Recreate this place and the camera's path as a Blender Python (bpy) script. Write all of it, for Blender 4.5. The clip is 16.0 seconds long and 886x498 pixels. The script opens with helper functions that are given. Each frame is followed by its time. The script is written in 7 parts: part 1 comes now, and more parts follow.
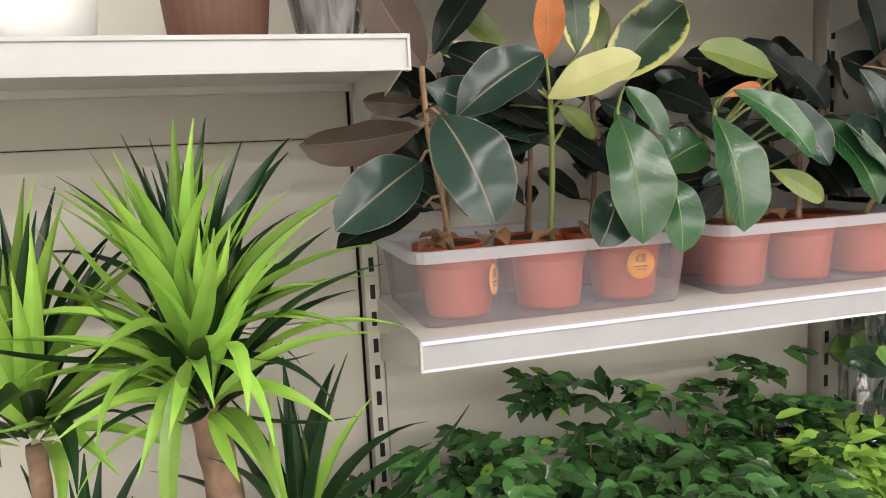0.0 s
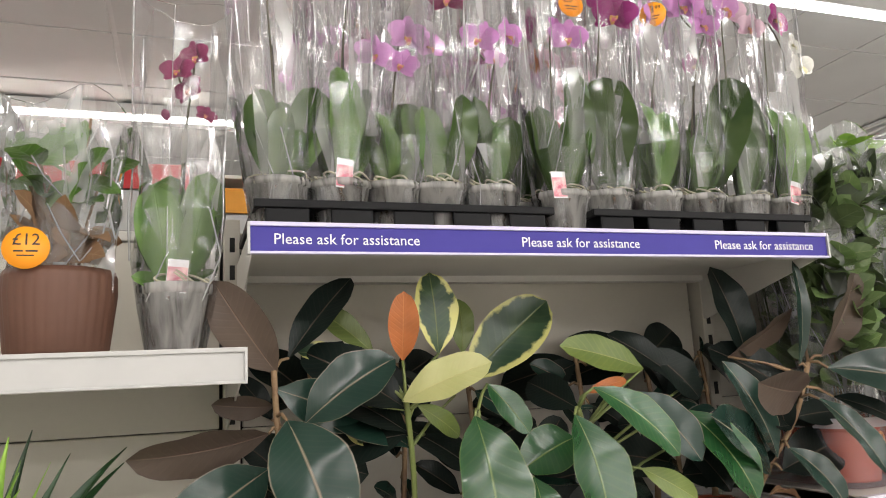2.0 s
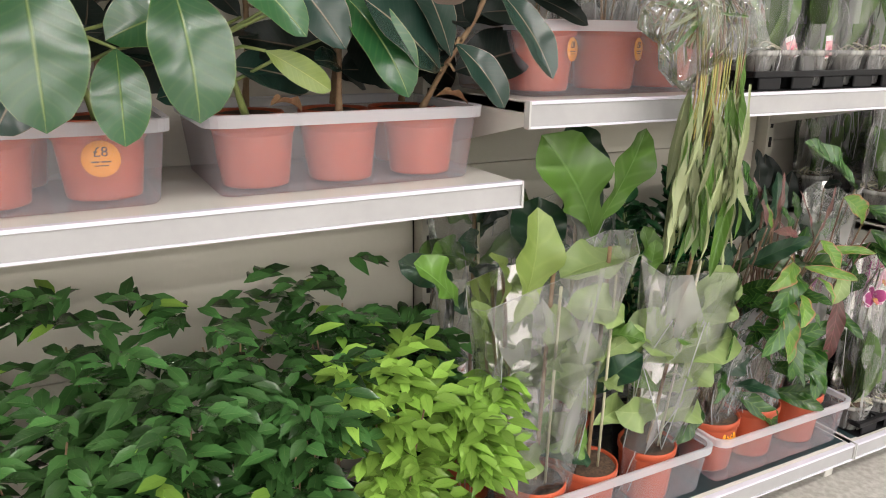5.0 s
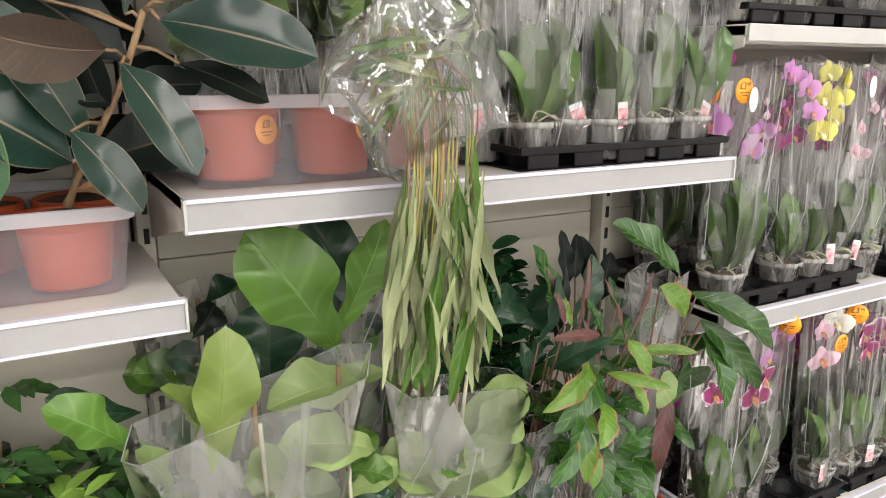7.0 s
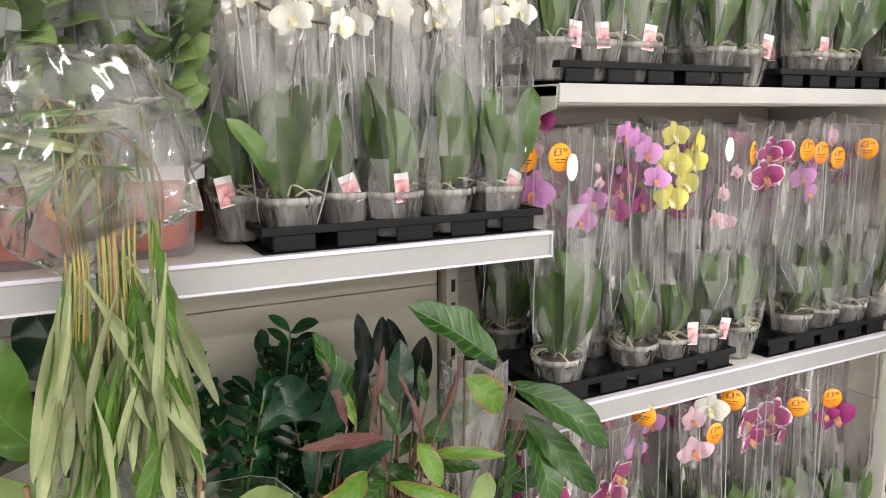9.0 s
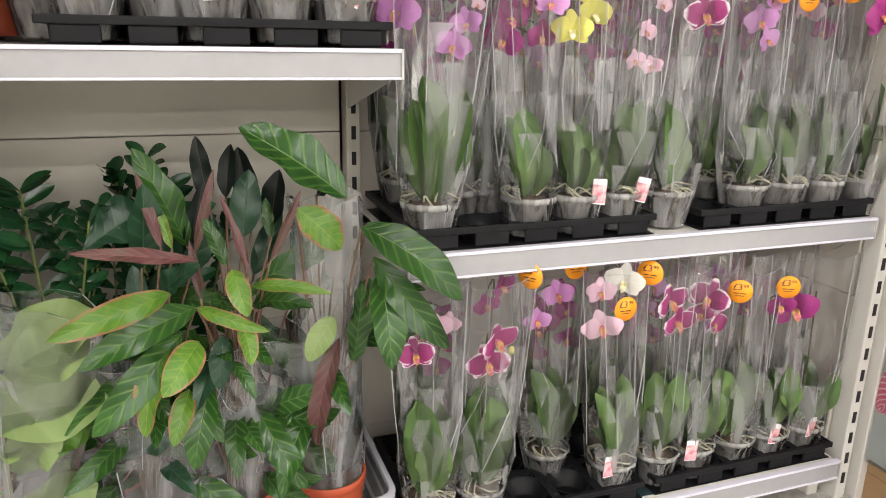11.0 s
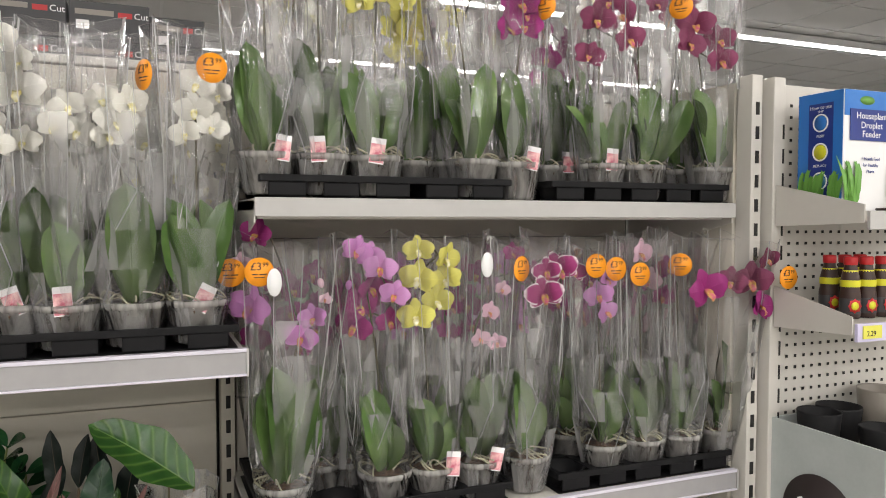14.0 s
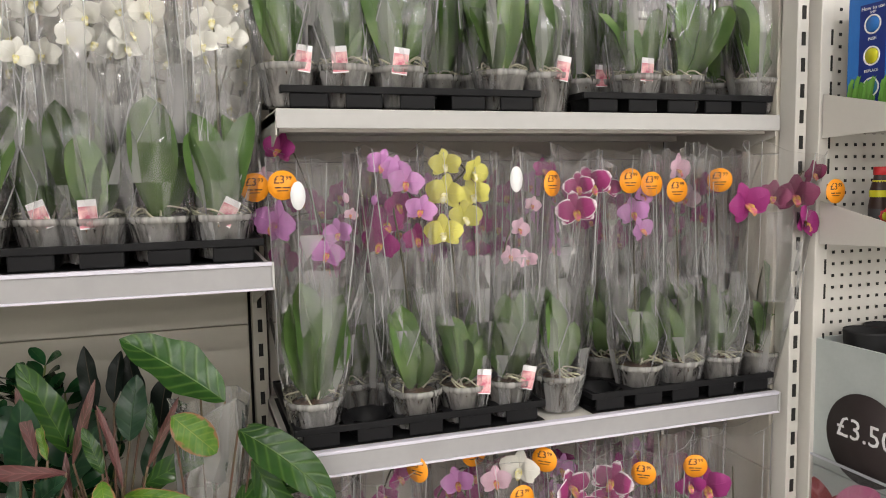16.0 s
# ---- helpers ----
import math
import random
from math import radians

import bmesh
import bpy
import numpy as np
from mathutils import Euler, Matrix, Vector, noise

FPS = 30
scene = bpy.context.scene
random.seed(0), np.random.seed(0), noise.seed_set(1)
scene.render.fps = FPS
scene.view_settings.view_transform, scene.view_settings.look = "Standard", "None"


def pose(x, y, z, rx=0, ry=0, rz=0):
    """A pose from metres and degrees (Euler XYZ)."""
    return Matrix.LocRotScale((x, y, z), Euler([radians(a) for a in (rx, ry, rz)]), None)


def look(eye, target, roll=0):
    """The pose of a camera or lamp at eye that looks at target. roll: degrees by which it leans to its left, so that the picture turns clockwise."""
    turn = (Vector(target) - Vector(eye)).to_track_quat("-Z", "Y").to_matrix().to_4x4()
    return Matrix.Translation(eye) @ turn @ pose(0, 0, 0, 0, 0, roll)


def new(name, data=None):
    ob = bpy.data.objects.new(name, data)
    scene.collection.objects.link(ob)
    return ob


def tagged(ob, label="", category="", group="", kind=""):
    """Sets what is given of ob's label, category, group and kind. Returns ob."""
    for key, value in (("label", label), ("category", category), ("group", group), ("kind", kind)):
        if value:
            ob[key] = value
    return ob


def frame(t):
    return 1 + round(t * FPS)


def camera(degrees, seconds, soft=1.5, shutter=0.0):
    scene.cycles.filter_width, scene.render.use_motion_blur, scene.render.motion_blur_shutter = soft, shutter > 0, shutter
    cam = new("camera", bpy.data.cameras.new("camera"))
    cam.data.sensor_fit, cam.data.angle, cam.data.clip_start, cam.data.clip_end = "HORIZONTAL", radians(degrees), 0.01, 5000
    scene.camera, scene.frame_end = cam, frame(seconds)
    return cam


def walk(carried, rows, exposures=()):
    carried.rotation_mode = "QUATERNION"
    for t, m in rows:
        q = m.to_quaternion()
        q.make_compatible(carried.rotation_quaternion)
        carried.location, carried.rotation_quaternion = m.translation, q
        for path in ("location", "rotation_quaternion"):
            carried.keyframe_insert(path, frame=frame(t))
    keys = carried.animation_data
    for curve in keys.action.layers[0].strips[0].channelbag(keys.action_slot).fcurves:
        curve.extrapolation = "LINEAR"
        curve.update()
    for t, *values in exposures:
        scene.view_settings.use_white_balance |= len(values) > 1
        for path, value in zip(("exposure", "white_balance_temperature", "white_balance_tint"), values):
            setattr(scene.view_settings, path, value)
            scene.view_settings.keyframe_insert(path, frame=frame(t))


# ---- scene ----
cam = camera(61.5, 16.0, soft=1.0)
PATH = [
    (0, (-0.224, -0.107, 1.205), (0.3, 1.805, 0.936), -2.8),
    (0.5, (-0.228, -0.102, 1.231), (0.419, 1.783, 1.063), -4.7),
    (1, (-0.188, -0.098, 1.251), (0.531, 1.766, 1.172), -5.5),
    (1.5, (-0.103, -0.116, 1.259), (0.597, 1.756, 1.345), -3.7),
    (2, (-0.07, -0.147, 1.286), (0.572, 1.712, 1.648), -3.0),
    (2.5, (-0.046, -0.167, 1.31), (0.582, 1.672, 1.781), -3.1),
    (3, (-0.002, -0.157, 1.263), (0.715, 1.672, 1.635), -3.1),
    (3.5, (0.075, -0.146, 1.209), (0.916, 1.668, 1.193), -1.1),
    (4, (0.148, -0.131, 1.207), (1.024, 1.624, 0.819), 0.7),
    (4.2, (0.184, -0.111, 1.184), (1.058, 1.62, 0.698), 1.0),
    (6.3, (0.635, -0.146, 1.167), (1.555, 1.53, 0.58), 0.0),
    (6.5, (0.696, -0.125, 1.184), (1.632, 1.552, 0.627), 0.2),
    (7, (0.838, -0.082, 1.233), (1.791, 1.609, 0.751), 0.3),
    (7.5, (0.954, -0.099, 1.264), (1.914, 1.605, 0.843), 0.3),
    (8, (1.052, -0.126, 1.292), (2.028, 1.581, 0.927), 0.4),
    (8.2, (1.081, -0.126, 1.299), (2.072, 1.577, 0.952), 0.4),
    (10.3, (1.61, -0.126, 1.116), (2.297, 1.708, 0.708), 0.5),
    (10.5, (1.647, -0.149, 1.097), (2.303, 1.692, 0.673), 0.9),
    (11, (1.672, -0.219, 1.09), (2.328, 1.588, 0.536), 1.1),
    (11.5, (1.748, -0.291, 1.086), (2.436, 1.48, 0.463), 1.4),
    (12, (1.838, -0.317, 1.101), (2.6, 1.426, 0.483), 1.5),
    (12.5, (1.859, -0.325, 1.144), (2.679, 1.416, 0.601), 1.2),
    (13, (1.862, -0.326, 1.189), (2.665, 1.458, 0.77), 0.9),
    (13.5, (1.853, -0.335, 1.235), (2.623, 1.492, 0.973), 0.4),
    (14, (1.845, -0.34, 1.272), (2.592, 1.514, 1.194), 0.1),
    (14.5, (1.84, -0.354, 1.303), (2.573, 1.506, 1.38), 0.1),
    (15, (1.85, -0.351, 1.285), (2.565, 1.515, 1.358), -0.2),
    (15.5, (1.872, -0.337, 1.233), (2.55, 1.543, 1.167), -0.7),
    (16, (1.877, -0.325, 1.194), (2.515, 1.561, 1.006), -1.0),
]
walk(cam, [(t, look(eye, target, roll)) for t, eye, target, roll in PATH], [(0, -0.08), (0.5, 0.0), (1.0, -0.2), (2.0, -0.4), (2.5, -0.62), (3.0, -0.6), (4.0, -0.12), (6.5, -0.02), (8.0, -0.15), (11.5, -0.15), (13.0, -0.45), (14.5, -0.8), (15.5, -0.82), (16, -0.62)])

# ---- world, light ----
world = bpy.data.worlds.new("world")
scene.world = world
world.use_nodes = True
world.node_tree.nodes["Background"].inputs[0].default_value = (0.9, 0.95, 1.0, 1)
world.node_tree.nodes["Background"].inputs[1].default_value = 0.02
scene.cycles.transparent_max_bounces = 40
FLOOR, CEIL, WALL, FRONT = 0.10, 2.90, 1.24, 0.872
# runs of ceiling light: x from, x to, y, watts per metre; the four with y below 0 are unseen, added as front fill
STRIPS = [(-3.5, 9.5, 2.15, 7.0), (-3.5, 0.9, 4.05, 8.0), (0.92, 9.5, 4.6, 8.0), (-3.5, 9.5, 6.85, 8.0), (-3.5, 9.5, -0.9, 15.0), (-3.5, 9.5, -3.0, 22.0), (-3.5, 9.5, -5.2, 34.0), (-3.5, 9.5, -7.4, 34.0)]


# ---- materials ----
def nodes_of(name):
    m = bpy.data.materials.new(name)
    m.use_nodes = True
    return m, m.node_tree.nodes, m.node_tree.links, m.node_tree.nodes["Principled BSDF"]


def surface(name, colour, rough=0.5, other=None, scale=30.0, mix=0.5, bump=0.1, bump_scale=None, metal=0.0, coat=0.0, spread=0.0, spec=0.5):
    """A painted, plastic or grown surface: two colours mixed by noise at two scales, with fine relief."""
    m, n, l, p = nodes_of(name)
    tc = n.new("ShaderNodeTexCoord")
    a, b = n.new("ShaderNodeTexNoise"), n.new("ShaderNodeTexNoise")
    a.inputs["Scale"].default_value, a.inputs["Detail"].default_value = scale, 6
    b.inputs["Scale"].default_value, b.inputs["Detail"].default_value = bump_scale or scale * 7, 4
    add = n.new("ShaderNodeMath")
    add.operation = "MULTIPLY_ADD"
    add.inputs[1].default_value, add.inputs[2].default_value = 0.35, -0.17
    ramp = n.new("ShaderNodeMath")
    ramp.operation, ramp.use_clamp = "ADD", True
    mixer = n.new("ShaderNodeMix")
    mixer.data_type = "RGBA"
    mixer.inputs[6].default_value = (*colour, 1)
    o = other or tuple(c * 0.8 for c in colour)
    mixer.inputs[7].default_value = (*o, 1)
    gain = n.new("ShaderNodeMapRange")
    gain.inputs[1].default_value, gain.inputs[2].default_value = 0.5 - 0.25 / max(mix, 0.05) * 0.5, 0.5 + 0.25 / max(mix, 0.05) * 0.5
    l.new(tc.outputs["Object"], a.inputs[0]), l.new(tc.outputs["Object"], b.inputs[0])
    l.new(b.outputs[0], add.inputs[0]), l.new(a.outputs[0], ramp.inputs[0]), l.new(add.outputs[0], ramp.inputs[1])
    l.new(ramp.outputs[0], gain.inputs[0]), l.new(gain.outputs[0], mixer.inputs[0])
    out = mixer.outputs[2]
    if spread:
        info, hsv, mul = n.new("ShaderNodeObjectInfo"), n.new("ShaderNodeHueSaturation"), n.new("ShaderNodeMapRange")
        mul.inputs[3].default_value, mul.inputs[4].default_value = 1 - spread, 1 + spread
        l.new(info.outputs["Random"], mul.inputs[0]), l.new(mul.outputs[0], hsv.inputs["Value"]), l.new(out, hsv.inputs["Color"])
        out = hsv.outputs[0]
    l.new(out, p.inputs["Base Color"])
    p.inputs["Roughness"].default_value, p.inputs["Metallic"].default_value = rough, metal
    p.inputs["Coat Weight"].default_value, p.inputs["Specular IOR Level"].default_value = coat, spec
    if bump:
        bp = n.new("ShaderNodeBump")
        bp.inputs["Strength"].default_value, bp.inputs["Distance"].default_value = bump, 0.002
        l.new(b.outputs[0], bp.inputs["Height"]), l.new(bp.outputs[0], p.inputs["Normal"])
    return m


def leaf_surface(name, colour, edge, rib, rough=0.3, veins=9.0, vein=0.25, patch=None, bound=0.62, ragged=2.2, tipped=False, spread=0.18, patch_scale=3.0, light=0.15, sheen=0.5, coat=0.0, rim=0.0, mid=0.8, island=False):
    """A leaf: u runs from stalk to tip, v from side to side; midrib, side veins, patches."""
    m, n, l, p = nodes_of(name)
    uv, sep = n.new("ShaderNodeUVMap"), n.new("ShaderNodeSeparateXYZ")
    l.new(uv.outputs[0], sep.inputs[0])

    def math_node(op, a, b=None, clamp=False):
        k = n.new("ShaderNodeMath")
        k.operation, k.use_clamp = op, clamp
        for i, v in enumerate((a, b)):
            if v is None:
                continue
            if isinstance(v, (int, float)):
                k.inputs[i].default_value = v
            else:
                l.new(v, k.inputs[i])
        return k.outputs[0]

    def blend(f, a, b):
        k = n.new("ShaderNodeMix")
        k.data_type = "RGBA"
        for i, v in ((0, f), (6, a), (7, b)):
            if isinstance(v, tuple):
                k.inputs[i].default_value = (*v, 1)
            elif isinstance(v, (int, float)):
                k.inputs[i].default_value = v
            else:
                l.new(v, k.inputs[i])
        return k.outputs[2]

    off = math_node("ABSOLUTE", math_node("SUBTRACT", sep.outputs[1], 0.5))
    tc, info = n.new("ShaderNodeTexCoord"), n.new("ShaderNodeObjectInfo")
    noise_a = n.new("ShaderNodeTexNoise")
    noise_a.inputs["Scale"].default_value, noise_a.inputs["Detail"].default_value = patch_scale, 5
    noise_a.noise_dimensions = "4D"
    l.new(tc.outputs["Object"], noise_a.inputs["Vector"])
    l.new(math_node("MULTIPLY", info.outputs["Random"], 40), noise_a.inputs["W"])
    spotty = n.new("ShaderNodeMapRange")
    spotty.inputs[1].default_value, spotty.inputs[2].default_value = 0.42, 0.62
    l.new(noise_a.outputs[0], spotty.inputs[0])
    base = blend(math_node("MULTIPLY", spotty.outputs[0], 0.5), colour, edge)
    wave = math_node("SINE", math_node("MULTIPLY", math_node("SUBTRACT", sep.outputs[0], math_node("MULTIPLY", off, 0.35)), veins * 6.283))
    lines = math_node("MULTIPLY", math_node("POWER", math_node("MULTIPLY", math_node("ADD", wave, 1), 0.5), 6), vein)
    base = blend(lines, base, rib)
    if patch:
        side = math_node("MULTIPLY", off, 2.0)
        margin = math_node("ADD", math_node("MAXIMUM", side, sep.outputs[0]) if tipped else side, math_node("MULTIPLY", math_node("SUBTRACT", noise_a.outputs[0], 0.5), ragged))
        base = blend(math_node("MULTIPLY", math_node("SUBTRACT", margin, bound, True), 9, True), base, patch)
    ribbed = math_node("SUBTRACT", 1, math_node("MULTIPLY", off, 38), True)
    base = blend(math_node("MULTIPLY", ribbed, mid), base, rib)
    if rim:
        base = blend(math_node("MULTIPLY", math_node("SUBTRACT", off, 0.475, True), 40 * rim, True), base, rib)
    hsv, mul = n.new("ShaderNodeHueSaturation"), n.new("ShaderNodeMapRange")
    mul.inputs[3].default_value, mul.inputs[4].default_value = 1 - spread, 1 + spread
    l.new(n.new("ShaderNodeNewGeometry").outputs["Random Per Island"] if island else info.outputs["Random"], mul.inputs[0])
    l.new(mul.outputs[0], hsv.inputs["Value"]), l.new(base, hsv.inputs["Color"])
    l.new(hsv.outputs[0], p.inputs["Base Color"])
    p.inputs["Roughness"].default_value = rough
    p.inputs["Specular IOR Level"].default_value = sheen
    p.inputs["Coat Weight"].default_value, p.inputs["Coat Roughness"].default_value = coat, 0.22
    height = math_node("ADD", math_node("MULTIPLY", lines, -1.0), math_node("ADD", math_node("MULTIPLY", ribbed, -1.2), math_node("MULTIPLY", noise_a.outputs[0], 0.8)))
    bp = n.new("ShaderNodeBump")
    bp.inputs["Strength"].default_value, bp.inputs["Distance"].default_value = 0.35, 0.004
    l.new(height, bp.inputs["Height"]), l.new(bp.outputs[0], p.inputs["Normal"])
    tr, add = n.new("ShaderNodeBsdfTranslucent"), n.new("ShaderNodeMixShader")
    l.new(hsv.outputs[0], tr.inputs[0])
    add.inputs[0].default_value = light
    l.new(p.outputs[0], add.inputs[1]), l.new(tr.outputs[0], add.inputs[2])
    l.new(add.outputs[0], n["Material Output"].inputs[0])
    return m


def film_surface(name, haze=0.05, gloss=0.55, tint=(1, 1, 1), crease=0.6, scale=14.0, rough=0.07, milk=(0.85, 0.87, 0.88), patchy=0.0):
    """Clear plastic: see-through, with a little haze and creased gloss; patchy varies the haze to imitate reflections.
    """
    m, n, l, p = nodes_of(name)
    n.remove(p)
    tc, st = n.new("ShaderNodeTexCoord"), n.new("ShaderNodeMapping")
    st.inputs["Scale"].default_value = (1, 1, 0.28)
    tex, bp = n.new("ShaderNodeTexNoise"), n.new("ShaderNodeBump")
    tex.inputs["Scale"].default_value, tex.inputs["Detail"].default_value, tex.inputs["Distortion"].default_value = scale, 2, 0.6
    bp.inputs["Strength"].default_value, bp.inputs["Distance"].default_value = crease, 0.02
    l.new(tc.outputs["Object"], st.inputs[0]), l.new(st.outputs[0], tex.inputs[0]), l.new(tex.outputs[0], bp.inputs["Height"])
    clear, shine, milk_n, mx, out = n.new("ShaderNodeBsdfTransparent"), n.new("ShaderNodeBsdfGlossy"), n.new("ShaderNodeBsdfDiffuse"), n.new("ShaderNodeMixShader"), n.new("ShaderNodeMixShader")
    tr, half = n.new("ShaderNodeBsdfTranslucent"), n.new("ShaderNodeMixShader")
    clear.inputs[0].default_value = (*tint, 1)
    shine.inputs["Roughness"].default_value = rough
    l.new(bp.outputs[0], shine.inputs["Normal"])
    milk_n.inputs[0].default_value = tr.inputs[0].default_value = (*milk, 1)
    half.inputs[0].default_value = 0.5
    l.new(milk_n.outputs[0], half.inputs[1]), l.new(tr.outputs[0], half.inputs[2])
    mx.inputs[0].default_value = haze
    # uneven milkiness painted in place of patches of reflection
    if patchy:
        vary, big = n.new("ShaderNodeMapRange"), n.new("ShaderNodeTexNoise")
        big.inputs["Scale"].default_value, big.inputs["Detail"].default_value, big.inputs["Distortion"].default_value = scale * 1.3, 3, 1.2
        l.new(st.outputs[0], big.inputs[0])
        vary.inputs[1].default_value, vary.inputs[2].default_value = 0.38, 0.66
        vary.inputs[3].default_value, vary.inputs[4].default_value = haze * (1 - patchy), haze * (1 + patchy * 1.3)
        l.new(big.outputs[0], vary.inputs[0]), l.new(vary.outputs[0], mx.inputs[0])
    l.new(clear.outputs[0], mx.inputs[1]), l.new(half.outputs[0], mx.inputs[2])
    fr, mul = n.new("ShaderNodeFresnel"), n.new("ShaderNodeMath")
    fr.inputs[0].default_value = 1.45
    l.new(bp.outputs[0], fr.inputs["Normal"])
    mul.operation, mul.use_clamp = "MULTIPLY", True
    mul.inputs[1].default_value = gloss * 2.2
    l.new(fr.outputs[0], mul.inputs[0]), l.new(mul.outputs[0], out.inputs[0])
    l.new(mx.outputs[0], out.inputs[1]), l.new(shine.outputs[0], out.inputs[2])
    l.new(out.outputs[0], n["Material Output"].inputs[0])
    return m


def glowing(name, colour, strength):
    m, n, l, p = nodes_of(name)
    p.inputs["Emission Color"].default_value, p.inputs["Emission Strength"].default_value = (*colour, 1), strength
    p.inputs["Base Color"].default_value = (0.8, 0.8, 0.8, 1)
    return m


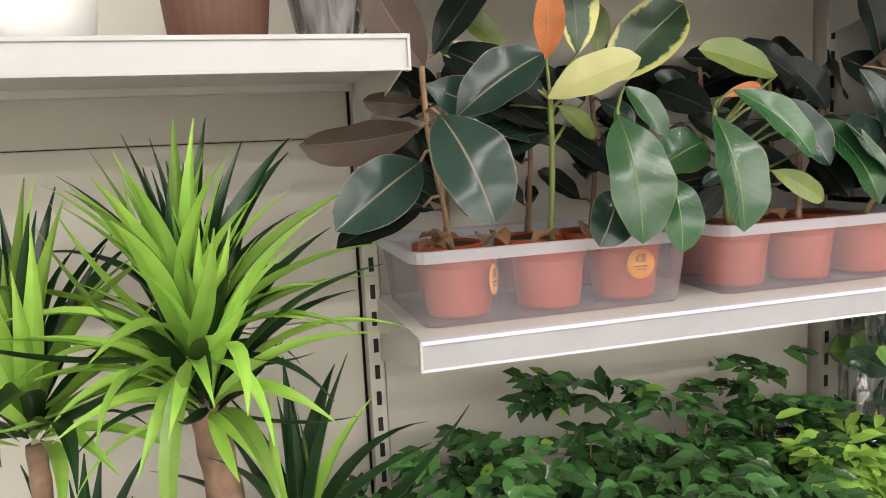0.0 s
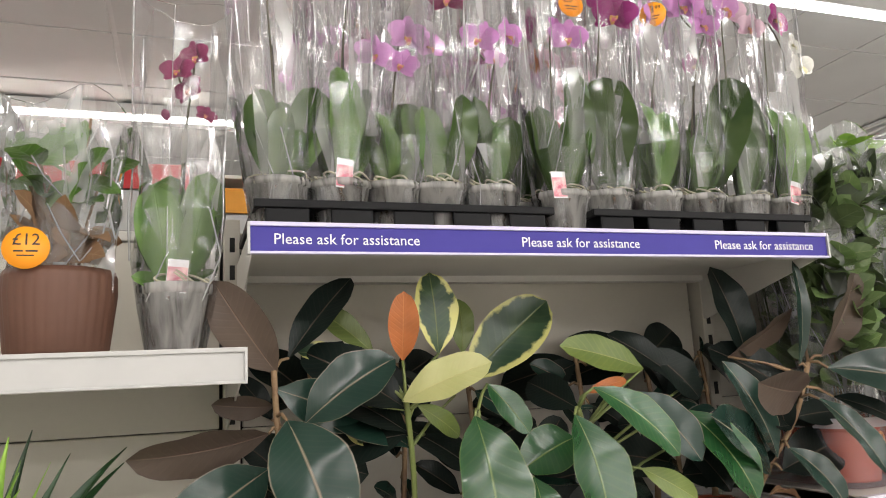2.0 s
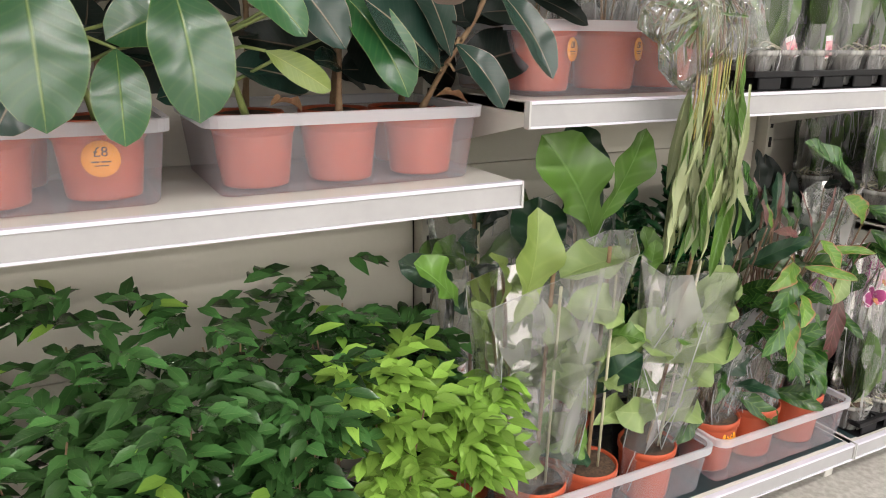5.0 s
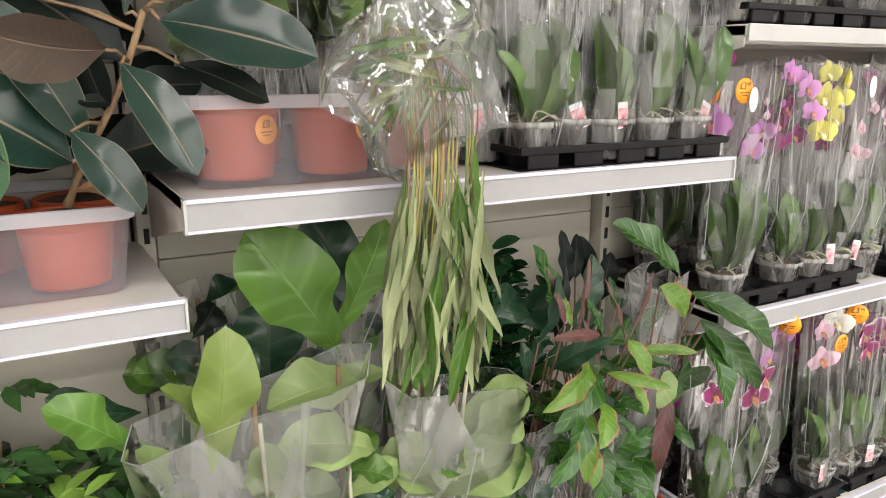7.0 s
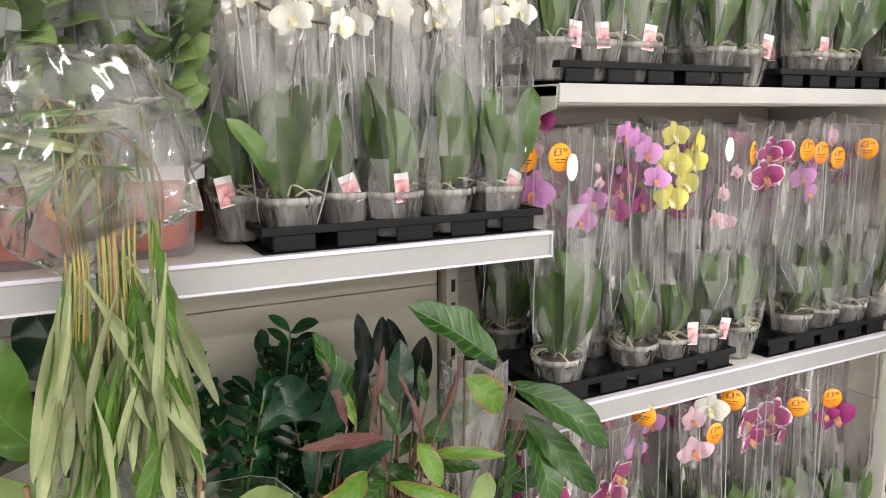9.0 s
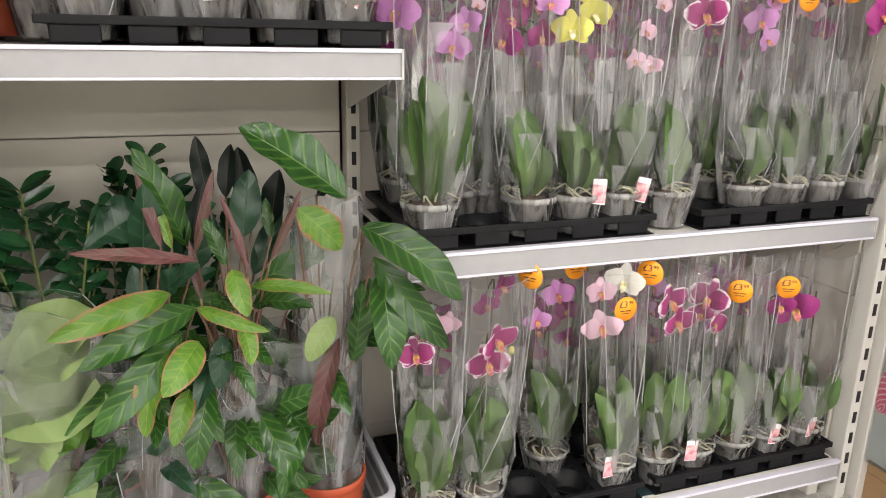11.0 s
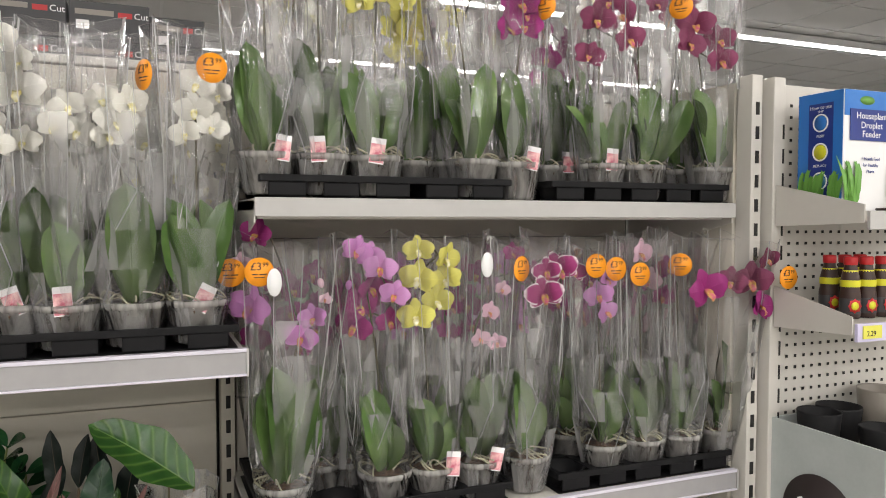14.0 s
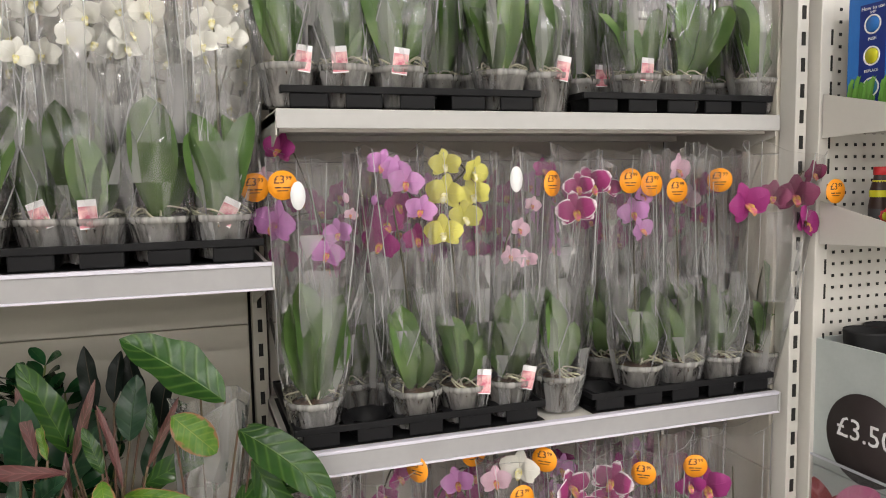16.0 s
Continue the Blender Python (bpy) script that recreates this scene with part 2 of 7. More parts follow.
M = {
    "panel": surface("cream_panel", (0.56, 0.525, 0.455), 0.45, (0.50, 0.47, 0.405), 3.0, 0.35, 0.04, 90),
    "steel": surface("white_steel", (0.60, 0.58, 0.54), 0.38, (0.54, 0.52, 0.48), 6.0, 0.3, 0.03, 120),
    "slot": surface("slot_dark", (0.015, 0.014, 0.013), 0.8, None, 20, 0.4, 0),
    "rail": surface("ticket_rail", (0.34, 0.335, 0.34), 0.28, (0.29, 0.285, 0.29), 9.0, 0.5, 0.05, 60),
    "rail_white": surface("white_rail", (0.45, 0.445, 0.435), 0.35, (0.40, 0.395, 0.385), 9.0, 0.4, 0.03, 60),
    "lilac": surface("lilac_edge", (0.62, 0.58, 0.80), 0.35, None, 20, 0.2, 0),
    "edge": surface("pale_rail_edge", (0.64, 0.62, 0.71), 0.3, (0.58, 0.56, 0.64), 9.0, 0.4, 0.03, 60),
    "blue": surface("violet_strip", (0.050, 0.040, 0.27), 0.5, (0.044, 0.034, 0.24), 12, 0.4, 0.02, spec=0.25),
    "white": surface("white_print", (0.85, 0.85, 0.86), 0.5, None, 10, 0.1, 0),
    "ink": surface("black_print", (0.03, 0.02, 0.02), 0.6, None, 10, 0.2, 0),
    "floor": surface("speckled_vinyl", (0.48, 0.46, 0.43), 0.35, (0.33, 0.31, 0.28), 60, 0.9, 0.03, 400),
    "ceiling": surface("ceiling_tile", (0.62, 0.62, 0.62), 0.9, (0.56, 0.56, 0.56), 2.0, 0.4, 0.1, 120),
    "grid": surface("ceiling_grid", (0.70, 0.70, 0.70), 0.5, None, 10, 0.2, 0),
    "wall": surface("shop_wall", (0.62, 0.62, 0.60), 0.8, (0.55, 0.55, 0.53), 1.0, 0.4, 0.05, 40),
    "terracotta": surface("terracotta_plastic", (0.43, 0.075, 0.027), 0.5, (0.35, 0.058, 0.02), 9, 0.4, 0.05, 60, spread=0.1),
    "soil": surface("potting_soil", (0.045, 0.026, 0.016), 0.95, (0.10, 0.06, 0.035), 160, 0.9, 0.9, 260),
    "bark": surface("bark_chips", (0.16, 0.09, 0.05), 0.9, (0.05, 0.03, 0.02), 130, 0.9, 0.9, 200),
    "root": surface("pale_root", (0.52, 0.48, 0.36), 0.7, (0.36, 0.36, 0.24), 50, 0.6, 0.2),
    "black": surface("black_tray", (0.008, 0.008, 0.009), 0.42, (0.012, 0.012, 0.013), 20, 0.4, 0.06, 120, spec=0.12),
    "navy": surface("dark_liner", (0.012, 0.03, 0.035), 0.4, (0.02, 0.04, 0.045), 14, 0.5, 0.15, 60),
    "woody": surface("brown_stem", (0.17, 0.10, 0.055), 0.7, (0.26, 0.17, 0.09), 40, 0.7, 0.5, 150),
    "trunk": surface("yucca_trunk", (0.25, 0.155, 0.10), 0.85, (0.13, 0.08, 0.055), 22, 0.8, 0.9, 90),
    "green_stem": surface("green_stem", (0.19, 0.22, 0.06), 0.5, (0.12, 0.16, 0.05), 30, 0.6, 0.2),
    "flower_stem": surface("flower_stem", (0.055, 0.06, 0.028), 0.5, (0.10, 0.08, 0.045), 40, 0.6, 0.2),
    "stake": surface("stake", (0.022, 0.018, 0.014), 0.5, None, 30, 0.4, 0),
    "orange": surface("orange_sticker", (0.92, 0.34, 0.012), 0.45, (0.88, 0.31, 0.01), 20, 0.3, 0),
    "pink_print": surface("pink_photo_print", (0.50, 0.10, 0.16), 0.4, (0.80, 0.50, 0.50), 80, 0.9, 0),
    "cotta_brown": surface("brown_ribbed_pot", (0.115, 0.050, 0.030), 0.6, (0.095, 0.042, 0.026), 12, 0.5, 0.12),
    "white_pot": surface("white_pot", (0.82, 0.81, 0.78), 0.3, (0.77, 0.76, 0.73), 5, 0.3, 0.03),
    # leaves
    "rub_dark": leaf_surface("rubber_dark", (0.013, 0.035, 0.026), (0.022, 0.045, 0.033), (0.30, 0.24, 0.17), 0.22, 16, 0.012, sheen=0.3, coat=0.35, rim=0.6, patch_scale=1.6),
    # rubber leaf with the shade of the rear leaves in its colour
    "rub_shaded": leaf_surface("rubber_shaded", (0.007, 0.012, 0.010), (0.012, 0.017, 0.014), (0.10, 0.07, 0.05), 0.3, 16, 0.05, sheen=0.15),
    "rub_brown": leaf_surface("rubber_underside", (0.085, 0.060, 0.044), (0.066, 0.046, 0.036), (0.16, 0.10, 0.07), 0.5, 14, 0.08),
    "rub_green": leaf_surface("rubber_green", (0.018, 0.075, 0.024), (0.028, 0.095, 0.03), (0.20, 0.28, 0.08), 0.22, 13, 0.05, coat=0.35, rim=0.5, patch_scale=1.6),
    "rub_lime": leaf_surface("rubber_light", (0.12, 0.16, 0.035), (0.08, 0.12, 0.03), (0.26, 0.28, 0.08), 0.4, 12, 0.1),
    "rub_orange": leaf_surface("young_leaf_orange", (0.56, 0.17, 0.045), (0.42, 0.15, 0.05), (0.65, 0.25, 0.08), 0.45, 12, 0.12, light=0.3),
    "rub_yellow": leaf_surface("young_leaf_yellow", (0.56, 0.55, 0.25), (0.48, 0.50, 0.19), (0.60, 0.56, 0.24), 0.4, 12, 0.12, light=0.3),
    "rub_var": leaf_surface("variegated_leaf", (0.016, 0.042, 0.020), (0.05, 0.085, 0.035), (0.16, 0.18, 0.06), 0.3, 12, 0.06, patch=(0.50, 0.48, 0.17), patch_scale=4.5, bound=0.70, ragged=1.5),
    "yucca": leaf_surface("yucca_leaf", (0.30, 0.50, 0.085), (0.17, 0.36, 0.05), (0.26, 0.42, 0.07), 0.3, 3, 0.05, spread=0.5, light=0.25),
    # dark copy for rear and basal leaves; the rear ones' shade is in the colour
    "yucca_dark": leaf_surface("yucca_leaf_dark", (0.012, 0.040, 0.012), (0.018, 0.05, 0.015), (0.04, 0.08, 0.02), 0.35, 3, 0.05, spread=0.4),
    "ficus": leaf_surface("ficus_leaf", (0.032, 0.092, 0.024), (0.065, 0.16, 0.042), (0.09, 0.16, 0.05), 0.16, 7, 0.1, spread=0.75, patch_scale=9, island=True, coat=0.3),
    "ficus_new": leaf_surface("ficus_leaf_new", (0.24, 0.40, 0.07), (0.12, 0.27, 0.03), (0.15, 0.30, 0.05), 0.25, 7, 0.1, spread=0.5, light=0.3, island=True),
    "orchid_leaf": leaf_surface("orchid_leaf", (0.060, 0.120, 0.030), (0.17, 0.25, 0.085), (0.13, 0.22, 0.06), 0.16, 2, 0.03, spread=0.6, light=0.18, patch_scale=2.2, mid=0.5),
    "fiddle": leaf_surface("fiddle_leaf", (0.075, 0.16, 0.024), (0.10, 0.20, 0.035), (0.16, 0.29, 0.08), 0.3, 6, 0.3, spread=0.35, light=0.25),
    # pale copy: the film's milky haze is partly in this colour
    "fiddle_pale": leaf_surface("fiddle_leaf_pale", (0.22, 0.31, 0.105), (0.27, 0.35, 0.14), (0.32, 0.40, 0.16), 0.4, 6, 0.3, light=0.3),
    # dark copy, mostly for leaves set back: shade in the colour
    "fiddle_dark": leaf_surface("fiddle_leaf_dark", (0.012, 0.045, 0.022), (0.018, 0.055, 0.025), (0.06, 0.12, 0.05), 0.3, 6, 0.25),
    "zz": leaf_surface("zz_leaf", (0.012, 0.060, 0.022), (0.03, 0.10, 0.03), (0.05, 0.12, 0.04), 0.2, 5, 0.05, spread=0.5),
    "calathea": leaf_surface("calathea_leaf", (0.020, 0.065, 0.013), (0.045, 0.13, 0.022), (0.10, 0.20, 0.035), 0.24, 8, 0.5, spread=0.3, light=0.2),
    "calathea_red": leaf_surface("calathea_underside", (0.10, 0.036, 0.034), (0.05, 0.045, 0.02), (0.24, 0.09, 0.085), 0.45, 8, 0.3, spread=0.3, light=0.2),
    # lighter lime leaf with a reddish margin
    "calathea_lime": leaf_surface("calathea_leaf_lime", (0.075, 0.19, 0.020), (0.16, 0.28, 0.028), (0.26, 0.34, 0.06), 0.32, 8, 0.3, patch=(0.30, 0.15, 0.07), bound=0.80, ragged=0.6, patch_scale=8, light=0.25),
    "droop": leaf_surface("drooping_leaf", (0.30, 0.33, 0.18), (0.18, 0.23, 0.095), (0.38, 0.41, 0.25), 0.5, 2, 0.05, spread=0.4, light=0.2),
    "foliage": leaf_surface("wrapped_foliage", (0.105, 0.165, 0.055), (0.17, 0.23, 0.095), (0.22, 0.28, 0.12), 0.45, 5, 0.2, spread=0.7, light=0.2),
    "film_pane": film_surface("doubled_film", 0.26, 0.5, (1, 1, 1), 0.2, 10, 0.08, (0.84, 0.83, 0.84), patchy=0.4),
    "film_sheet": film_surface("stiff_clear_film", 0.10, 0.9, (1, 1, 1), 0.3, 6, 0.10, (0.80, 0.82, 0.84), patchy=0.85),
    "droop_stem": surface("yellowed_stem", (0.34, 0.27, 0.07), 0.55, (0.22, 0.22, 0.06), 30, 0.6, 0.2),
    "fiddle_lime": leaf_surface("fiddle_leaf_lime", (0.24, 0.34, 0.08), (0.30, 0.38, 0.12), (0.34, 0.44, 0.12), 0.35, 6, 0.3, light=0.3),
    # milk slightly pink: petal-tinted light put into the film colour
    "film": film_surface("clear_sleeve_film", 0.042, 0.32, crease=0.25, scale=12.0, rough=0.05, milk=(0.86, 0.82, 0.85), patchy=0.9),
    "film_grey": film_surface("clear_pot", 0.66, 0.9, (0.9, 0.9, 0.9), 1.0, 30, 0.10, (0.56, 0.55, 0.53), 0.45),
    "film_bag": film_surface("thin_crumpled_bag", 0.10, 0.95, (1, 1, 1), 0.6, 16, 0.05, patchy=0.9),
    "film_heavy": film_surface("crumpled_film", 0.20, 0.95, (1, 1, 1), 0.55, 15, 0.05, patchy=0.9),
    "tub": film_surface("frosted_tub", 0.19, 0.2, (0.97, 0.97, 1.0), 0.12, 6, 0.2, (0.84, 0.86, 0.95)),
    "tub_rim": film_surface("frosted_rim", 0.68, 0.25, (0.97, 0.97, 0.99), 0.12, 6, 0.25, (0.80, 0.82, 0.88)),
    "lip_pale": surface("orchid_lip_pale", (0.70, 0.62, 0.20), 0.5, (0.80, 0.78, 0.62), 120, 0.8, 0),
    # folds kept whitish: the highlight lines along creases are in the colour
    "crease": film_surface("film_fold_glint", 0.42, 1.0, (1, 1, 1), 0.1, 6, 0.08, (0.92, 0.93, 0.94)),
    "led": glowing("led_tube", (1.0, 0.98, 0.95), 16.0),
}
for name_, c, e in (("magenta", (0.30, 0.02, 0.17), (0.42, 0.05, 0.26)), ("lilac_f", (0.60, 0.24, 0.58), (0.72, 0.45, 0.70)), ("white_f", (0.84, 0.83, 0.78), (0.80, 0.79, 0.70)),
                    ("yellow_f", (0.74, 0.70, 0.16), (0.66, 0.62, 0.16)), ("pink_f", (0.76, 0.50, 0.62), (0.82, 0.66, 0.72)), ("wine", (0.22, 0.035, 0.10), (0.32, 0.075, 0.16)),
                    ("rimmed", (0.36, 0.04, 0.18), (0.30, 0.03, 0.15))):
    M[name_] = leaf_surface("petal_" + name_, c, e, tuple(min(1, v * 1.15) for v in c), 0.55, 6, 0.1, patch=(0.85, 0.74, 0.80) if name_ == "rimmed" else None, bound=0.84, ragged=0.4, tipped=True, light=0.3, spread=0.12)
M["dry"] = leaf_surface("dry_leaf", (0.24, 0.13, 0.065), (0.16, 0.10, 0.05), (0.32, 0.2, 0.1), 0.7, 6, 0.2, spread=0.3)
M["lip"] = surface("orchid_lip", (0.55, 0.35, 0.05), 0.5, (0.45, 0.05, 0.16), 120, 0.8, 0)


# ---- mesh tools ----
def mesh_of(name, verts, faces, uvs=None, smooth=False):
    me = bpy.data.meshes.new(name)
    me.from_pydata([tuple(v) for v in verts], [], faces)
    if uvs is not None:
        layer = me.uv_layers.new(name="UVMap")
        for loop in me.loops:
            layer.data[loop.index].uv = uvs[loop.vertex_index]
    if smooth:
        me.polygons.foreach_set("use_smooth", [True] * len(me.polygons))
    me.update()
    return me


def from_bm(name, bm, smooth=False):
    me = bpy.data.meshes.new(name)
    bm.to_mesh(me)
    bm.free()
    if smooth:
        me.polygons.foreach_set("use_smooth", [True] * len(me.polygons))
    return me


def part(name, me, material, parent=None, label="", at=None):
    """One mesh object under a thing or a part."""
    ob = new(name, me)
    mats = material if isinstance(material, (list, tuple)) else [material]
    if not me.materials:
        for k in mats:
            me.materials.append(M[k] if isinstance(k, str) else k)
    if parent is not None:
        ob.parent = parent
    if at is not None:
        ob.matrix_basis = at
    if label:
        ob["label"] = label
    return ob


def thing(name, label, category, at=None, group="", kind=""):
    ob = new(name)
    ob.empty_display_size = 0.05
    if at is not None:
        ob.matrix_basis = at
    return tagged(ob, label, category, group, kind)


def boxes(name, rows, bevel=0.0, smooth=False):
    """One mesh of boxes given as (x0, y0, z0, x1, y1, z1)."""
    bm = bmesh.new()
    for x0, y0, z0, x1, y1, z1 in rows:
        bmesh.ops.create_cube(bm, size=1, matrix=Matrix.LocRotScale(((x0 + x1) / 2, (y0 + y1) / 2, (z0 + z1) / 2), None, (abs(x1 - x0), abs(y1 - y0), abs(z1 - z0))))
    if bevel:
        bmesh.ops.bevel(bm, geom=bm.edges[:], offset=bevel, segments=2, affect="EDGES", profile=0.5)
    return from_bm(name, bm, smooth)


def lathe(name, profile, n=24, wobble=None, close=False):
    """Turns (radius, height) rows round z. wobble(angle, i) scales the radius."""
    vs, fs = [], []
    for i, (r, z) in enumerate(profile):
        for k in range(n):
            a = 2 * math.pi * k / n
            s = wobble(a, i) if wobble else 1
            vs.append((r * s * math.cos(a), r * s * math.sin(a), z))
    for i in range(len(profile) - 1):
        for k in range(n):
            fs.append((i * n + k, i * n + (k + 1) % n, (i + 1) * n + (k + 1) % n, (i + 1) * n + k))
    if close:
        fs.append(tuple(range((len(profile) - 1) * n, len(profile) * n)))
    return mesh_of(name, vs, fs, None, True)


def tube(name, path, radii, n=7):
    """A round stem along a path."""
    vs, fs = [], []
    pts = [Vector(p) for p in path]
    for i, p in enumerate(pts):
        d = (pts[min(i + 1, len(pts) - 1)] - pts[max(i - 1, 0)]).normalized()
        u = d.cross(Vector((0.31, 0.95, 0.05))).normalized()
        w = d.cross(u)
        r = radii[min(i, len(radii) - 1)]
        for k in range(n):
            a = 2 * math.pi * k / n
            vs.append(p + u * (r * math.cos(a)) + w * (r * math.sin(a)))
    for i in range(len(pts) - 1):
        for k in range(n):
            fs.append((i * n + k, i * n + (k + 1) % n, (i + 1) * n + (k + 1) % n, (i + 1) * n + k))
    fs += [tuple(range(n - 1, -1, -1)), tuple(range((len(pts) - 1) * n, len(pts) * n))]
    return mesh_of(name, vs, fs, None, True)


def curved(points, steps=4):
    """A smooth path through a few points."""
    p = [Vector(q) for q in points]
    out = []
    for i in range(len(p) - 1):
        a, b, c, d = p[max(i - 1, 0)], p[i], p[i + 1], p[min(i + 2, len(p) - 1)]
        for k in range(steps):
            t = k / steps
            out.append(0.5 * ((2 * b) + (c - a) * t + (2 * a - 5 * b + 4 * c - d) * t * t + (3 * b - a - 3 * c + d) * t ** 3))
    return out + [p[-1]]


LEAVES = {}


def leaf_mesh(width, bend=0.5, fold=0.25, peak=0.45, tip=1.0, wave=0.0, rows=11, stalk=0.06, lobed=0.0, seed=0, full=0.62):
    """A leaf from (0, 0, 0) to (1, 0, 0), its face towards +z, bowed by bend radians, folded along the midrib."""
    key = (width, bend, fold, peak, tip, wave, rows, stalk, lobed, seed, full)
    if key in LEAVES:
        return LEAVES[key]
    rng = random.Random(seed + 5)
    ph = rng.uniform(0, 6.28)
    line, x, z = [], 0.0, 0.0
    for i in range(rows):
        line.append((x, z))
        a = bend * (0.5 - (i + 0.5) / (rows - 1))
        x, z = x + math.cos(a) / (rows - 1), z + math.sin(a) / (rows - 1)
    ex, ez = line[-1]
    L, rot = math.hypot(ex, ez), math.atan2(ez, ex)
    across = (-1, -0.62, -0.22, 0, 0.22, 0.62, 1)
    vs, uvs, fs = [], [], []
    for i, (px, pz) in enumerate(line):
        s = i / (rows - 1)
        qx, qz = (px * math.cos(rot) + pz * math.sin(rot)) / L, (-px * math.sin(rot) + pz * math.cos(rot)) / L
        q = max(0.0, (s - stalk) / (1 - stalk))
        k = math.log(0.5) / math.log(peak)
        w = width / 2 * max(0.0, math.sin(math.pi * min(1, q) ** k)) ** (full if q ** k < 0.5 else full * tip)
        if lobed:
            w *= 1 - lobed * math.exp(-((s - 0.38) / 0.13) ** 2)
        w = max(w, 0.006 + 0.004 * (s < stalk))
        if s > 0.995:
            w = 0.003
        for v in across:
            lift = fold * abs(v) ** 1.4 * w + wave * w * math.sin(s * 15 + ph + (0 if v > 0 else 2.1)) * abs(v) ** 2
            vs.append((qx, v * w, qz + lift))
            uvs.append((s, 0.5 + v * 0.5))
    n = len(across)
    for i in range(rows - 1):
        for k in range(n - 1):
            fs.append((i * n + k, (i + 1) * n + k, (i + 1) * n + k + 1, i * n + k + 1))
    LEAVES[key] = mesh_of("leaf", vs, fs, uvs, True)
    return LEAVES[key]


TINTED = {}


def tinted(me, key):
    """The same leaf in another material (one mesh for each pair)."""
    k = (me.name, key)
    if k not in TINTED:
        c = me.copy()
        c.materials.clear()
        c.materials.append(M[key])
        TINTED[k] = c
    return TINTED[k]


def along(base, tip, up=(0, 0, 1), roll=0.0):
    """The pose that carries a leaf from base to tip with its face towards up."""
    b, t = Vector(base), Vector(tip)
    x = t - b
    s = x.length
    x.normalize()
    z = Vector(up) - x * x.dot(Vector(up))
    if z.length < 1e-3:
        z = x.orthogonal()
    z.normalize()
    y = z.cross(x)
    m = Matrix((x, y, z)).transposed().to_4x4()
    return Matrix.Translation(b) @ m @ pose(0, 0, 0, roll) @ Matrix.Scale(s, 4)


def words(name, text, size, material, parent, at, align="LEFT", thick=0.0004):
    """Lettering as a mesh."""
    cu = bpy.data.curves.new(name, "FONT")
    cu.body, cu.size, cu.align_x, cu.align_y, cu.extrude = text, size, align, "CENTER", thick
    cu.resolution_u = 2
    ob = bpy.data.objects.new(name, cu)
    me = bpy.data.meshes.new_from_object(ob)
    bpy.data.objects.remove(ob)
    me.materials.clear()
    return part(name, me, material, parent, "", at)


FACE = (90, 0, 0)


def folded(me, runs, width, centre=(0, 0), panes=()):
    """Adds narrow raised folds of film along runs of a mesh's vertices, as a second material whose whiteness paints the
    crease highlights.
    """
    vs, fs = [v.co.copy() for v in me.vertices], [tuple(p.vertices) for p in me.polygons]
    plain = len(fs)
    for run in runs:
        k0 = len(vs)
        for i in run:
            c = vs[i]
            out = Vector((c.x - centre[0], c.y - centre[1], 0))
            out = out.normalized() if out.length > 1e-5 else Vector((0, -1, 0))
            side = Vector((-out.y, out.x, 0)) * width
            vs += [c + out * 0.0018 + side, c + side * 2 + out * 0.0004]
        for j in range(len(run) - 1):
            a = k0 + 2 * j
            fs += [(run[j], a, a + 2, run[j + 1]), (a, a + 1, a + 3, a + 2)]
    new_me = mesh_of(me.name, vs, fs)
    for i, p in enumerate(new_me.polygons):
        p.material_index = 1 if i >= plain else (2 if i in panes else 0)
    bpy.data.meshes.remove(me)
    return new_me


# ---- structure ----
part("floor", boxes("floor", [(-4, -9, FLOOR - 0.1, 10, 12, FLOOR)]), "floor")["kind"] = "structure"
tagged(bpy.data.objects["floor"], "pale speckled vinyl shop floor", "floor")


def ceiling():
    """Tiles of 0.6 m in a thin grid, in one mesh."""
    rows, bars = [], []
    for i in range(24):
        for j in range(36):
            x, y = -4 + 0.6 * i, -9.4 + 0.6 * j
            rows.append((x + 0.012, y + 0.012, CEIL, x + 0.588, y + 0.588, CEIL + 0.03))
    for i in range(25):
        bars.append((-4.012 + 0.6 * i, -9.4, CEIL + 0.006, -3.988 + 0.6 * i, 12.2, CEIL + 0.04))
    for j in range(37):
        bars.append((-4, -9.412 + 0.6 * j, CEIL + 0.008, 10.4, -9.388 + 0.6 * j, CEIL + 0.038))
    me = boxes("ceiling", rows)
    ob = part("ceiling", me, ["ceiling"])
    tagged(ob, "pale grey suspended ceiling of square tiles", "ceiling", kind="structure")
    tagged(part("ceiling_grid", boxes("ceiling_grid", bars), "grid"), "white ceiling grid bars", "ceiling grid", kind="structure")


ceiling()
# wall_south is unseen, set far back to hold the added fill runs
for nm, r in (("wall_north", (-4, 12, FLOOR, 10, 12.15, CEIL + 0.2)), ("wall_south", (-4, -9.15, FLOOR, 10, -9.0, CEIL + 0.2)), ("wall_west", (-4.15, -9.1, FLOOR, -4, 12.1, CEIL + 0.2)), ("wall_east", (10, -9.1, FLOOR, 10.15, 12.1, CEIL + 0.2))):
    tagged(part(nm, boxes(nm, [r]), "wall"), "plain painted shop wall", "wall", kind="structure")


def strip_light(x0, x1, y, watts):
    t = thing("strip_light", "long white linear ceiling light, switched on", "ceiling light", pose(x0, y, CEIL - 0.10), "strip lights in rows")
    n = x1 - x0
    part("housing", boxes("housing", [(0, -0.035, 0.03, n, 0.035, 0.09)], 0.004), "grid", t)
    part("tube", boxes("tube", [(0.02, -0.011, 0.004, n - 0.02, 0.011, 0.028)], 0.006), "led", t)
    la = bpy.data.lights.new("strip_lamp", "AREA")
    la.shape, la.size, la.size_y, la.energy, la.color = "RECTANGLE", n - 0.1, 0.04, watts * n, (1.0, 0.957, 0.915)
    o = new("strip_lamp", la)
    o.matrix_basis = pose(x0 + n / 2, y, CEIL - 0.125)
    o.parent = None


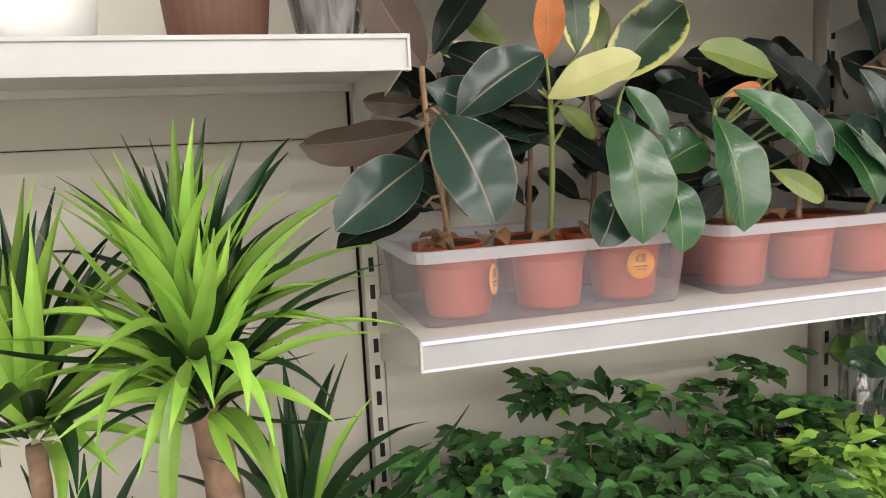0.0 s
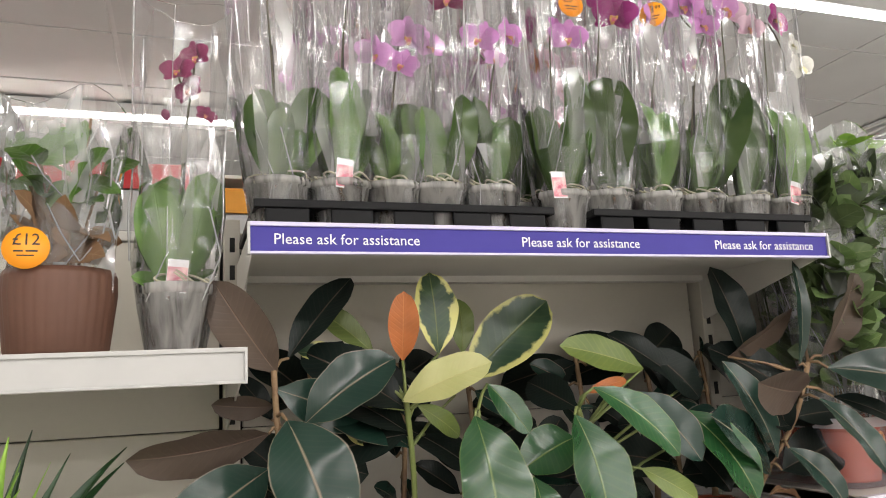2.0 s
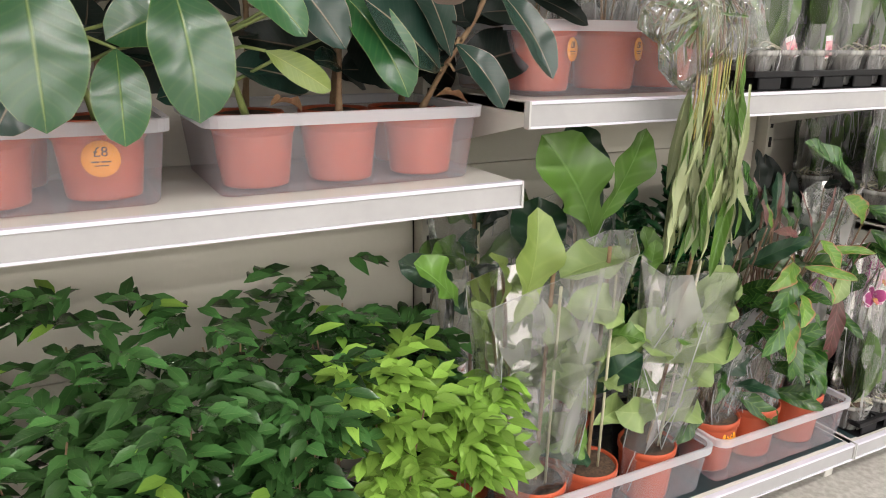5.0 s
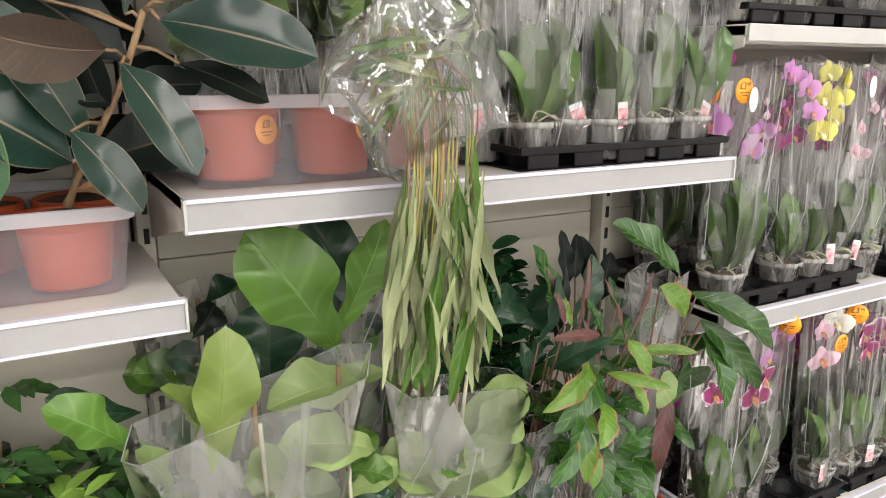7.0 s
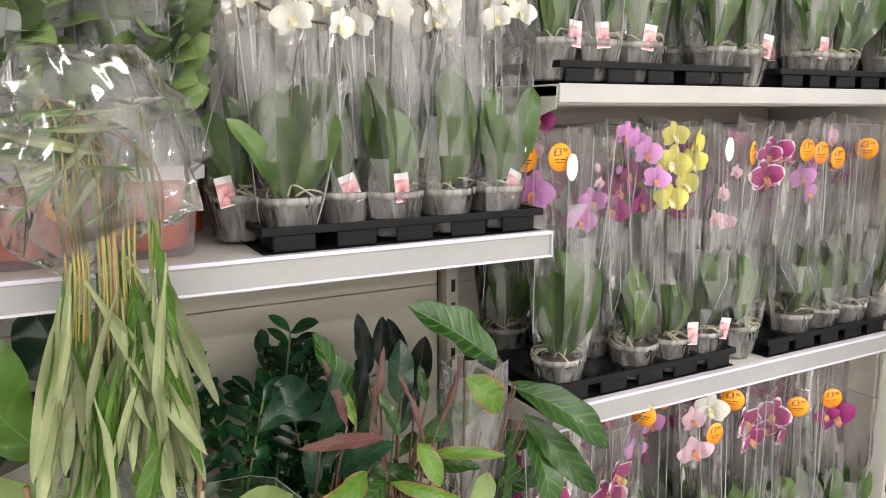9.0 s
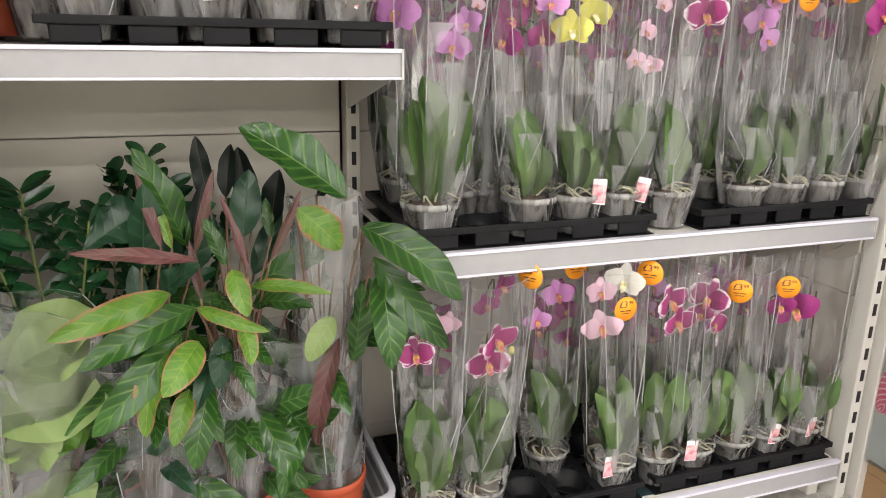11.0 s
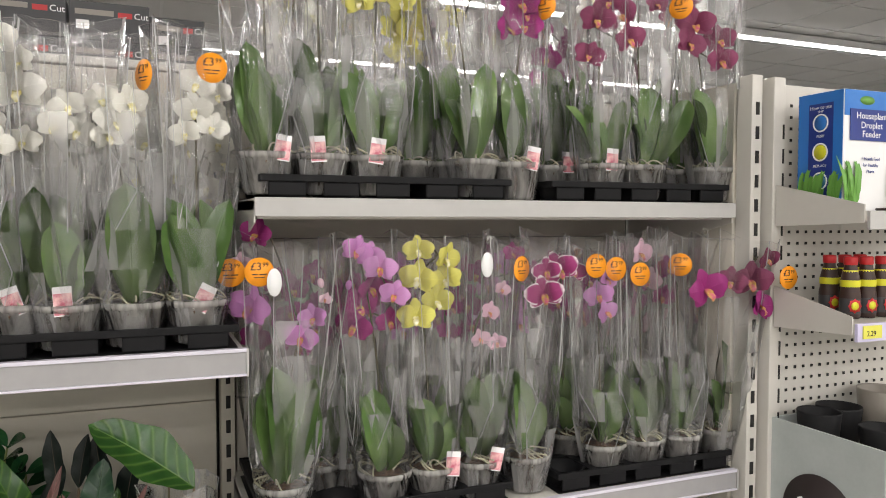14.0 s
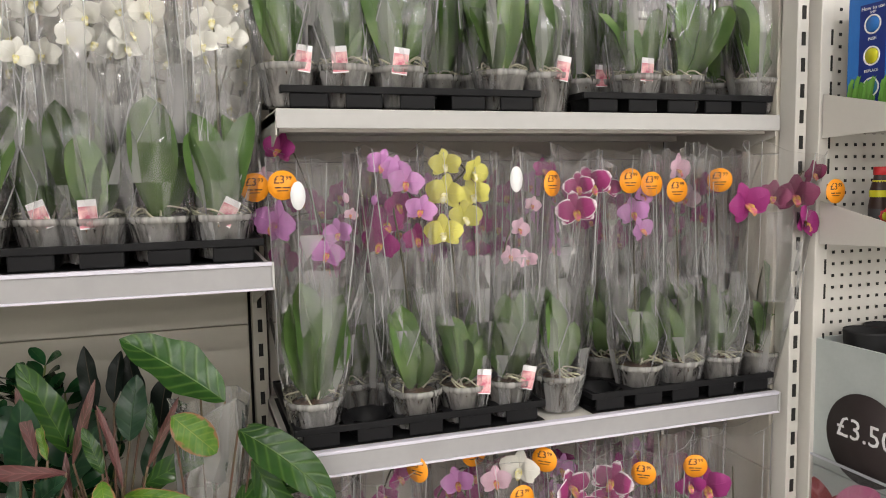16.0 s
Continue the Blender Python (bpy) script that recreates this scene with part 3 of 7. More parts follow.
for s_ in STRIPS:
    strip_light(*s_)


def vent(x, y):
    t = thing("ceiling_vent", "square white ceiling air vent", "vent", pose(x, y, CEIL - 0.03))
    for i, s in enumerate((0.30, 0.22, 0.14)):
        rows = [(-s, -s, -0.012 * i, s, -s + 0.04, 0.02), (-s, s - 0.04, -0.012 * i, s, s, 0.02), (-s, -s + 0.04, -0.012 * i, -s + 0.04, s - 0.04, 0.02), (s - 0.04, -s + 0.04, -0.012 * i, s, s - 0.04, 0.02)]
        part("frame" if i == 0 else "slat", boxes("vent_ring", rows, 0.004), "grid", t)
    part("backing", boxes("backing", [(-0.1, -0.1, 0.004, 0.1, 0.1, 0.02)]), "slot", t)


vent(4.6, 3.6)


# ---- the shelving run ----
def upright(x, y, z0, z1, label, back=False):
    """A slotted steel post; the slots are dark insets in two columns."""
    t = thing("shelf_upright", label, "shelf post", pose(x, y, 0), "uprights of the shelving run", "structure")
    part("post", boxes("post", [(-0.014, -0.012, z0, 0.014, 0.03, z1)], 0.002), "panel" if back else "steel", t)
    rows = []
    k = 0
    while z0 + 0.06 + 0.05 * k < z1 - 0.03:
        z = z0 + 0.04 + 0.05 * k
        rows.append((-0.004, -0.0135, z, 0.005, -0.011, z + 0.026))
        k += 1
    part("slots", boxes("slots", rows), "slot", t)["kind"] = "stuff"
    return t


def back_panels(x0, x1):
    t = thing("back_panel", "cream painted steel back panels of the shelving bay", "shelf back", pose(x0, WALL, 0), "backs of the bays", "structure")
    zs = [FLOOR + 0.02, 0.245, 0.572, 0.902, 1.232, 1.563]
    for a, b in zip(zs, zs[1:]):
        part("panel", boxes("panel", [(0.02, 0, a + 0.0008, x1 - x0 - 0.02, 0.022, b - 0.0008)], 0.002), "panel", t)
    part("backing", boxes("backing", [(0.0, 0.024, FLOOR, x1 - x0, 0.032, 1.55)]), "slot", t)
    part("top_cap", boxes("top_cap", [(0, -0.004, 1.565, x1 - x0, 0.045, 1.582)], 0.003), "steel", t)


def shelf(x0, x1, z, style, y0=FRONT, label=""):
    """A steel shelf with its top at z: deck, folded front, ticket rail, tapered brackets at both ends."""
    t = thing("shelf", label or "white steel shelf with a grey ticket rail", "shelf", pose(x0, 0, z), "shelves of the run")
    n = x1 - x0
    part("deck", boxes("deck", [(0.004, y0 + 0.004, -0.022, n - 0.004, WALL - 0.004, 0)], 0.003), "steel", t)
    part("underside", boxes("underside", [(0.012, y0 + 0.03, -0.034, n - 0.012, y0 + 0.06, -0.022), (0.012, WALL - 0.05, -0.034, n - 0.012, WALL - 0.02, -0.022)]), "steel", t)
    h = 0.043
    if style == "bare":
        part("front", boxes("front", [(0.004, y0 - 0.002, -0.03, n - 0.004, y0 + 0.004, 0.001)], 0.0015), "rail_white", t)
    else:
        m = {"grey": "rail", "white": "rail_white", "blue": "blue"}[style]
        part("ticket_rail", boxes("ticket_rail", [(0.001, y0 - 0.007, -h + 0.003, n - 0.001, y0 - 0.001, -0.004)], 0.001), m, t, "ticket rail insert")
        part("rail_edge", boxes("rail_edge", [(0, y0 - 0.0105, -0.0045, n, y0 + 0.003, 0.0015), (0, y0 - 0.0105, -h, n, y0 - 0.001, -h + 0.0038)], 0.001), {"grey": "edge", "white": "rail_white", "blue": "lilac"}[style], t, "pale rail edge")
        for xe in (-0.002, n - 0.0015):
            part("rail_end", boxes("rail_end", [(xe, y0 - 0.011, -h, xe + 0.0035, y0 + 0.004, 0.001)]), "rail_white", t)
    for x in (0.004, n - 0.0065):
        bm = bmesh.new()
        prof = [(y0 + 0.008, -0.001), (WALL - 0.002, -0.001), (WALL - 0.002, -0.115), (WALL - 0.04, -0.115), (y0 + 0.008, -0.04)]
        a = [bm.verts.new((x, y, zz)) for y, zz in prof]
        b = [bm.verts.new((x + 0.0025, y, zz)) for y, zz in prof]
        bm.faces.new(a[::-1]), bm.faces.new(b)
        for i in range(5):
            bm.faces.new((a[i], a[(i + 1) % 5], b[(i + 1) % 5], b[i]))
        bmesh.ops.recalc_face_normals(bm, faces=bm.faces[:])
        part("bracket", from_bm("bracket", bm), "steel", t)
    return t


for b_ in range(-1, 3):
    back_panels(b_, b_ + 1.0)
for x_ in (-1, 0, 1, 2):
    upright(x_, WALL - 0.02, FLOOR, 1.60, "cream slotted shelf upright at the back of the bays", True)
S_ONE = shelf(-0.996, -0.004, 1.345, "white", 0.82, "white steel shelf with a white rail")
S_TWO = shelf(0.004, 0.996, 0.941, "grey")
S_TOP = shelf(0.004, 0.996, 1.516, "blue", 0.868, "white steel shelf with a violet lettered strip")
S_THREE = shelf(1.004, 1.996, 1.067, "grey")
S_MID = shelf(2.006, 2.994, 0.75, "grey", 0.868)
S_HIGH = shelf(2.006, 2.994, 1.307, "bare", 0.872, "plain white steel shelf with a folded front")
for k_, x_ in enumerate((0.032, 0.40, 0.752)):
    words("lettering", "Please ask for assistance", 0.0212, "white", S_TOP, pose(x_, 0.8608, -0.0225, *FACE))
BASES = [shelf(b + 0.004, b + 0.996, 0.205, "grey", 0.85, "deep grey base shelf near the floor") for b in (-1, 0, 1, 2)]
for b_ in (-1, 0, 1, 2):
    part("foot", boxes("foot", [(0.955, 0.88, FLOOR - 0.205, 0.985, 1.22, -0.037)], 0.003), "steel", BASES[b_ + 1], "cream steel foot")
    part("liner", boxes("liner", [(0.01, 0.865, 0.0, 0.98, 1.215, 0.0012)]), "navy", BASES[b_ + 1], "dark teal shelf liner")


# ---- bay side and the next bay ----
def side_panel():
    t = thing("side_panel", "cream steel end panel closing the orchid bay", "shelf side", pose(3.003, 0, 0), "", "structure")
    zs = [FLOOR + 0.02, 0.572, 0.902, 1.232, 1.563]
    for a, b in zip(zs, zs[1:]):
        part("panel", boxes("panel", [(0, 0.895, a + 0.001, 0.02, WALL + 0.02, b - 0.001)], 0.002), "panel", t)


side_panel()
upright(3.022, 0.862, FLOOR, 1.572, "white slotted upright at the front end of the bay")


def peg_panel(x0, x1, y, z0, z1):
    """Perforated back panel; each hole is a small dark inset."""
    t = thing("pegboard", "cream perforated steel back panel", "pegboard", pose(0, y, 0), "", "structure")
    part("panel", boxes("panel", [(x0, 0, z0, x1, 0.02, z1)], 0.002), "steel", t)
    rows, k = [], 0
    for i in range(int((x1 - x0 - 0.03) / 0.024)):
        for j in range(int((z1 - z0 - 0.03) / 0.024)):
            x, z = x0 + 0.024 + 0.024 * i, z0 + 0.02 + 0.024 * j
            rows.append((x - 0.003, -0.0015, z - 0.003, x + 0.003, 0.001, z + 0.003))
    part("holes", boxes("holes", rows), "slot", t)["kind"] = "stuff"
    part("post", boxes("post", [(x0 - 0.035, -0.012, z0, x0 - 0.004, 0.03, z1 + 0.012)], 0.002), "steel", t)
    part("post", boxes("post", [(x1 + 0.002, -0.012, z0, x1 + 0.035, 0.03, z1 + 0.012)], 0.002), "steel", t)
    part("slots", boxes("slots", [(x0 - 0.011, -0.0135, z0 + 0.04 + 0.05 * k, x0 - 0.007, -0.011, z0 + 0.07 + 0.05 * k) for k in range(int((z1 - z0 - 0.1) / 0.05))]), "slot", t)["kind"] = "stuff"


peg_panel(3.085, 3.48, 0.845, FLOOR, 1.555)


def small_shelf(x0, x1, z, y0, rail):
    t = thing("side_shelf", "white steel shelf on tapered brackets", "shelf", pose(x0, 0, z), "shelves of the next bay")
    n = x1 - x0
    part("deck", boxes("deck", [(0, y0 + 0.004, -0.02, n, 0.84, 0)], 0.002), "steel", t)
    part("front", boxes("front", [(0, y0 - 0.003, -0.034, n, y0 + 0.004, 0.0)], 0.001), rail, t)
    for x in (0.0, n - 0.003):
        bm = bmesh.new()
        prof = [(y0 + 0.006, 0.012), (0.83, 0.055), (0.83, -0.03), (y0 + 0.006, -0.022)]
        a = [bm.verts.new((x - 0.004, y, zz)) for y, zz in prof]
        b = [bm.verts.new((x - 0.001, y, zz)) for y, zz in prof]
        bm.faces.new(a[::-1]), bm.faces.new(b)
        for i in range(4):
            bm.faces.new((a[i], a[(i + 1) % 4], b[(i + 1) % 4], b[i]))
        bmesh.ops.recalc_face_normals(bm, faces=bm.faces[:])
        part("bracket", from_bm("bracket", bm), "steel", t)
    return t


PEG_HIGH = small_shelf(3.06, 3.47, 1.290, 0.62, "rail_white")
PEG_LOW = small_shelf(3.06, 3.47, 1.082, 0.64, "lilac")


# ---- things: pots, trays, tubs ----
def sticker(parent, at, text="£3", r=0.018, name="price_sticker"):
    s = part(name, lathe("sticker", [(r, 0), (r, 0.0006), (0.0001, 0.0006)], 22), "orange", parent, "round orange price sticker", at)
    words("price", text, r * 0.78, "ink", s, pose(-r * (0.22 if text == "£3" else 0), r * 0.36, 0.001), "CENTER", 0.0002)
    if text == "£3":
        words("pence", "99", r * 0.42, "ink", s, pose(r * 0.42, r * 0.48, 0.001), "CENTER", 0.0002)
    part("small_print", boxes("small_print", [(-r * 0.5, -r * 0.20, 0.0006, -r * 0.1, -r * 0.12, 0.0011), (0, -r * 0.20, 0.0006, r * 0.5, -r * 0.12, 0.0011), (-r * 0.36, -r * 0.40, 0.0006, r * 0.36, -r * 0.34, 0.0011)]), "ink", s)
    return s


RIB = boxes("rib", [(-0.031, -0.004, 0, 0.031, 0.0015, 0.025)], 0.003)


def tray(x0, x1, y0, y1, z, cols):
    """A black carry tray: a flat top with rim, round cups hanging under it."""
    t = thing("plant_tray", "black plastic plant tray on the shelf", "tray", pose(x0, y0, z), "black plant trays")
    n, d, h = x1 - x0, y1 - y0, 0.038
    part("rim", boxes("rim", [(0, 0, h - 0.012, n, 0.006, h), (0, d - 0.006, h - 0.012, n, d, h), (0, 0.006, h - 0.012, 0.006, d - 0.006, h), (n - 0.006, 0.006, h - 0.012, n, d - 0.006, h)], 0.0015), "black", t)
    web, rows_y = [], 3
    for i in range(cols + 1):
        x = 0.006 + (n - 0.012) * i / cols
        web.append((max(0.006, x - 0.009), 0.006, h - 0.008, min(n - 0.006, x + 0.009), d - 0.006, h - 0.003))
    for j in range(rows_y + 1):
        y = 0.006 + (d - 0.012) * j / rows_y
        web.append((0.006, max(0.006, y - 0.009), h - 0.0075, n - 0.006, min(d - 0.006, y + 0.009), h - 0.0035))
    part("web", boxes("web", web), "black", t)
    for k in range(cols):
        part("rib", RIB, "black", t, "", pose((n / cols) * (k + 0.5), 0.007, 0.002))
    part("bottom", boxes("bottom", [(0.002, 0.002, 0.0002, n - 0.002, d - 0.002, 0.0012)]), "black", t)
    cup = lathe("cup", [(0.030, 0.0005), (0.034, 0.004), (0.040, h - 0.006), (0.046, h - 0.004)], 16)
    for i in range(cols):
        for j in range(rows_y):
            part("cup", cup, "black", t, "", pose((n / cols) * (i + 0.5), (d / rows_y) * (j + 0.5), 0.0014))
    return t


def tub(x0, x1, y0, y1, z, h, label):
    """A frosted clear tub with sloping sides, thick rim and ribs under it."""
    t = thing("plastic_tub", label, "plastic tub", pose((x0 + x1) / 2, (y0 + y1) / 2, z), "clear plant tubs")
    a, b = (x1 - x0) / 2, (y1 - y0) / 2

    def ring(sx, sy, zz, r):
        out = []
        for cx, cy, a0 in ((sx - r, sy - r, 0), (-sx + r, sy - r, 90), (-sx + r, -sy + r, 180), (sx - r, -sy + r, 270)):
            for k in range(5):
                q = radians(a0 + 22.5 * k)
                out.append((cx + r * math.cos(q), cy + r * math.sin(q), zz))
        return out

    def skin(name, rings, cap=False):
        vs, fs = [v for r in rings for v in r], []
        m = len(rings[0])
        for i in range(len(rings) - 1):
            for k in range(m):
                fs.append((i * m + k, i * m + (k + 1) % m, (i + 1) * m + (k + 1) % m, (i + 1) * m + k))
        if cap:
            fs.append(tuple(range(m - 1, -1, -1)))
        return mesh_of(name, vs, fs, None, False)

    part("body", skin("tub_body", [ring(a - 0.022, b - 0.022, 0.001, 0.02), ring(a - 0.018, b - 0.018, 0.006, 0.022), ring(a - 0.007, b - 0.007, h - 0.016, 0.028)], True), "tub", t)
    part("rim", skin("tub_rim", [ring(a - 0.006, b - 0.006, h - 0.018, 0.028), ring(a, b, h - 0.018, 0.03), ring(a + 0.001, b + 0.001, h - 0.001, 0.03), ring(a - 0.003, b - 0.003, h, 0.03), ring(a - 0.008, b - 0.008, h - 0.002, 0.028)]), "tub_rim", t, "thick frosted rim")
    return t


def grow_pot(name, x, y, z, r, h, label, key="terracotta"):
    """A thin nursery pot with a rolled rim, filled with soil."""
    t = thing(name, label, "potted plant", pose(x, y, z))
    part("pot", lathe("grow_pot", [(0.0005, 0.001), (r * 0.80, 0.001), (r * 0.82, 0.006), (r * 0.95, h - 0.02), (r * 0.95, h - 0.018), (r, h - 0.016), (r, h - 0.002), (r * 0.98, h), (r * 0.93, h - 0.003), (r * 0.9, h - 0.014)], 28), key, t)
    part("soil", lathe("soil", [(r * 0.915, h - 0.007), (r * 0.6, h - 0.002), (r * 0.25, h - 0.005), (0.0005, h - 0.003)], 20, lambda a, i: 1 + 0.03 * math.sin(5 * a + i)), "soil", t)
    return t


def local(t, p):
    return Vector(p) - t.matrix_basis.translation


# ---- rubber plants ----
SHORT = {"r": "rub_brown", "d": "rub_dark", "k": "rub_shaded", "g": "rub_green", "l": "rub_lime", "o": "rub_orange", "y": "rub_yellow", "v": "rub_var"}


def rubber_plant(x, y, z, label, stem, rows, price=None, seed=0, r=0.061, h=0.096, stem_key="woody", dark=4):
    rng = random.Random(seed)
    t = grow_pot("rubber_plant", x, y, z, r, h, label)
    t["group"] = "rubber plants in tubs"
    path = curved([local(t, p) for p in stem], 6)
    part("stem", tube("stem", path, [0.0065, 0.006, 0.005, 0.0045]), stem_key, t)
    pts = [Vector(p) for p in path]
    for b, tip, w, k in rows:
        b, tip = local(t, b), local(t, tip)
        near = min(pts, key=lambda p: (p - b).length)
        if 0.008 < (near - b).length < 0.25:
            mid = (near + b) / 2 + Vector((0, 0, 0.006))
            part("petiole", tube("petiole", [near, mid, b], [0.003, 0.0026, 0.0022], 5), "green_stem" if k in "gly" else stem_key, t)
        L = (tip - b).length
        hang = (b.z - tip.z) / max(L, 0.01)
        up = Vector((0, -1.0, 0.55 if hang < 0.5 else 0.25))
        if k == "r":
            up = Vector((0.1, -0.8, -0.5))
        me = leaf_mesh(round(w * 1.12, 2), rng.choice((0.35, 0.6)) + 0.35 * max(0, hang), 0.26, 0.52, 0.95, 0.07, 15, 0.04, 0, rng.randrange(4), 0.53)
        part("leaf", tinted(me, SHORT[k]), [], t, "", along(b, tip, up, rng.uniform(-14, 14)))
    # more leaves set back, most in the shaded leaf colour
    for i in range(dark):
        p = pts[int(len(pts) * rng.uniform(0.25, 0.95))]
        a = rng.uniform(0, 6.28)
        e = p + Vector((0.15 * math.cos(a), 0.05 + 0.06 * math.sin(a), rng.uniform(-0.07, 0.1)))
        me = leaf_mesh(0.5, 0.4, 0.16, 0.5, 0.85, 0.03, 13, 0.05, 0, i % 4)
        part("leaf", tinted(me, rng.choice(("rub_shaded", "rub_shaded", "rub_dark"))), [], t, "", along(p, e, (rng.uniform(-0.4, 0.4), -0.9, 0.4), rng.uniform(-25, 25)))
    if price:
        sx, sz = price
        sticker(t, pose(sx, -math.sqrt(max(0, (r * 0.9) ** 2 - sx * sx)) - 0.009, sz, 88, 0, math.degrees(math.asin(sx / (r * 0.9)))), "£8", 0.024)
    return t


ROWS_A = [
    ((0.046, 0.93, 1.316), (-0.041, 0.9, 1.443), 0.42, "r"), ((0.056, 0.9, 1.251), (0.104, 0.82, 1.101), 0.55, "d"), ((0.08, 0.9, 1.245), (0.205, 0.88, 1.329), 0.5, "d"),
    ((0.034, 0.93, 1.234), (-0.142, 0.86, 1.217), 0.33, "r"), ((0.033, 0.93, 1.187), (-0.105, 0.84, 1.106), 0.42, "d"), ((0.038, 0.95, 1.12), (-0.098, 0.9, 1.077), 0.3, "k"),
    ((0.065, 0.95, 1.337), (0.17, 1.0, 1.461), 0.3, "k"), ((0.046, 0.97, 1.27), (-0.041, 0.95, 1.277), 0.38, "r"), ((0.046, 1.0, 1.25), (-0.002, 1.02, 1.315), 0.4, "k"), ((0.068, 1.0, 1.214), (0.017, 1.05, 1.202), 0.5, "k")]
ROWS_B = [
    ((0.227, 0.92, 1.326), (0.227, 0.9, 1.426), 0.4, "o"), ((0.219, 0.9, 1.268), (0.335, 0.84, 1.316), 0.42, "y"), ((0.296, 0.96, 1.336), (0.29, 0.97, 1.465), 0.5, "v"),
    ((0.346, 0.98, 1.294), (0.508, 1.0, 1.421), 0.42, "v"), ((0.35, 1.0, 1.337), (0.355, 1.02, 1.428), 0.4, "l"), ((0.203, 1.0, 1.342), (0.108, 1.02, 1.423), 0.32, "l"),
    ((0.165, 1.0, 1.331), (0.082, 0.98, 1.347), 0.4, "v"), ((0.147, 0.98, 1.258), (0.192, 0.95, 1.206), 0.7, "v"), ((0.255, 0.95, 1.26), (0.327, 0.97, 1.209), 0.35, "l"),
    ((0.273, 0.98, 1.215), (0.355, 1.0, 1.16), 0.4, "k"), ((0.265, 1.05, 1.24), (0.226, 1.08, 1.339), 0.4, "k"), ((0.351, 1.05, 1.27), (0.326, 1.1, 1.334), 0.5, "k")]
ROWS_C = [
    ((0.324, 0.89, 1.241), (0.328, 0.83, 1.056), 0.5, "g"), ((0.415, 0.9, 1.147), (0.411, 0.86, 1.032), 0.5, "g"), ((0.322, 0.89, 1.129), (0.275, 0.86, 1.053), 0.7, "d"),
    ((0.37, 0.95, 1.286), (0.423, 0.92, 1.208), 0.4, "g"), ((0.514, 0.95, 1.195), (0.406, 0.92, 1.156), 0.6, "g"), ((0.464, 1.0, 1.152), (0.529, 1.02, 1.224), 0.5, "k"), ((0.378, 1.02, 1.162), (0.456, 1.05, 1.122), 0.5, "k")]
ROWS_D = [
    ((0.481, 0.88, 1.234), (0.496, 0.83, 1.06), 0.52, "g"), ((0.528, 0.9, 1.272), (0.645, 0.86, 1.163), 0.36, "g"), ((0.634, 0.95, 1.261), (0.714, 0.9, 1.146), 0.45, "d"),
    ((0.725, 0.95, 1.226), (0.807, 0.89, 1.077), 0.42, "g"), ((0.6, 0.9, 1.144), (0.683, 0.88, 1.091), 0.35, "l"), ((0.666, 0.97, 1.299), (0.501, 0.95, 1.341), 0.32, "l"),
    ((0.769, 1.0, 1.264), (0.632, 1.02, 1.362), 0.36, "k"), ((0.709, 1.02, 1.332), (0.799, 1.0, 1.241), 0.5, "k"), ((0.529, 0.93, 1.263), (0.619, 0.95, 1.281), 0.2, "o"),
    ((0.818, 1.0, 1.166), (0.776, 1.05, 1.235), 0.5, "d"), ((0.753, 1.0, 1.172), (0.803, 0.95, 1.085), 0.5, "k"), ((0.593, 1.0, 1.188), (0.55, 1.05, 1.244), 0.4, "k")]
ROWS_E = [
    ((0.999, 0.9, 1.283), (1.161, 0.8, 1.24), 0.42, "d"), ((0.949, 0.88, 1.232), (1.014, 0.82, 1.104), 0.36, "d"), ((0.89, 0.9, 1.154), (0.955, 0.86, 1.059), 0.4, "d"),
    ((0.898, 0.98, 1.303), (0.853, 1.0, 1.48), 0.4, "k"), ((0.854, 0.98, 1.312), (0.986, 0.95, 1.395), 0.4, "r"), ((1.008, 0.92, 1.305), (1.097, 0.9, 1.458), 0.5, "r"),
    ((0.964, 0.93, 1.29), (0.981, 0.93, 1.48), 0.16, "d"), ((0.935, 0.9, 1.247), (0.809, 0.86, 1.265), 0.6, "r"), ((0.909, 0.95, 1.132), (0.816, 0.95, 1.304), 0.3, "d"),
    ((0.89, 0.95, 1.112), (0.741, 0.9, 1.215), 0.5, "d"), ((1.053, 1.0, 1.323), (1.103, 1.02, 1.5), 0.35, "k"), ((0.915, 0.95, 1.111), (1.074, 0.98, 1.146), 0.5, "k"), ((1.022, 0.92, 1.232), (1.122, 0.88, 1.184), 0.3, "k")]
tub(0.008, 0.474, 0.907, 1.20, 0.9415, 0.118, "frosted clear tub holding rubber plant pots")
tub(0.515, 0.955, 0.91, 1.20, 0.9415, 0.118, "frosted clear tub holding rubber plant pots")
Z2 = 0.9475
rubber_plant(0.10, 0.995, Z2, "burgundy rubber plant in an orange plastic pot", [(0.09, 0.99, 1.05), (0.075, 0.97, 1.12), (0.05, 0.94, 1.22), (0.042, 0.93, 1.32)], ROWS_A, (0.045, 0.055), 1)
rubber_plant(0.25, 0.99, Z2, "variegated rubber plant with a young yellow leaf", [(0.252, 0.98, 1.05), (0.245, 0.95, 1.16), (0.227, 0.91, 1.268)], ROWS_B, None, 2, stem_key="green_stem")
rubber_plant(0.39, 1.0, Z2, "green rubber plant with broad hanging leaves", [(0.39, 1.0, 1.05), (0.36, 0.96, 1.16), (0.34, 0.92, 1.247)], ROWS_C, (-0.004, 0.06), 3, stem_key="green_stem")
rubber_plant(0.60, 0.995, Z2, "green rubber plant with broad glossy leaves", [(0.59, 0.995, 1.05), (0.55, 0.96, 1.16), (0.509, 0.92, 1.241)], ROWS_D, None, 4, dark=9, stem_key="green_stem")
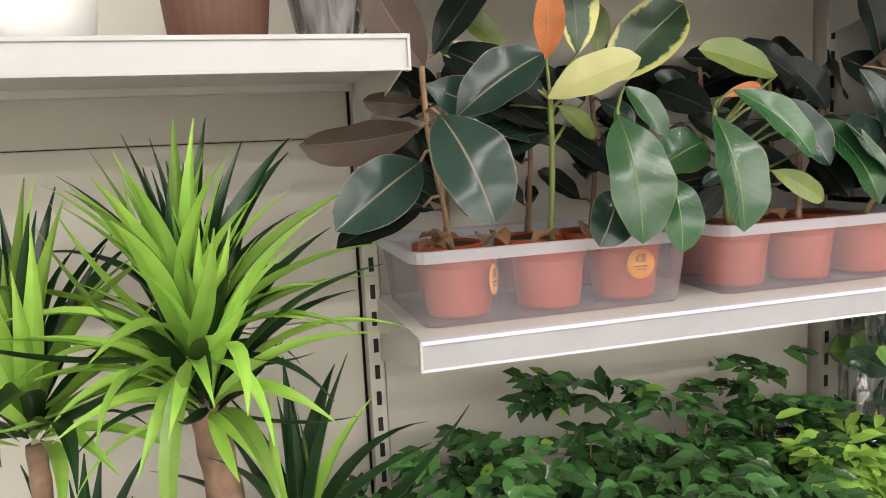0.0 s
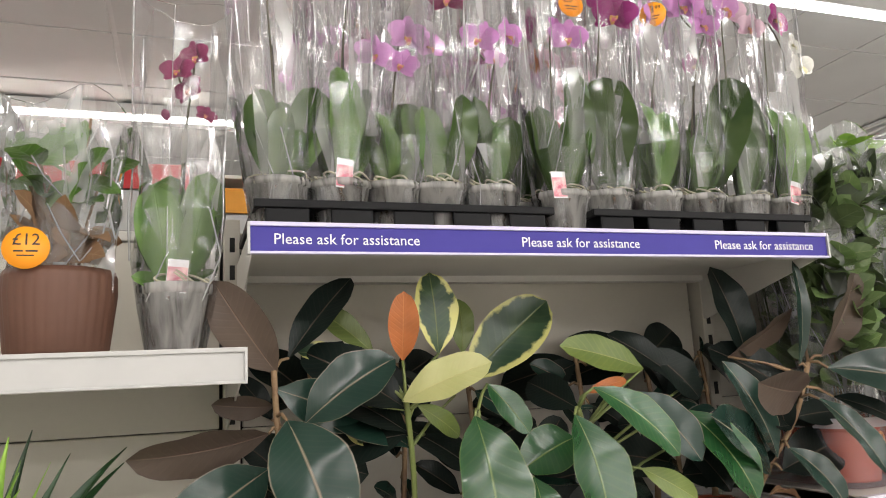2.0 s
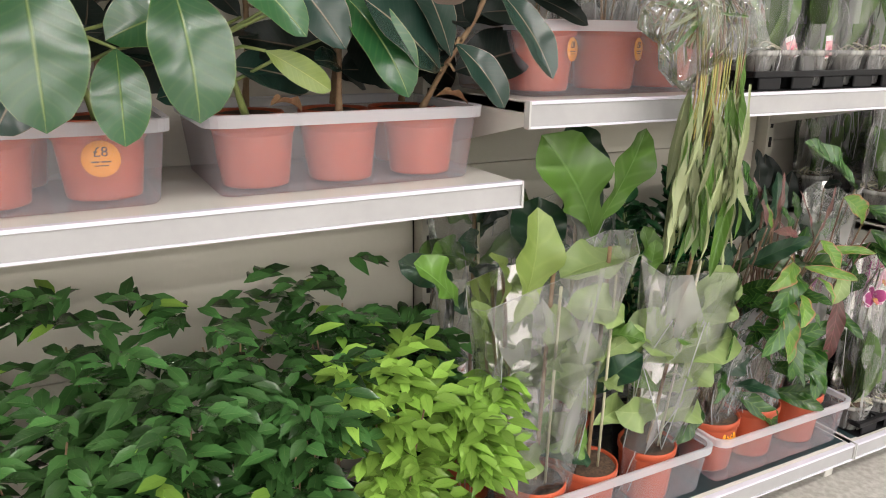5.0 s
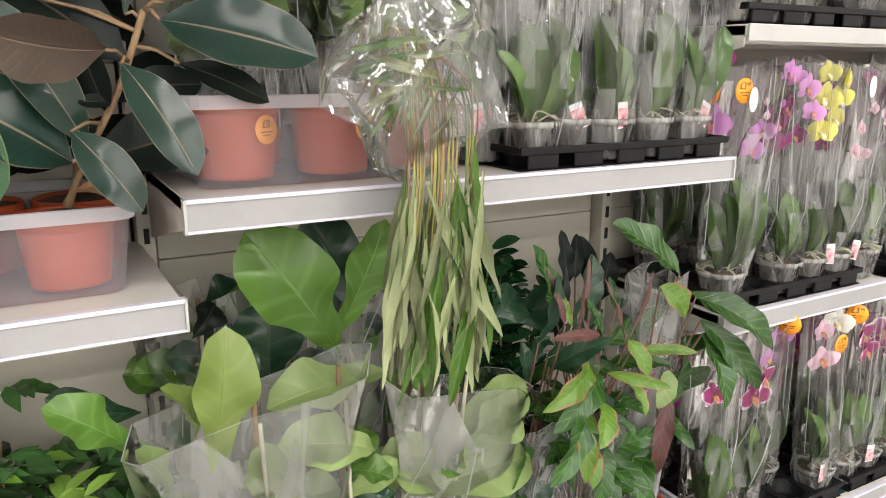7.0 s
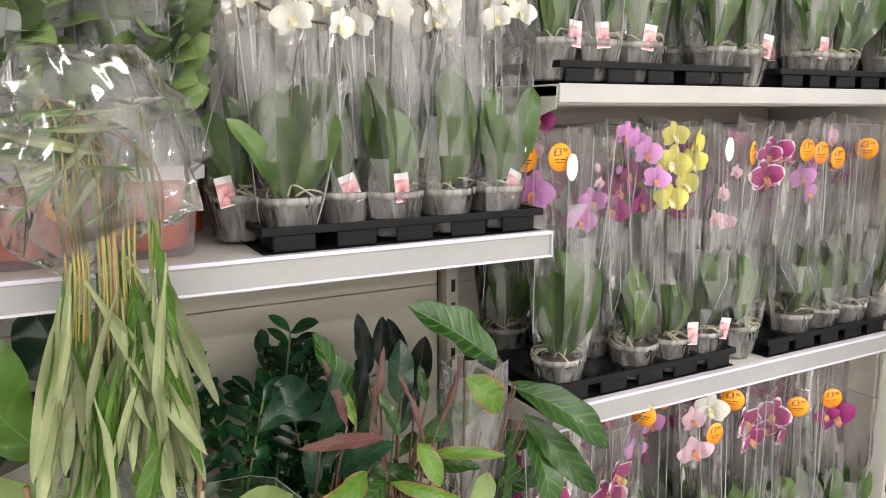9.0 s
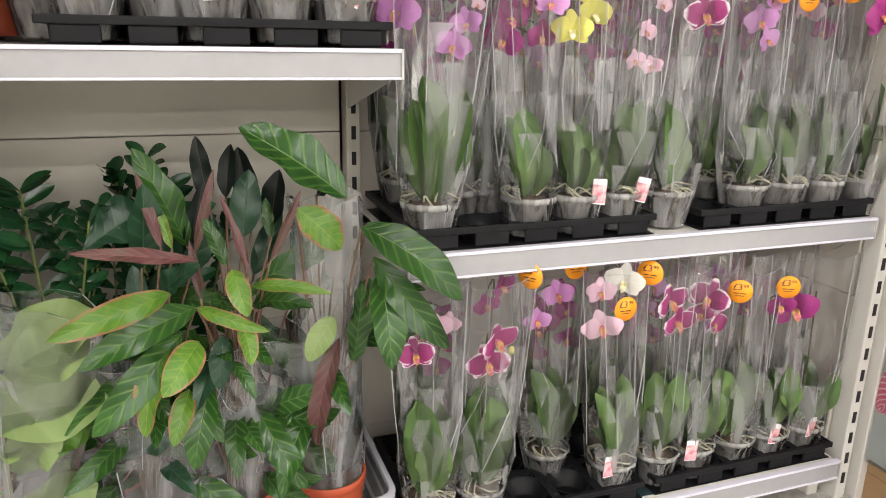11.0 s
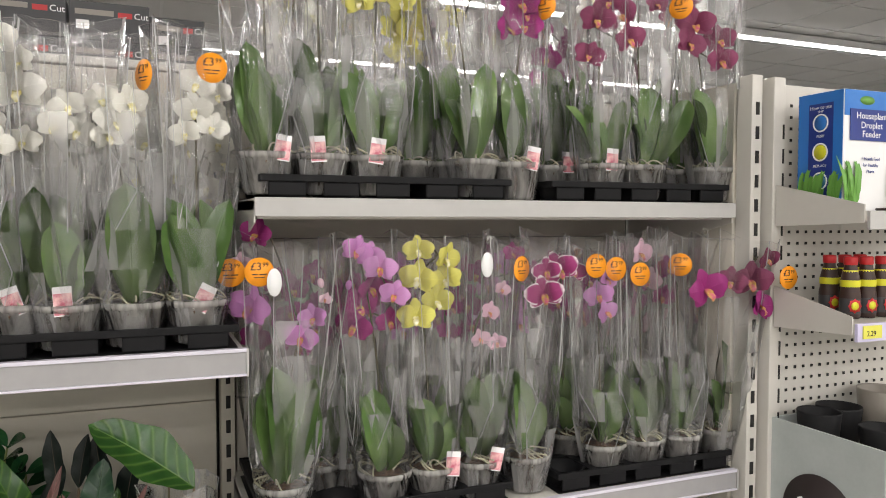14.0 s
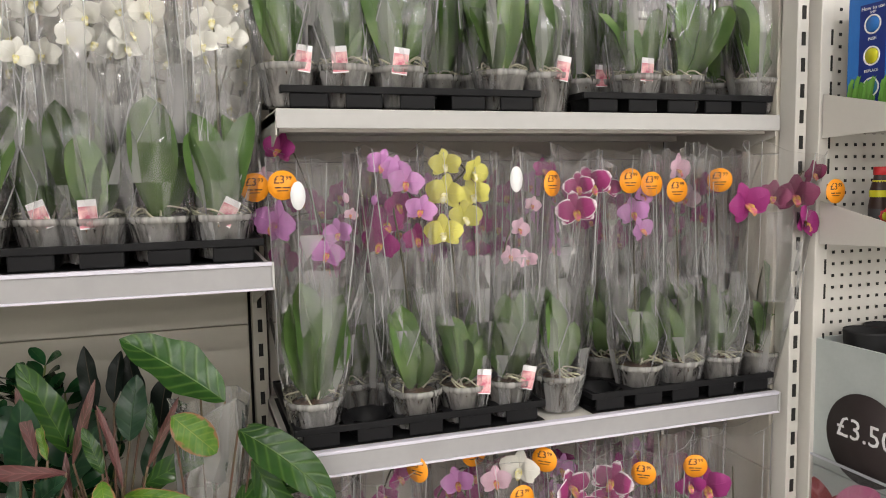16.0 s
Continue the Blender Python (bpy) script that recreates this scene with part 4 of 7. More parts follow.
rubber_plant(0.735, 0.995, Z2, "bushy rubber plant behind its neighbour", [(0.735, 0.995, 1.05), (0.74, 1.0, 1.15), (0.75, 1.03, 1.25)],
             [((0.75, 1.03, 1.25), (0.70, 1.08, 1.36), 0.45, "k"), ((0.74, 1.0, 1.18), (0.83, 1.0, 1.22), 0.45, "d"), ((0.745, 1.0, 1.2), (0.66, 1.06, 1.2), 0.45, "k"), ((0.74, 1.0, 1.12), (0.68, 0.94, 1.13), 0.45, "d")], None, 5)
rubber_plant(0.875, 0.995, Z2, "burgundy rubber plant with upright dark leaves", [(0.88, 0.995, 1.05), (0.91, 0.97, 1.12), (0.95, 0.94, 1.2), (0.986, 0.93, 1.295)], ROWS_E, None, 6, dark=9)
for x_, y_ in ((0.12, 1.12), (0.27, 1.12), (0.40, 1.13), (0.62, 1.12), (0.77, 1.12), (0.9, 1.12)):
    # back-row plants: most leaves carry their shade as colour
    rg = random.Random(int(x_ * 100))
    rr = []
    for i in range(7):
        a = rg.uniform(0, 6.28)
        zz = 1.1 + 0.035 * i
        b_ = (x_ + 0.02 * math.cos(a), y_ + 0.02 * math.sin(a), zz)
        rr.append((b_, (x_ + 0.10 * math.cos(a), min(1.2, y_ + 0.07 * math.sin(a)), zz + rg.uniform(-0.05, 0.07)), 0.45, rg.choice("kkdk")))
    rubber_plant(x_, y_, Z2, "small rubber plant at the back of the tub, leaves mostly shade-coloured", [(x_, y_, 1.05), (x_ + 0.01, y_, 1.2), (x_, y_, 1.33)], rr, None, int(x_ * 50))


# ---- orchids ----
def flower_mesh(key, size=0.038, seed=0):
    """A moth orchid flower facing -y: two broad petals, three sepals, a lip."""
    rng = random.Random(seed)
    vs, fs, uvs, mats = [], [], [], []

    def petal(angle, length, width, lift, slot):
        k0, rows = len(vs), 6
        ca, sa = math.cos(angle), math.sin(angle)
        for i in range(rows):
            s = i / (rows - 1)
            w = width / 2 * max(0.12, math.sin(math.pi * (0.10 + 0.88 * s ** 0.8)) ** 0.6) if i < rows - 1 else width * 0.12
            for v in (-1, -0.5, 0, 0.5, 1):
                x, z = length * s, w * v
                y = -lift * math.sin(s * 2.2) * length + 0.16 * w * v * v
                vs.append((x * ca - z * sa, y, x * sa + z * ca))
                uvs.append((s, 0.5 + v * 0.5))
        for i in range(rows - 1):
            for j in range(4):
                fs.append((k0 + i * 5 + j, k0 + i * 5 + j + 1, k0 + i * 5 + j + 6, k0 + i * 5 + j + 5))
                mats.append(slot)

    for a, l, w, f in ((90, 1.0, 0.72, 0.08), (212, 0.95, 0.66, 0.1), (328, 0.95, 0.66, 0.1), (12, 1.05, 1.15, 0.3), (168, 1.05, 1.15, 0.3)):
        petal(radians(a + rng.uniform(-5, 5)), l * size, w * size, f + 0.12, 0)
    petal(radians(270), size * 0.55, size * 0.34, 0.9, 1)
    petal(radians(240), size * 0.3, size * 0.22, 1.2, 1)
    petal(radians(300), size * 0.3, size * 0.22, 1.2, 1)
    me = mesh_of("flower", vs, fs, uvs, True)
    me.materials.append(M[key]), me.materials.append(M["lip_pale" if key in ("white_f", "yellow_f") else "lip"])
    for p, s in zip(me.polygons, mats):
        p.material_index = s
    return me


def pane_patches(rng, n, rows, count, low, high):
    """Indices of the triangles of some doubled, milky patches of film."""
    out = set()
    for q in range(count):
        i, k = rng.randrange(low, high), rng.randrange(n)
        for j in range(rng.choice((1, 2, 2, 3))):
            if i + j < rows - 1:
                base = 2 * ((i + j) * n + k)
                out.update((base, base + 1) if rng.random() < 0.6 else (base + rng.randrange(2),))
                if rng.random() < 0.5:
                    out.add(2 * ((i + j) * n + (k + 1) % n) + rng.randrange(2))
    return out


def tri_grid(n, rows):
    """Triangles of a tube of n by rows points."""
    fs = []
    for i in range(rows - 1):
        for k in range(n):
            a, b, c, d = i * n + k, i * n + (k + 1) % n, (i + 1) * n + (k + 1) % n, (i + 1) * n + k
            fs += [(a, b, c), (a, c, d)] if (i + k) % 2 else [(a, b, d), (b, c, d)]
    return fs


def sleeve_mesh(r0, r1, h, z0, seed, lean=0.0, fore=0.0, n=18, rows=9):
    """A clear film sleeve: round at the pot, crumpled round the leaves, then a flat bag with straight pleats and two side corners."""
    rng = random.Random(seed)
    ph = [rng.uniform(0, 6.28) for _ in range(4)]
    pleat = [rng.uniform(-0.09, 0.09) for _ in range(n)]
    turn = rng.uniform(-0.3, 0.3)
    ease = [rng.uniform(-0.3, 0.3) for _ in range(n)]
    vs = []
    for i in range(rows):
        s = i / (rows - 1)
        r = r0 + (0.056 - r0) * min(1, s / 0.2) + (r1 - 0.056) * max(0, (s - 0.2) / 0.8)
        flat = 1 - 0.42 * s
        crush = 0.10 * math.exp(-((s - 0.33) / 0.2) ** 2)
        for k in range(n):
            a = 2 * math.pi * (k + ease[k]) / n
            f = 1 + pleat[k] * min(1, 2 * s) + crush * rng.uniform(-1, 1) + 0.03 * s * math.sin(3 * a + ph[0])
            x, y = r * f * math.cos(a) * (1 + 0.12 * s), r * f * math.sin(a) * flat
            z = z0 + h * s
            if i == rows - 1:
                z += 0.010 * math.cos(2 * a) + 0.008 * math.sin(a + ph[1]) + rng.uniform(-0.004, 0.004)
            vs.append((x * math.cos(turn) - y * math.sin(turn) + lean * s, x * math.sin(turn) + y * math.cos(turn) + fore * s, z))
    fs = tri_grid(n, rows)
    runs = [[i * n for i in range(2, rows)], [i * n + n // 2 for i in range(2, rows)], [(rows - 1) * n + k % n for k in range(n + 1)]]
    for k in rng.sample(range(n // 2, n), 3):
        a, b = rng.choice(((rows // 2, rows), (3, rows), (4, rows - 1)))
        runs.append([i * n + k for i in range(a, b)])
    for q in range(4):
        i, k = rng.randrange(0, 4), rng.randrange(n)
        runs.append([i * n + k, (i + 1) * n + (k + 1) % n, (i + 2) * n + (k + rng.choice((0, 1, 2))) % n])
    return folded(mesh_of("sleeve", vs, fs, None, False), runs, 0.0009, (0, 0), pane_patches(rng, n, rows, 24, 0, 4))


POT = None
ROOTS = []
BARK = None
TAG = None


def orchid_stock():
    global POT, BARK, TAG
    r, h = 0.048, 0.072
    rng = random.Random(3)
    POT = lathe("clear_pot", [(0.0005, 0.0015), (r * 0.70, 0.0015), (r * 0.74, 0.006), (r * 0.95, h - 0.012), (r * 1.03, h - 0.011), (r * 1.05, h - 0.001), (r * 0.97, h), (r * 0.95, h - 0.004)], 26, lambda a, i: 1 + 0.012 * math.sin(11 * a + i))
    BARK = lathe("bark", [(0.0005, 0.006), (r * 0.66, 0.006), (r * 0.90, h - 0.016), (r * 0.7, h - 0.008), (0.0005, h - 0.004)], 18, lambda a, i: 1 + 0.04 * math.sin(5 * a + 2 * i))
    for s in range(4):
        vs, fs = [], []
        for k in range(9):
            a, q = rng.uniform(0, 6.28), rng.uniform(0.2, 0.9)
            p = [(0.3 * r * math.cos(a), 0.3 * r * math.sin(a), h - 0.002), (q * r * math.cos(a + 0.5), q * r * math.sin(a + 0.5), h + rng.uniform(0.004, 0.016)), (1.0 * r * math.cos(a + 0.9), 1.0 * r * math.sin(a + 0.9), h + rng.uniform(-0.004, 0.008)), (0.8 * r * math.cos(a + 1.5), 0.8 * r * math.sin(a + 1.5), h - 0.006)]
            me = tube("r", curved(p, 4), [0.0022, 0.002, 0.0016], 5)
            k0 = len(vs)
            vs += [v.co[:] for v in me.vertices]
            fs += [tuple(k0 + i for i in f.vertices) for f in me.polygons]
            bpy.data.meshes.remove(me)
        ROOTS.append(mesh_of("roots", vs, fs, None, True))
    TAG = boxes("tag", [(-0.013, -0.0004, 0, 0.013, 0.0004, 0.044)])


orchid_stock()
FLOWERS = {k: [flower_mesh(k, 0.036, i) for i in range(3)] for k in ("magenta", "lilac_f", "white_f", "yellow_f", "pink_f", "wine", "rimmed")}
COLOUR_WORDS = {"magenta": "magenta", "lilac_f": "lilac", "white_f": "white", "yellow_f": "yellow", "pink_f": "pale pink", "wine": "dark wine-red", "rimmed": "purple white-edged"}


def stand_orchid(key, x, y, z, seed, leaves=(), blooms=(), prices=(), tag=None, oval=None, top=0.45, mouth=0.07, pot_height=1.0, fore=0.0):
    """A potted moth orchid in a clear sleeve. leaves: tips (x, z, width); blooms: (x, z, size, colour); all from the pot's foot."""
    rng = random.Random(seed)
    t = thing("orchid", f"{COLOUR_WORDS[key]} moth orchid in a clear pot and film sleeve", "orchid", pose(x, y, z, 0, 0, 0), f"{COLOUR_WORDS[key]} orchids in sleeves")
    h = 0.072 * pot_height
    lift = Matrix.Diagonal((1, 1, pot_height, 1))
    part("pot", POT, "film_grey", t, "clear grey plastic pot", lift @ pose(0, 0, 0, 0, 0, rng.uniform(0, 360)))
    part("bark", BARK, "bark", t, "", lift)
    part("root_tangle", ROOTS[seed % 4], "root", t, "pale curling roots", Matrix.Translation((0, 0, h - 0.072)) @ pose(0, 0, 0, 0, 0, rng.uniform(0, 360)))["kind"] = "stuff"
    tips = [(dx, rng.uniform(-0.035, -0.012), dz, w) for dx, dz, w in leaves]
    for i in range(6):
        a = rng.uniform(-0.7, math.pi + 0.7)
        tips.append((0.046 * math.cos(a), 0.035 * math.sin(a), h + rng.uniform(0.05, 0.17), 0.36))
    for i, (dx, dy, dz, w) in enumerate(tips):
        base = Vector((0.25 * dx, 0.2 * dy, h - 0.004))
        tip = Vector((dx, dy, dz))
        d = (tip - base).normalized()
        me = leaf_mesh(round(w * 0.9, 2), rng.choice((0.3, 0.7, 1.0)), 0.45, 0.58, 0.85, 0.08, 12, 0.0, 0, i, 0.5)
        part("leaf", tinted(me, "orchid_leaf"), [], t, "", along(base, tip, (-d.x * 0.5, -0.9, 0.45), rng.uniform(-28, 28)))
    heads = sorted(blooms, key=lambda b: -b[1])
    if heads:
        fx, fz = heads[0][0], heads[0][1]
        way = [(0, 0.004, h - 0.006), (0.12 * fx, 0.008, h + 0.35 * (fz - h)), (0.45 * fx, 0.006 + 0.5 * fore, h + 0.72 * (fz - h))]
        way += [(b[0] * 0.85, fore, b[1] + 0.004) for b in heads if b[2] > 0.5][:4]
        path = curved(way, 4)
        part("flower_stem", tube("flower_stem", path, [0.0027, 0.0025, 0.0023, 0.002, 0.0017], 6), "flower_stem", t)
        part("stake", tube("stake", [(0.004, 0.008, h - 0.01), (0.30 * fx + 0.002, 0.012, h + 0.6 * (fz - h))], [0.0019], 5), "stake", t)
    else:
        part("flower_stem", tube("flower_stem", curved([(0, 0.004, h - 0.006), (0.006, 0.01, h + 0.12), (0.0, 0.012, top * 0.8)], 4), [0.0025, 0.002], 6), "flower_stem", t)
    for k, b in enumerate(heads):
        tone = b[3] if len(b) > 3 else key
        at = Vector((b[0], -0.02 + fore + rng.uniform(-0.012, 0.008), b[1]))
        if b[2] < 0.34:
            part("bud", BUD, [], t, "", Matrix.Translation(at) @ pose(0, 0, 0, rng.uniform(-30, 30), rng.uniform(-30, 30), 0)).data = tinted(BUD, tone)
        else:
            part("flower", FLOWERS[tone][k % 3], [], t, "", Matrix.Translation(at) @ pose(0, 0, 0, rng.uniform(-16, 14), rng.uniform(-24, 24), rng.uniform(-38, 30)) @ Matrix.Scale(b[2], 4))
    lean = 0.6 * sum(b[0] for b in heads) / len(heads) if heads else rng.uniform(-0.012, 0.012)
    wide = min(0.095, max([mouth] + [abs(b[0] - lean) + 0.012 for b in heads]))
    part("sleeve", sleeve_mesh(0.0395, wide, top - 0.004, 0.004, seed, lean, fore), ["film", "crease", "film_pane"], t, "clear film sleeve")
    if tag:
        g = part("care_label", TAG, "white", t, "small printed care label", pose(max(-0.034, min(0.034, tag[0])), -0.044, h - 0.016, rng.uniform(-8, 2), tag[1], rng.uniform(-12, 12)))
        part("photo", PHOTO, "pink_print", g)
    for dx, dz, yaw in prices:
        sticker(t, pose(dx, fore - wide * 0.62, dz, 90, 0, -yaw), "£3", 0.0235)
    if oval:
        part("blank_sticker", lathe("blank_sticker", [(0.012, 0), (0.012, 0.0006), (0.0001, 0.0006)], 20), "white", t, "oval white sticker", pose(oval[0], fore - wide * 0.62 - 0.004, oval[1], 90) @ Matrix.Diagonal((1, 1.9, 1, 1)))
    return t


BUD = lathe("bud", [(0.0003, 0.010), (0.005, 0.006), (0.006, 0), (0.0035, -0.006), (0.0003, -0.008)], 10)
PHOTO = boxes("photo", [(-0.0125, -0.001, 0.002, 0.0125, -0.0004, 0.034)])
# black trays on the shelves
tray(2.02, 2.475, 0.872, 1.2, 0.751, 5)
tray(2.57, 2.992, 0.872, 1.2, 0.751, 5)
tray(2.02, 2.475, 0.885, 1.2, 1.3085, 5)
tray(2.56, 2.985, 0.885, 1.2, 1.3085, 5)
tray(2.03, 2.50, 0.858, 1.19, 0.206, 5)
tray(2.525, 2.985, 0.858, 1.19, 0.206, 5)
tray(1.515, 1.985, 0.872, 1.19, 1.068, 5)
tray(0.012, 0.475, 0.88, 1.2, 1.5175, 5)
tray(0.545, 0.99, 0.88, 1.2, 1.5175, 5)
# orchid bay, middle shelf, front row
stand_orchid("pink_f", 2.062, 0.925, 0.755, 11, leaves=[(-0.02, 0.273, 0.36), (0.05, 0.249, 0.36), (0.035, 0.212, 0.4), (0.018, 0.127, 0.5)], blooms=[(0.048, 0.352, 0.7, "lilac_f"), (0.028, 0.319, 0.79, "lilac_f"), (0.07, 0.382, 0.35), (0.062, 0.409, 0.29)], prices=[(-0.045, 0.433, 0)], oval=(-0.022, 0.416), top=0.468, mouth=0.082)
stand_orchid("lilac_f", 2.243, 0.925, 0.755, 12, leaves=[(-0.028, 0.223, 0.4), (0.006, 0.16, 0.42), (-0.049, 0.205, 0.36)], blooms=[(-0.056, 0.464, 0.77), (-0.019, 0.435, 0.84), (0.008, 0.386, 0.75), (-0.033, 0.456, 0.71), (-0.071, 0.404, 0.32)], top=0.48)
stand_orchid("yellow_f", 2.332, 0.925, 0.755, 13, leaves=[(-0.024, 0.196, 0.42), (0.007, 0.152, 0.42)], blooms=[(-0.034, 0.463, 0.76), (-0.031, 0.414, 0.95), (-0.038, 0.345, 0.92), (0.0, 0.371, 0.86), (0.014, 0.45, 0.83), (0.02, 0.41, 0.83)], tag=(0.024, 5), top=0.483)
stand_orchid("pink_f", 2.424, 0.925, 0.755, 14, leaves=[(-0.024, 0.189, 0.4), (-0.012, 0.23, 0.36), (0.015, 0.144, 0.36)], blooms=[(0.036, 0.39, 0.45), (0.014, 0.347, 0.58), (-0.006, 0.299, 0.55), (0.031, 0.289, 0.52)], tag=(0.014, 12), oval=(-0.002, 0.436), top=0.474)
stand_orchid("rimmed", 2.527, 0.925, 0.752, 15, leaves=[(-0.042, 0.185, 0.3), (-0.03, 0.227, 0.3)], prices=[(-0.033, 0.43, -25)], top=0.479)
stand_orchid("lilac_f", 2.703, 0.925, 0.755, 16, leaves=[(-0.043, 0.186, 0.45), (0.001, 0.166, 0.45), (-0.024, 0.134, 0.5)], blooms=[(-0.014, 0.402, 0.75), (-0.023, 0.369, 0.82), (-0.013, 0.336, 0.71)], prices=[(-0.047, 0.429, 0), (-0.001, 0.422, 0)], top=0.478)
stand_orchid("pink_f", 2.798, 0.925, 0.755, 17, leaves=[(-0.036, 0.178, 0.4), (0.01, 0.203, 0.4), (-0.009, 0.136, 0.45)], prices=[(-0.039, 0.41, 0)], top=0.48)
stand_orchid("pink_f", 2.895, 0.925, 0.755, 18, leaves=[(-0.039, 0.171, 0.4), (0.009, 0.174, 0.4)], prices=[(-0.038, 0.427, 40)], top=0.484)
stand_orchid("wine", 2.996, 0.925, 0.755, 19, leaves=[(-0.009, 0.262, 0.3), (-0.036, 0.181, 0.4), (0.014, 0.19, 0.35)], blooms=[(-0.123, 0.381, 1.2, "magenta"), (-0.056, 0.394, 0.87), (-0.002, 0.396, 1.14), (0.041, 0.438, 0.75), (0.014, 0.344, 1.15, "magenta")], prices=[(0.057, 0.402, 0)], top=0.484, fore=-0.075)
# middle shelf, second row
stand_orchid("lilac_f", 2.144, 1.01, 0.757, 21, leaves=[(0.021, 0.232, 0.36), (-0.01, 0.254, 0.36)], blooms=[(-0.13, 0.368, 1.07), (-0.119, 0.49, 0.81, "magenta"), (-0.146, 0.439, 0.65, "pink_f")], prices=[(-0.167, 0.428, 0)], top=0.487, fore=-0.045)
stand_orchid("magenta", 2.198, 1.01, 0.757, 22, leaves=[(-0.023, 0.231, 0.36), (0.008, 0.208, 0.36)], blooms=[(0.001, 0.361, 1.0), (-0.008, 0.327, 0.93), (0.047, 0.383, 0.84), (0.057, 0.334, 0.77), (0.022, 0.395, 0.83)], top=0.482, fore=-0.045)
stand_orchid("magenta", 2.400, 1.01, 0.757, 23, leaves=[(-0.016, 0.196, 0.36)], blooms=[(-0.023, 0.35, 0.59), (-0.025, 0.308, 0.62), (-0.03, 0.432, 0.59)], top=0.484, fore=-0.045)
stand_orchid("rimmed", 2.677, 1.01, 0.757, 24, leaves=[(-0.049, 0.155, 0.45), (0.003, 0.174, 0.4)], blooms=[(-0.09, 0.421, 1.04), (-0.126, 0.375, 1.03), (-0.121, 0.419, 0.78), (-0.057, 0.417, 0.73)], top=0.484, fore=-0.085)
stand_orchid("magenta", 2.524, 1.01, 0.757, 25, leaves=[(0.003, 0.23, 0.36), (-0.021, 0.209, 0.36)], blooms=[(-0.018, 0.451, 0.61), (0.078, 0.352, 0.56)], top=0.483, fore=-0.045)
stand_orchid("pink_f", 2.832, 1.01, 0.757, 26, leaves=[(-0.016, 0.213, 0.36), (-0.044, 0.19, 0.36)], blooms=[(-0.038, 0.448, 0.87), (-0.004, 0.39, 0.8)], top=0.486, fore=-0.045)
stand_orchid("magenta", 2.956, 1.01, 0.757, 27, leaves=[(-0.026, 0.206, 0.36), (0.003, 0.191, 0.36)], blooms=[(-0.08, 0.412, 0.82), (-0.093, 0.355, 0.73)], top=0.485, fore=-0.045)
# base shelf, front row
stand_orchid("rimmed", 2.064, 0.912, 0.209, 31, leaves=[(-0.006, 0.218, 0.5), (0.013, 0.191, 0.5), (-0.056, 0.227, 0.4), (-0.034, 0.279, 0.36)], blooms=[(-0.037, 0.362, 0.88), (0.003, 0.4, 0.84, "pink_f"), (0.026, 0.41, 0.6, "pink_f")], top=0.478)
stand_orchid("rimmed", 2.165, 0.912, 0.209, 32, leaves=[(-0.013, 0.199, 0.5), (0.009, 0.253, 0.4), (-0.004, 0.149, 0.6)], blooms=[(0.009, 0.369, 1.13), (0.0, 0.324, 1.08), (0.045, 0.339, 0.28, "yellow_f")], prices=[(0.062, 0.487, 55)], top=0.479)
stand_orchid("lilac_f", 2.344, 0.99, 0.209, 33, leaves=[(-0.023, 0.177, 0.4), (0.032, 0.232, 0.35), (-0.054, 0.258, 0.36)], blooms=[(-0.011, 0.413, 0.85), (-0.054, 0.365, 0.74)], prices=[(0.017, 0.467, 0)], top=0.449)
stand_orchid("white_f", 2.452, 0.912, 0.209, 34, leaves=[(0.028, 0.212, 0.42), (-0.06, 0.227, 0.3), (0.001, 0.254, 0.3)], blooms=[(-0.022, 0.451, 1.0), (-0.061, 0.369, 1.05, "pink_f"), (-0.07, 0.434, 0.78, "pink_f")], prices=[(-0.028, 0.405, 0)], tag=(-0.045, 5), top=0.468)
stand_orchid("rimmed", 2.556, 0.912, 0.209, 35, leaves=[(-0.033, 0.255, 0.36), (-0.003, 0.199, 0.45), (0.014, 0.248, 0.36)], blooms=[(-0.023, 0.402, 1.12), (-0.002, 0.359, 1.06)], prices=[(-0.086, 0.47, 45)], top=0.465)
stand_orchid("rimmed", 2.644, 0.912, 0.209, 36, leaves=[(-0.047, 0.243, 0.36), (-0.001, 0.184, 0.36)], blooms=[(-0.02, 0.401, 1.12), (-0.002, 0.348, 0.98), (-0.03, 0.366, 0.77)], tag=(-0.045, 5), top=0.463)
stand_orchid("pink_f", 2.748, 0.912, 0.209, 37, leaves=[(-0.076, 0.244, 0.4), (-0.012, 0.248, 0.4)], prices=[(-0.067, 0.413, 35)], top=0.46)
stand_orchid("magenta", 2.840, 0.912, 0.209, 38, leaves=[(-0.072, 0.216, 0.4), (0.001, 0.232, 0.4), (-0.035, 0.155, 0.36)], blooms=[(0.0, 0.356, 1.3), (-0.043, 0.369, 0.82)], prices=[(-0.04, 0.41, 25)], tag=(-0.02, 15), top=0.464)
stand_orchid("pink_f", 2.937, 0.912, 0.209, 39, leaves=[(0.043, 0.196, 0.4), (-0.123, 0.209, 0.4), (0.008, 0.16, 0.36)], tag=(-0.016, 10), top=0.462)
# base shelf, behind
stand_orchid("magenta", 2.214, 1.0, 0.209, 41, leaves=[(-0.026, 0.252, 0.36), (0.014, 0.233, 0.36)], blooms=[(0.005, 0.436, 0.79), (-0.018, 0.399, 0.72)], top=0.469)
stand_orchid("lilac_f", 2.586, 1.0, 0.209, 42, leaves=[(-0.049, 0.243, 0.36), (0.0, 0.222, 0.36)], blooms=[(-0.024, 0.398, 0.87), (-0.049, 0.357, 0.79)], top=0.436)
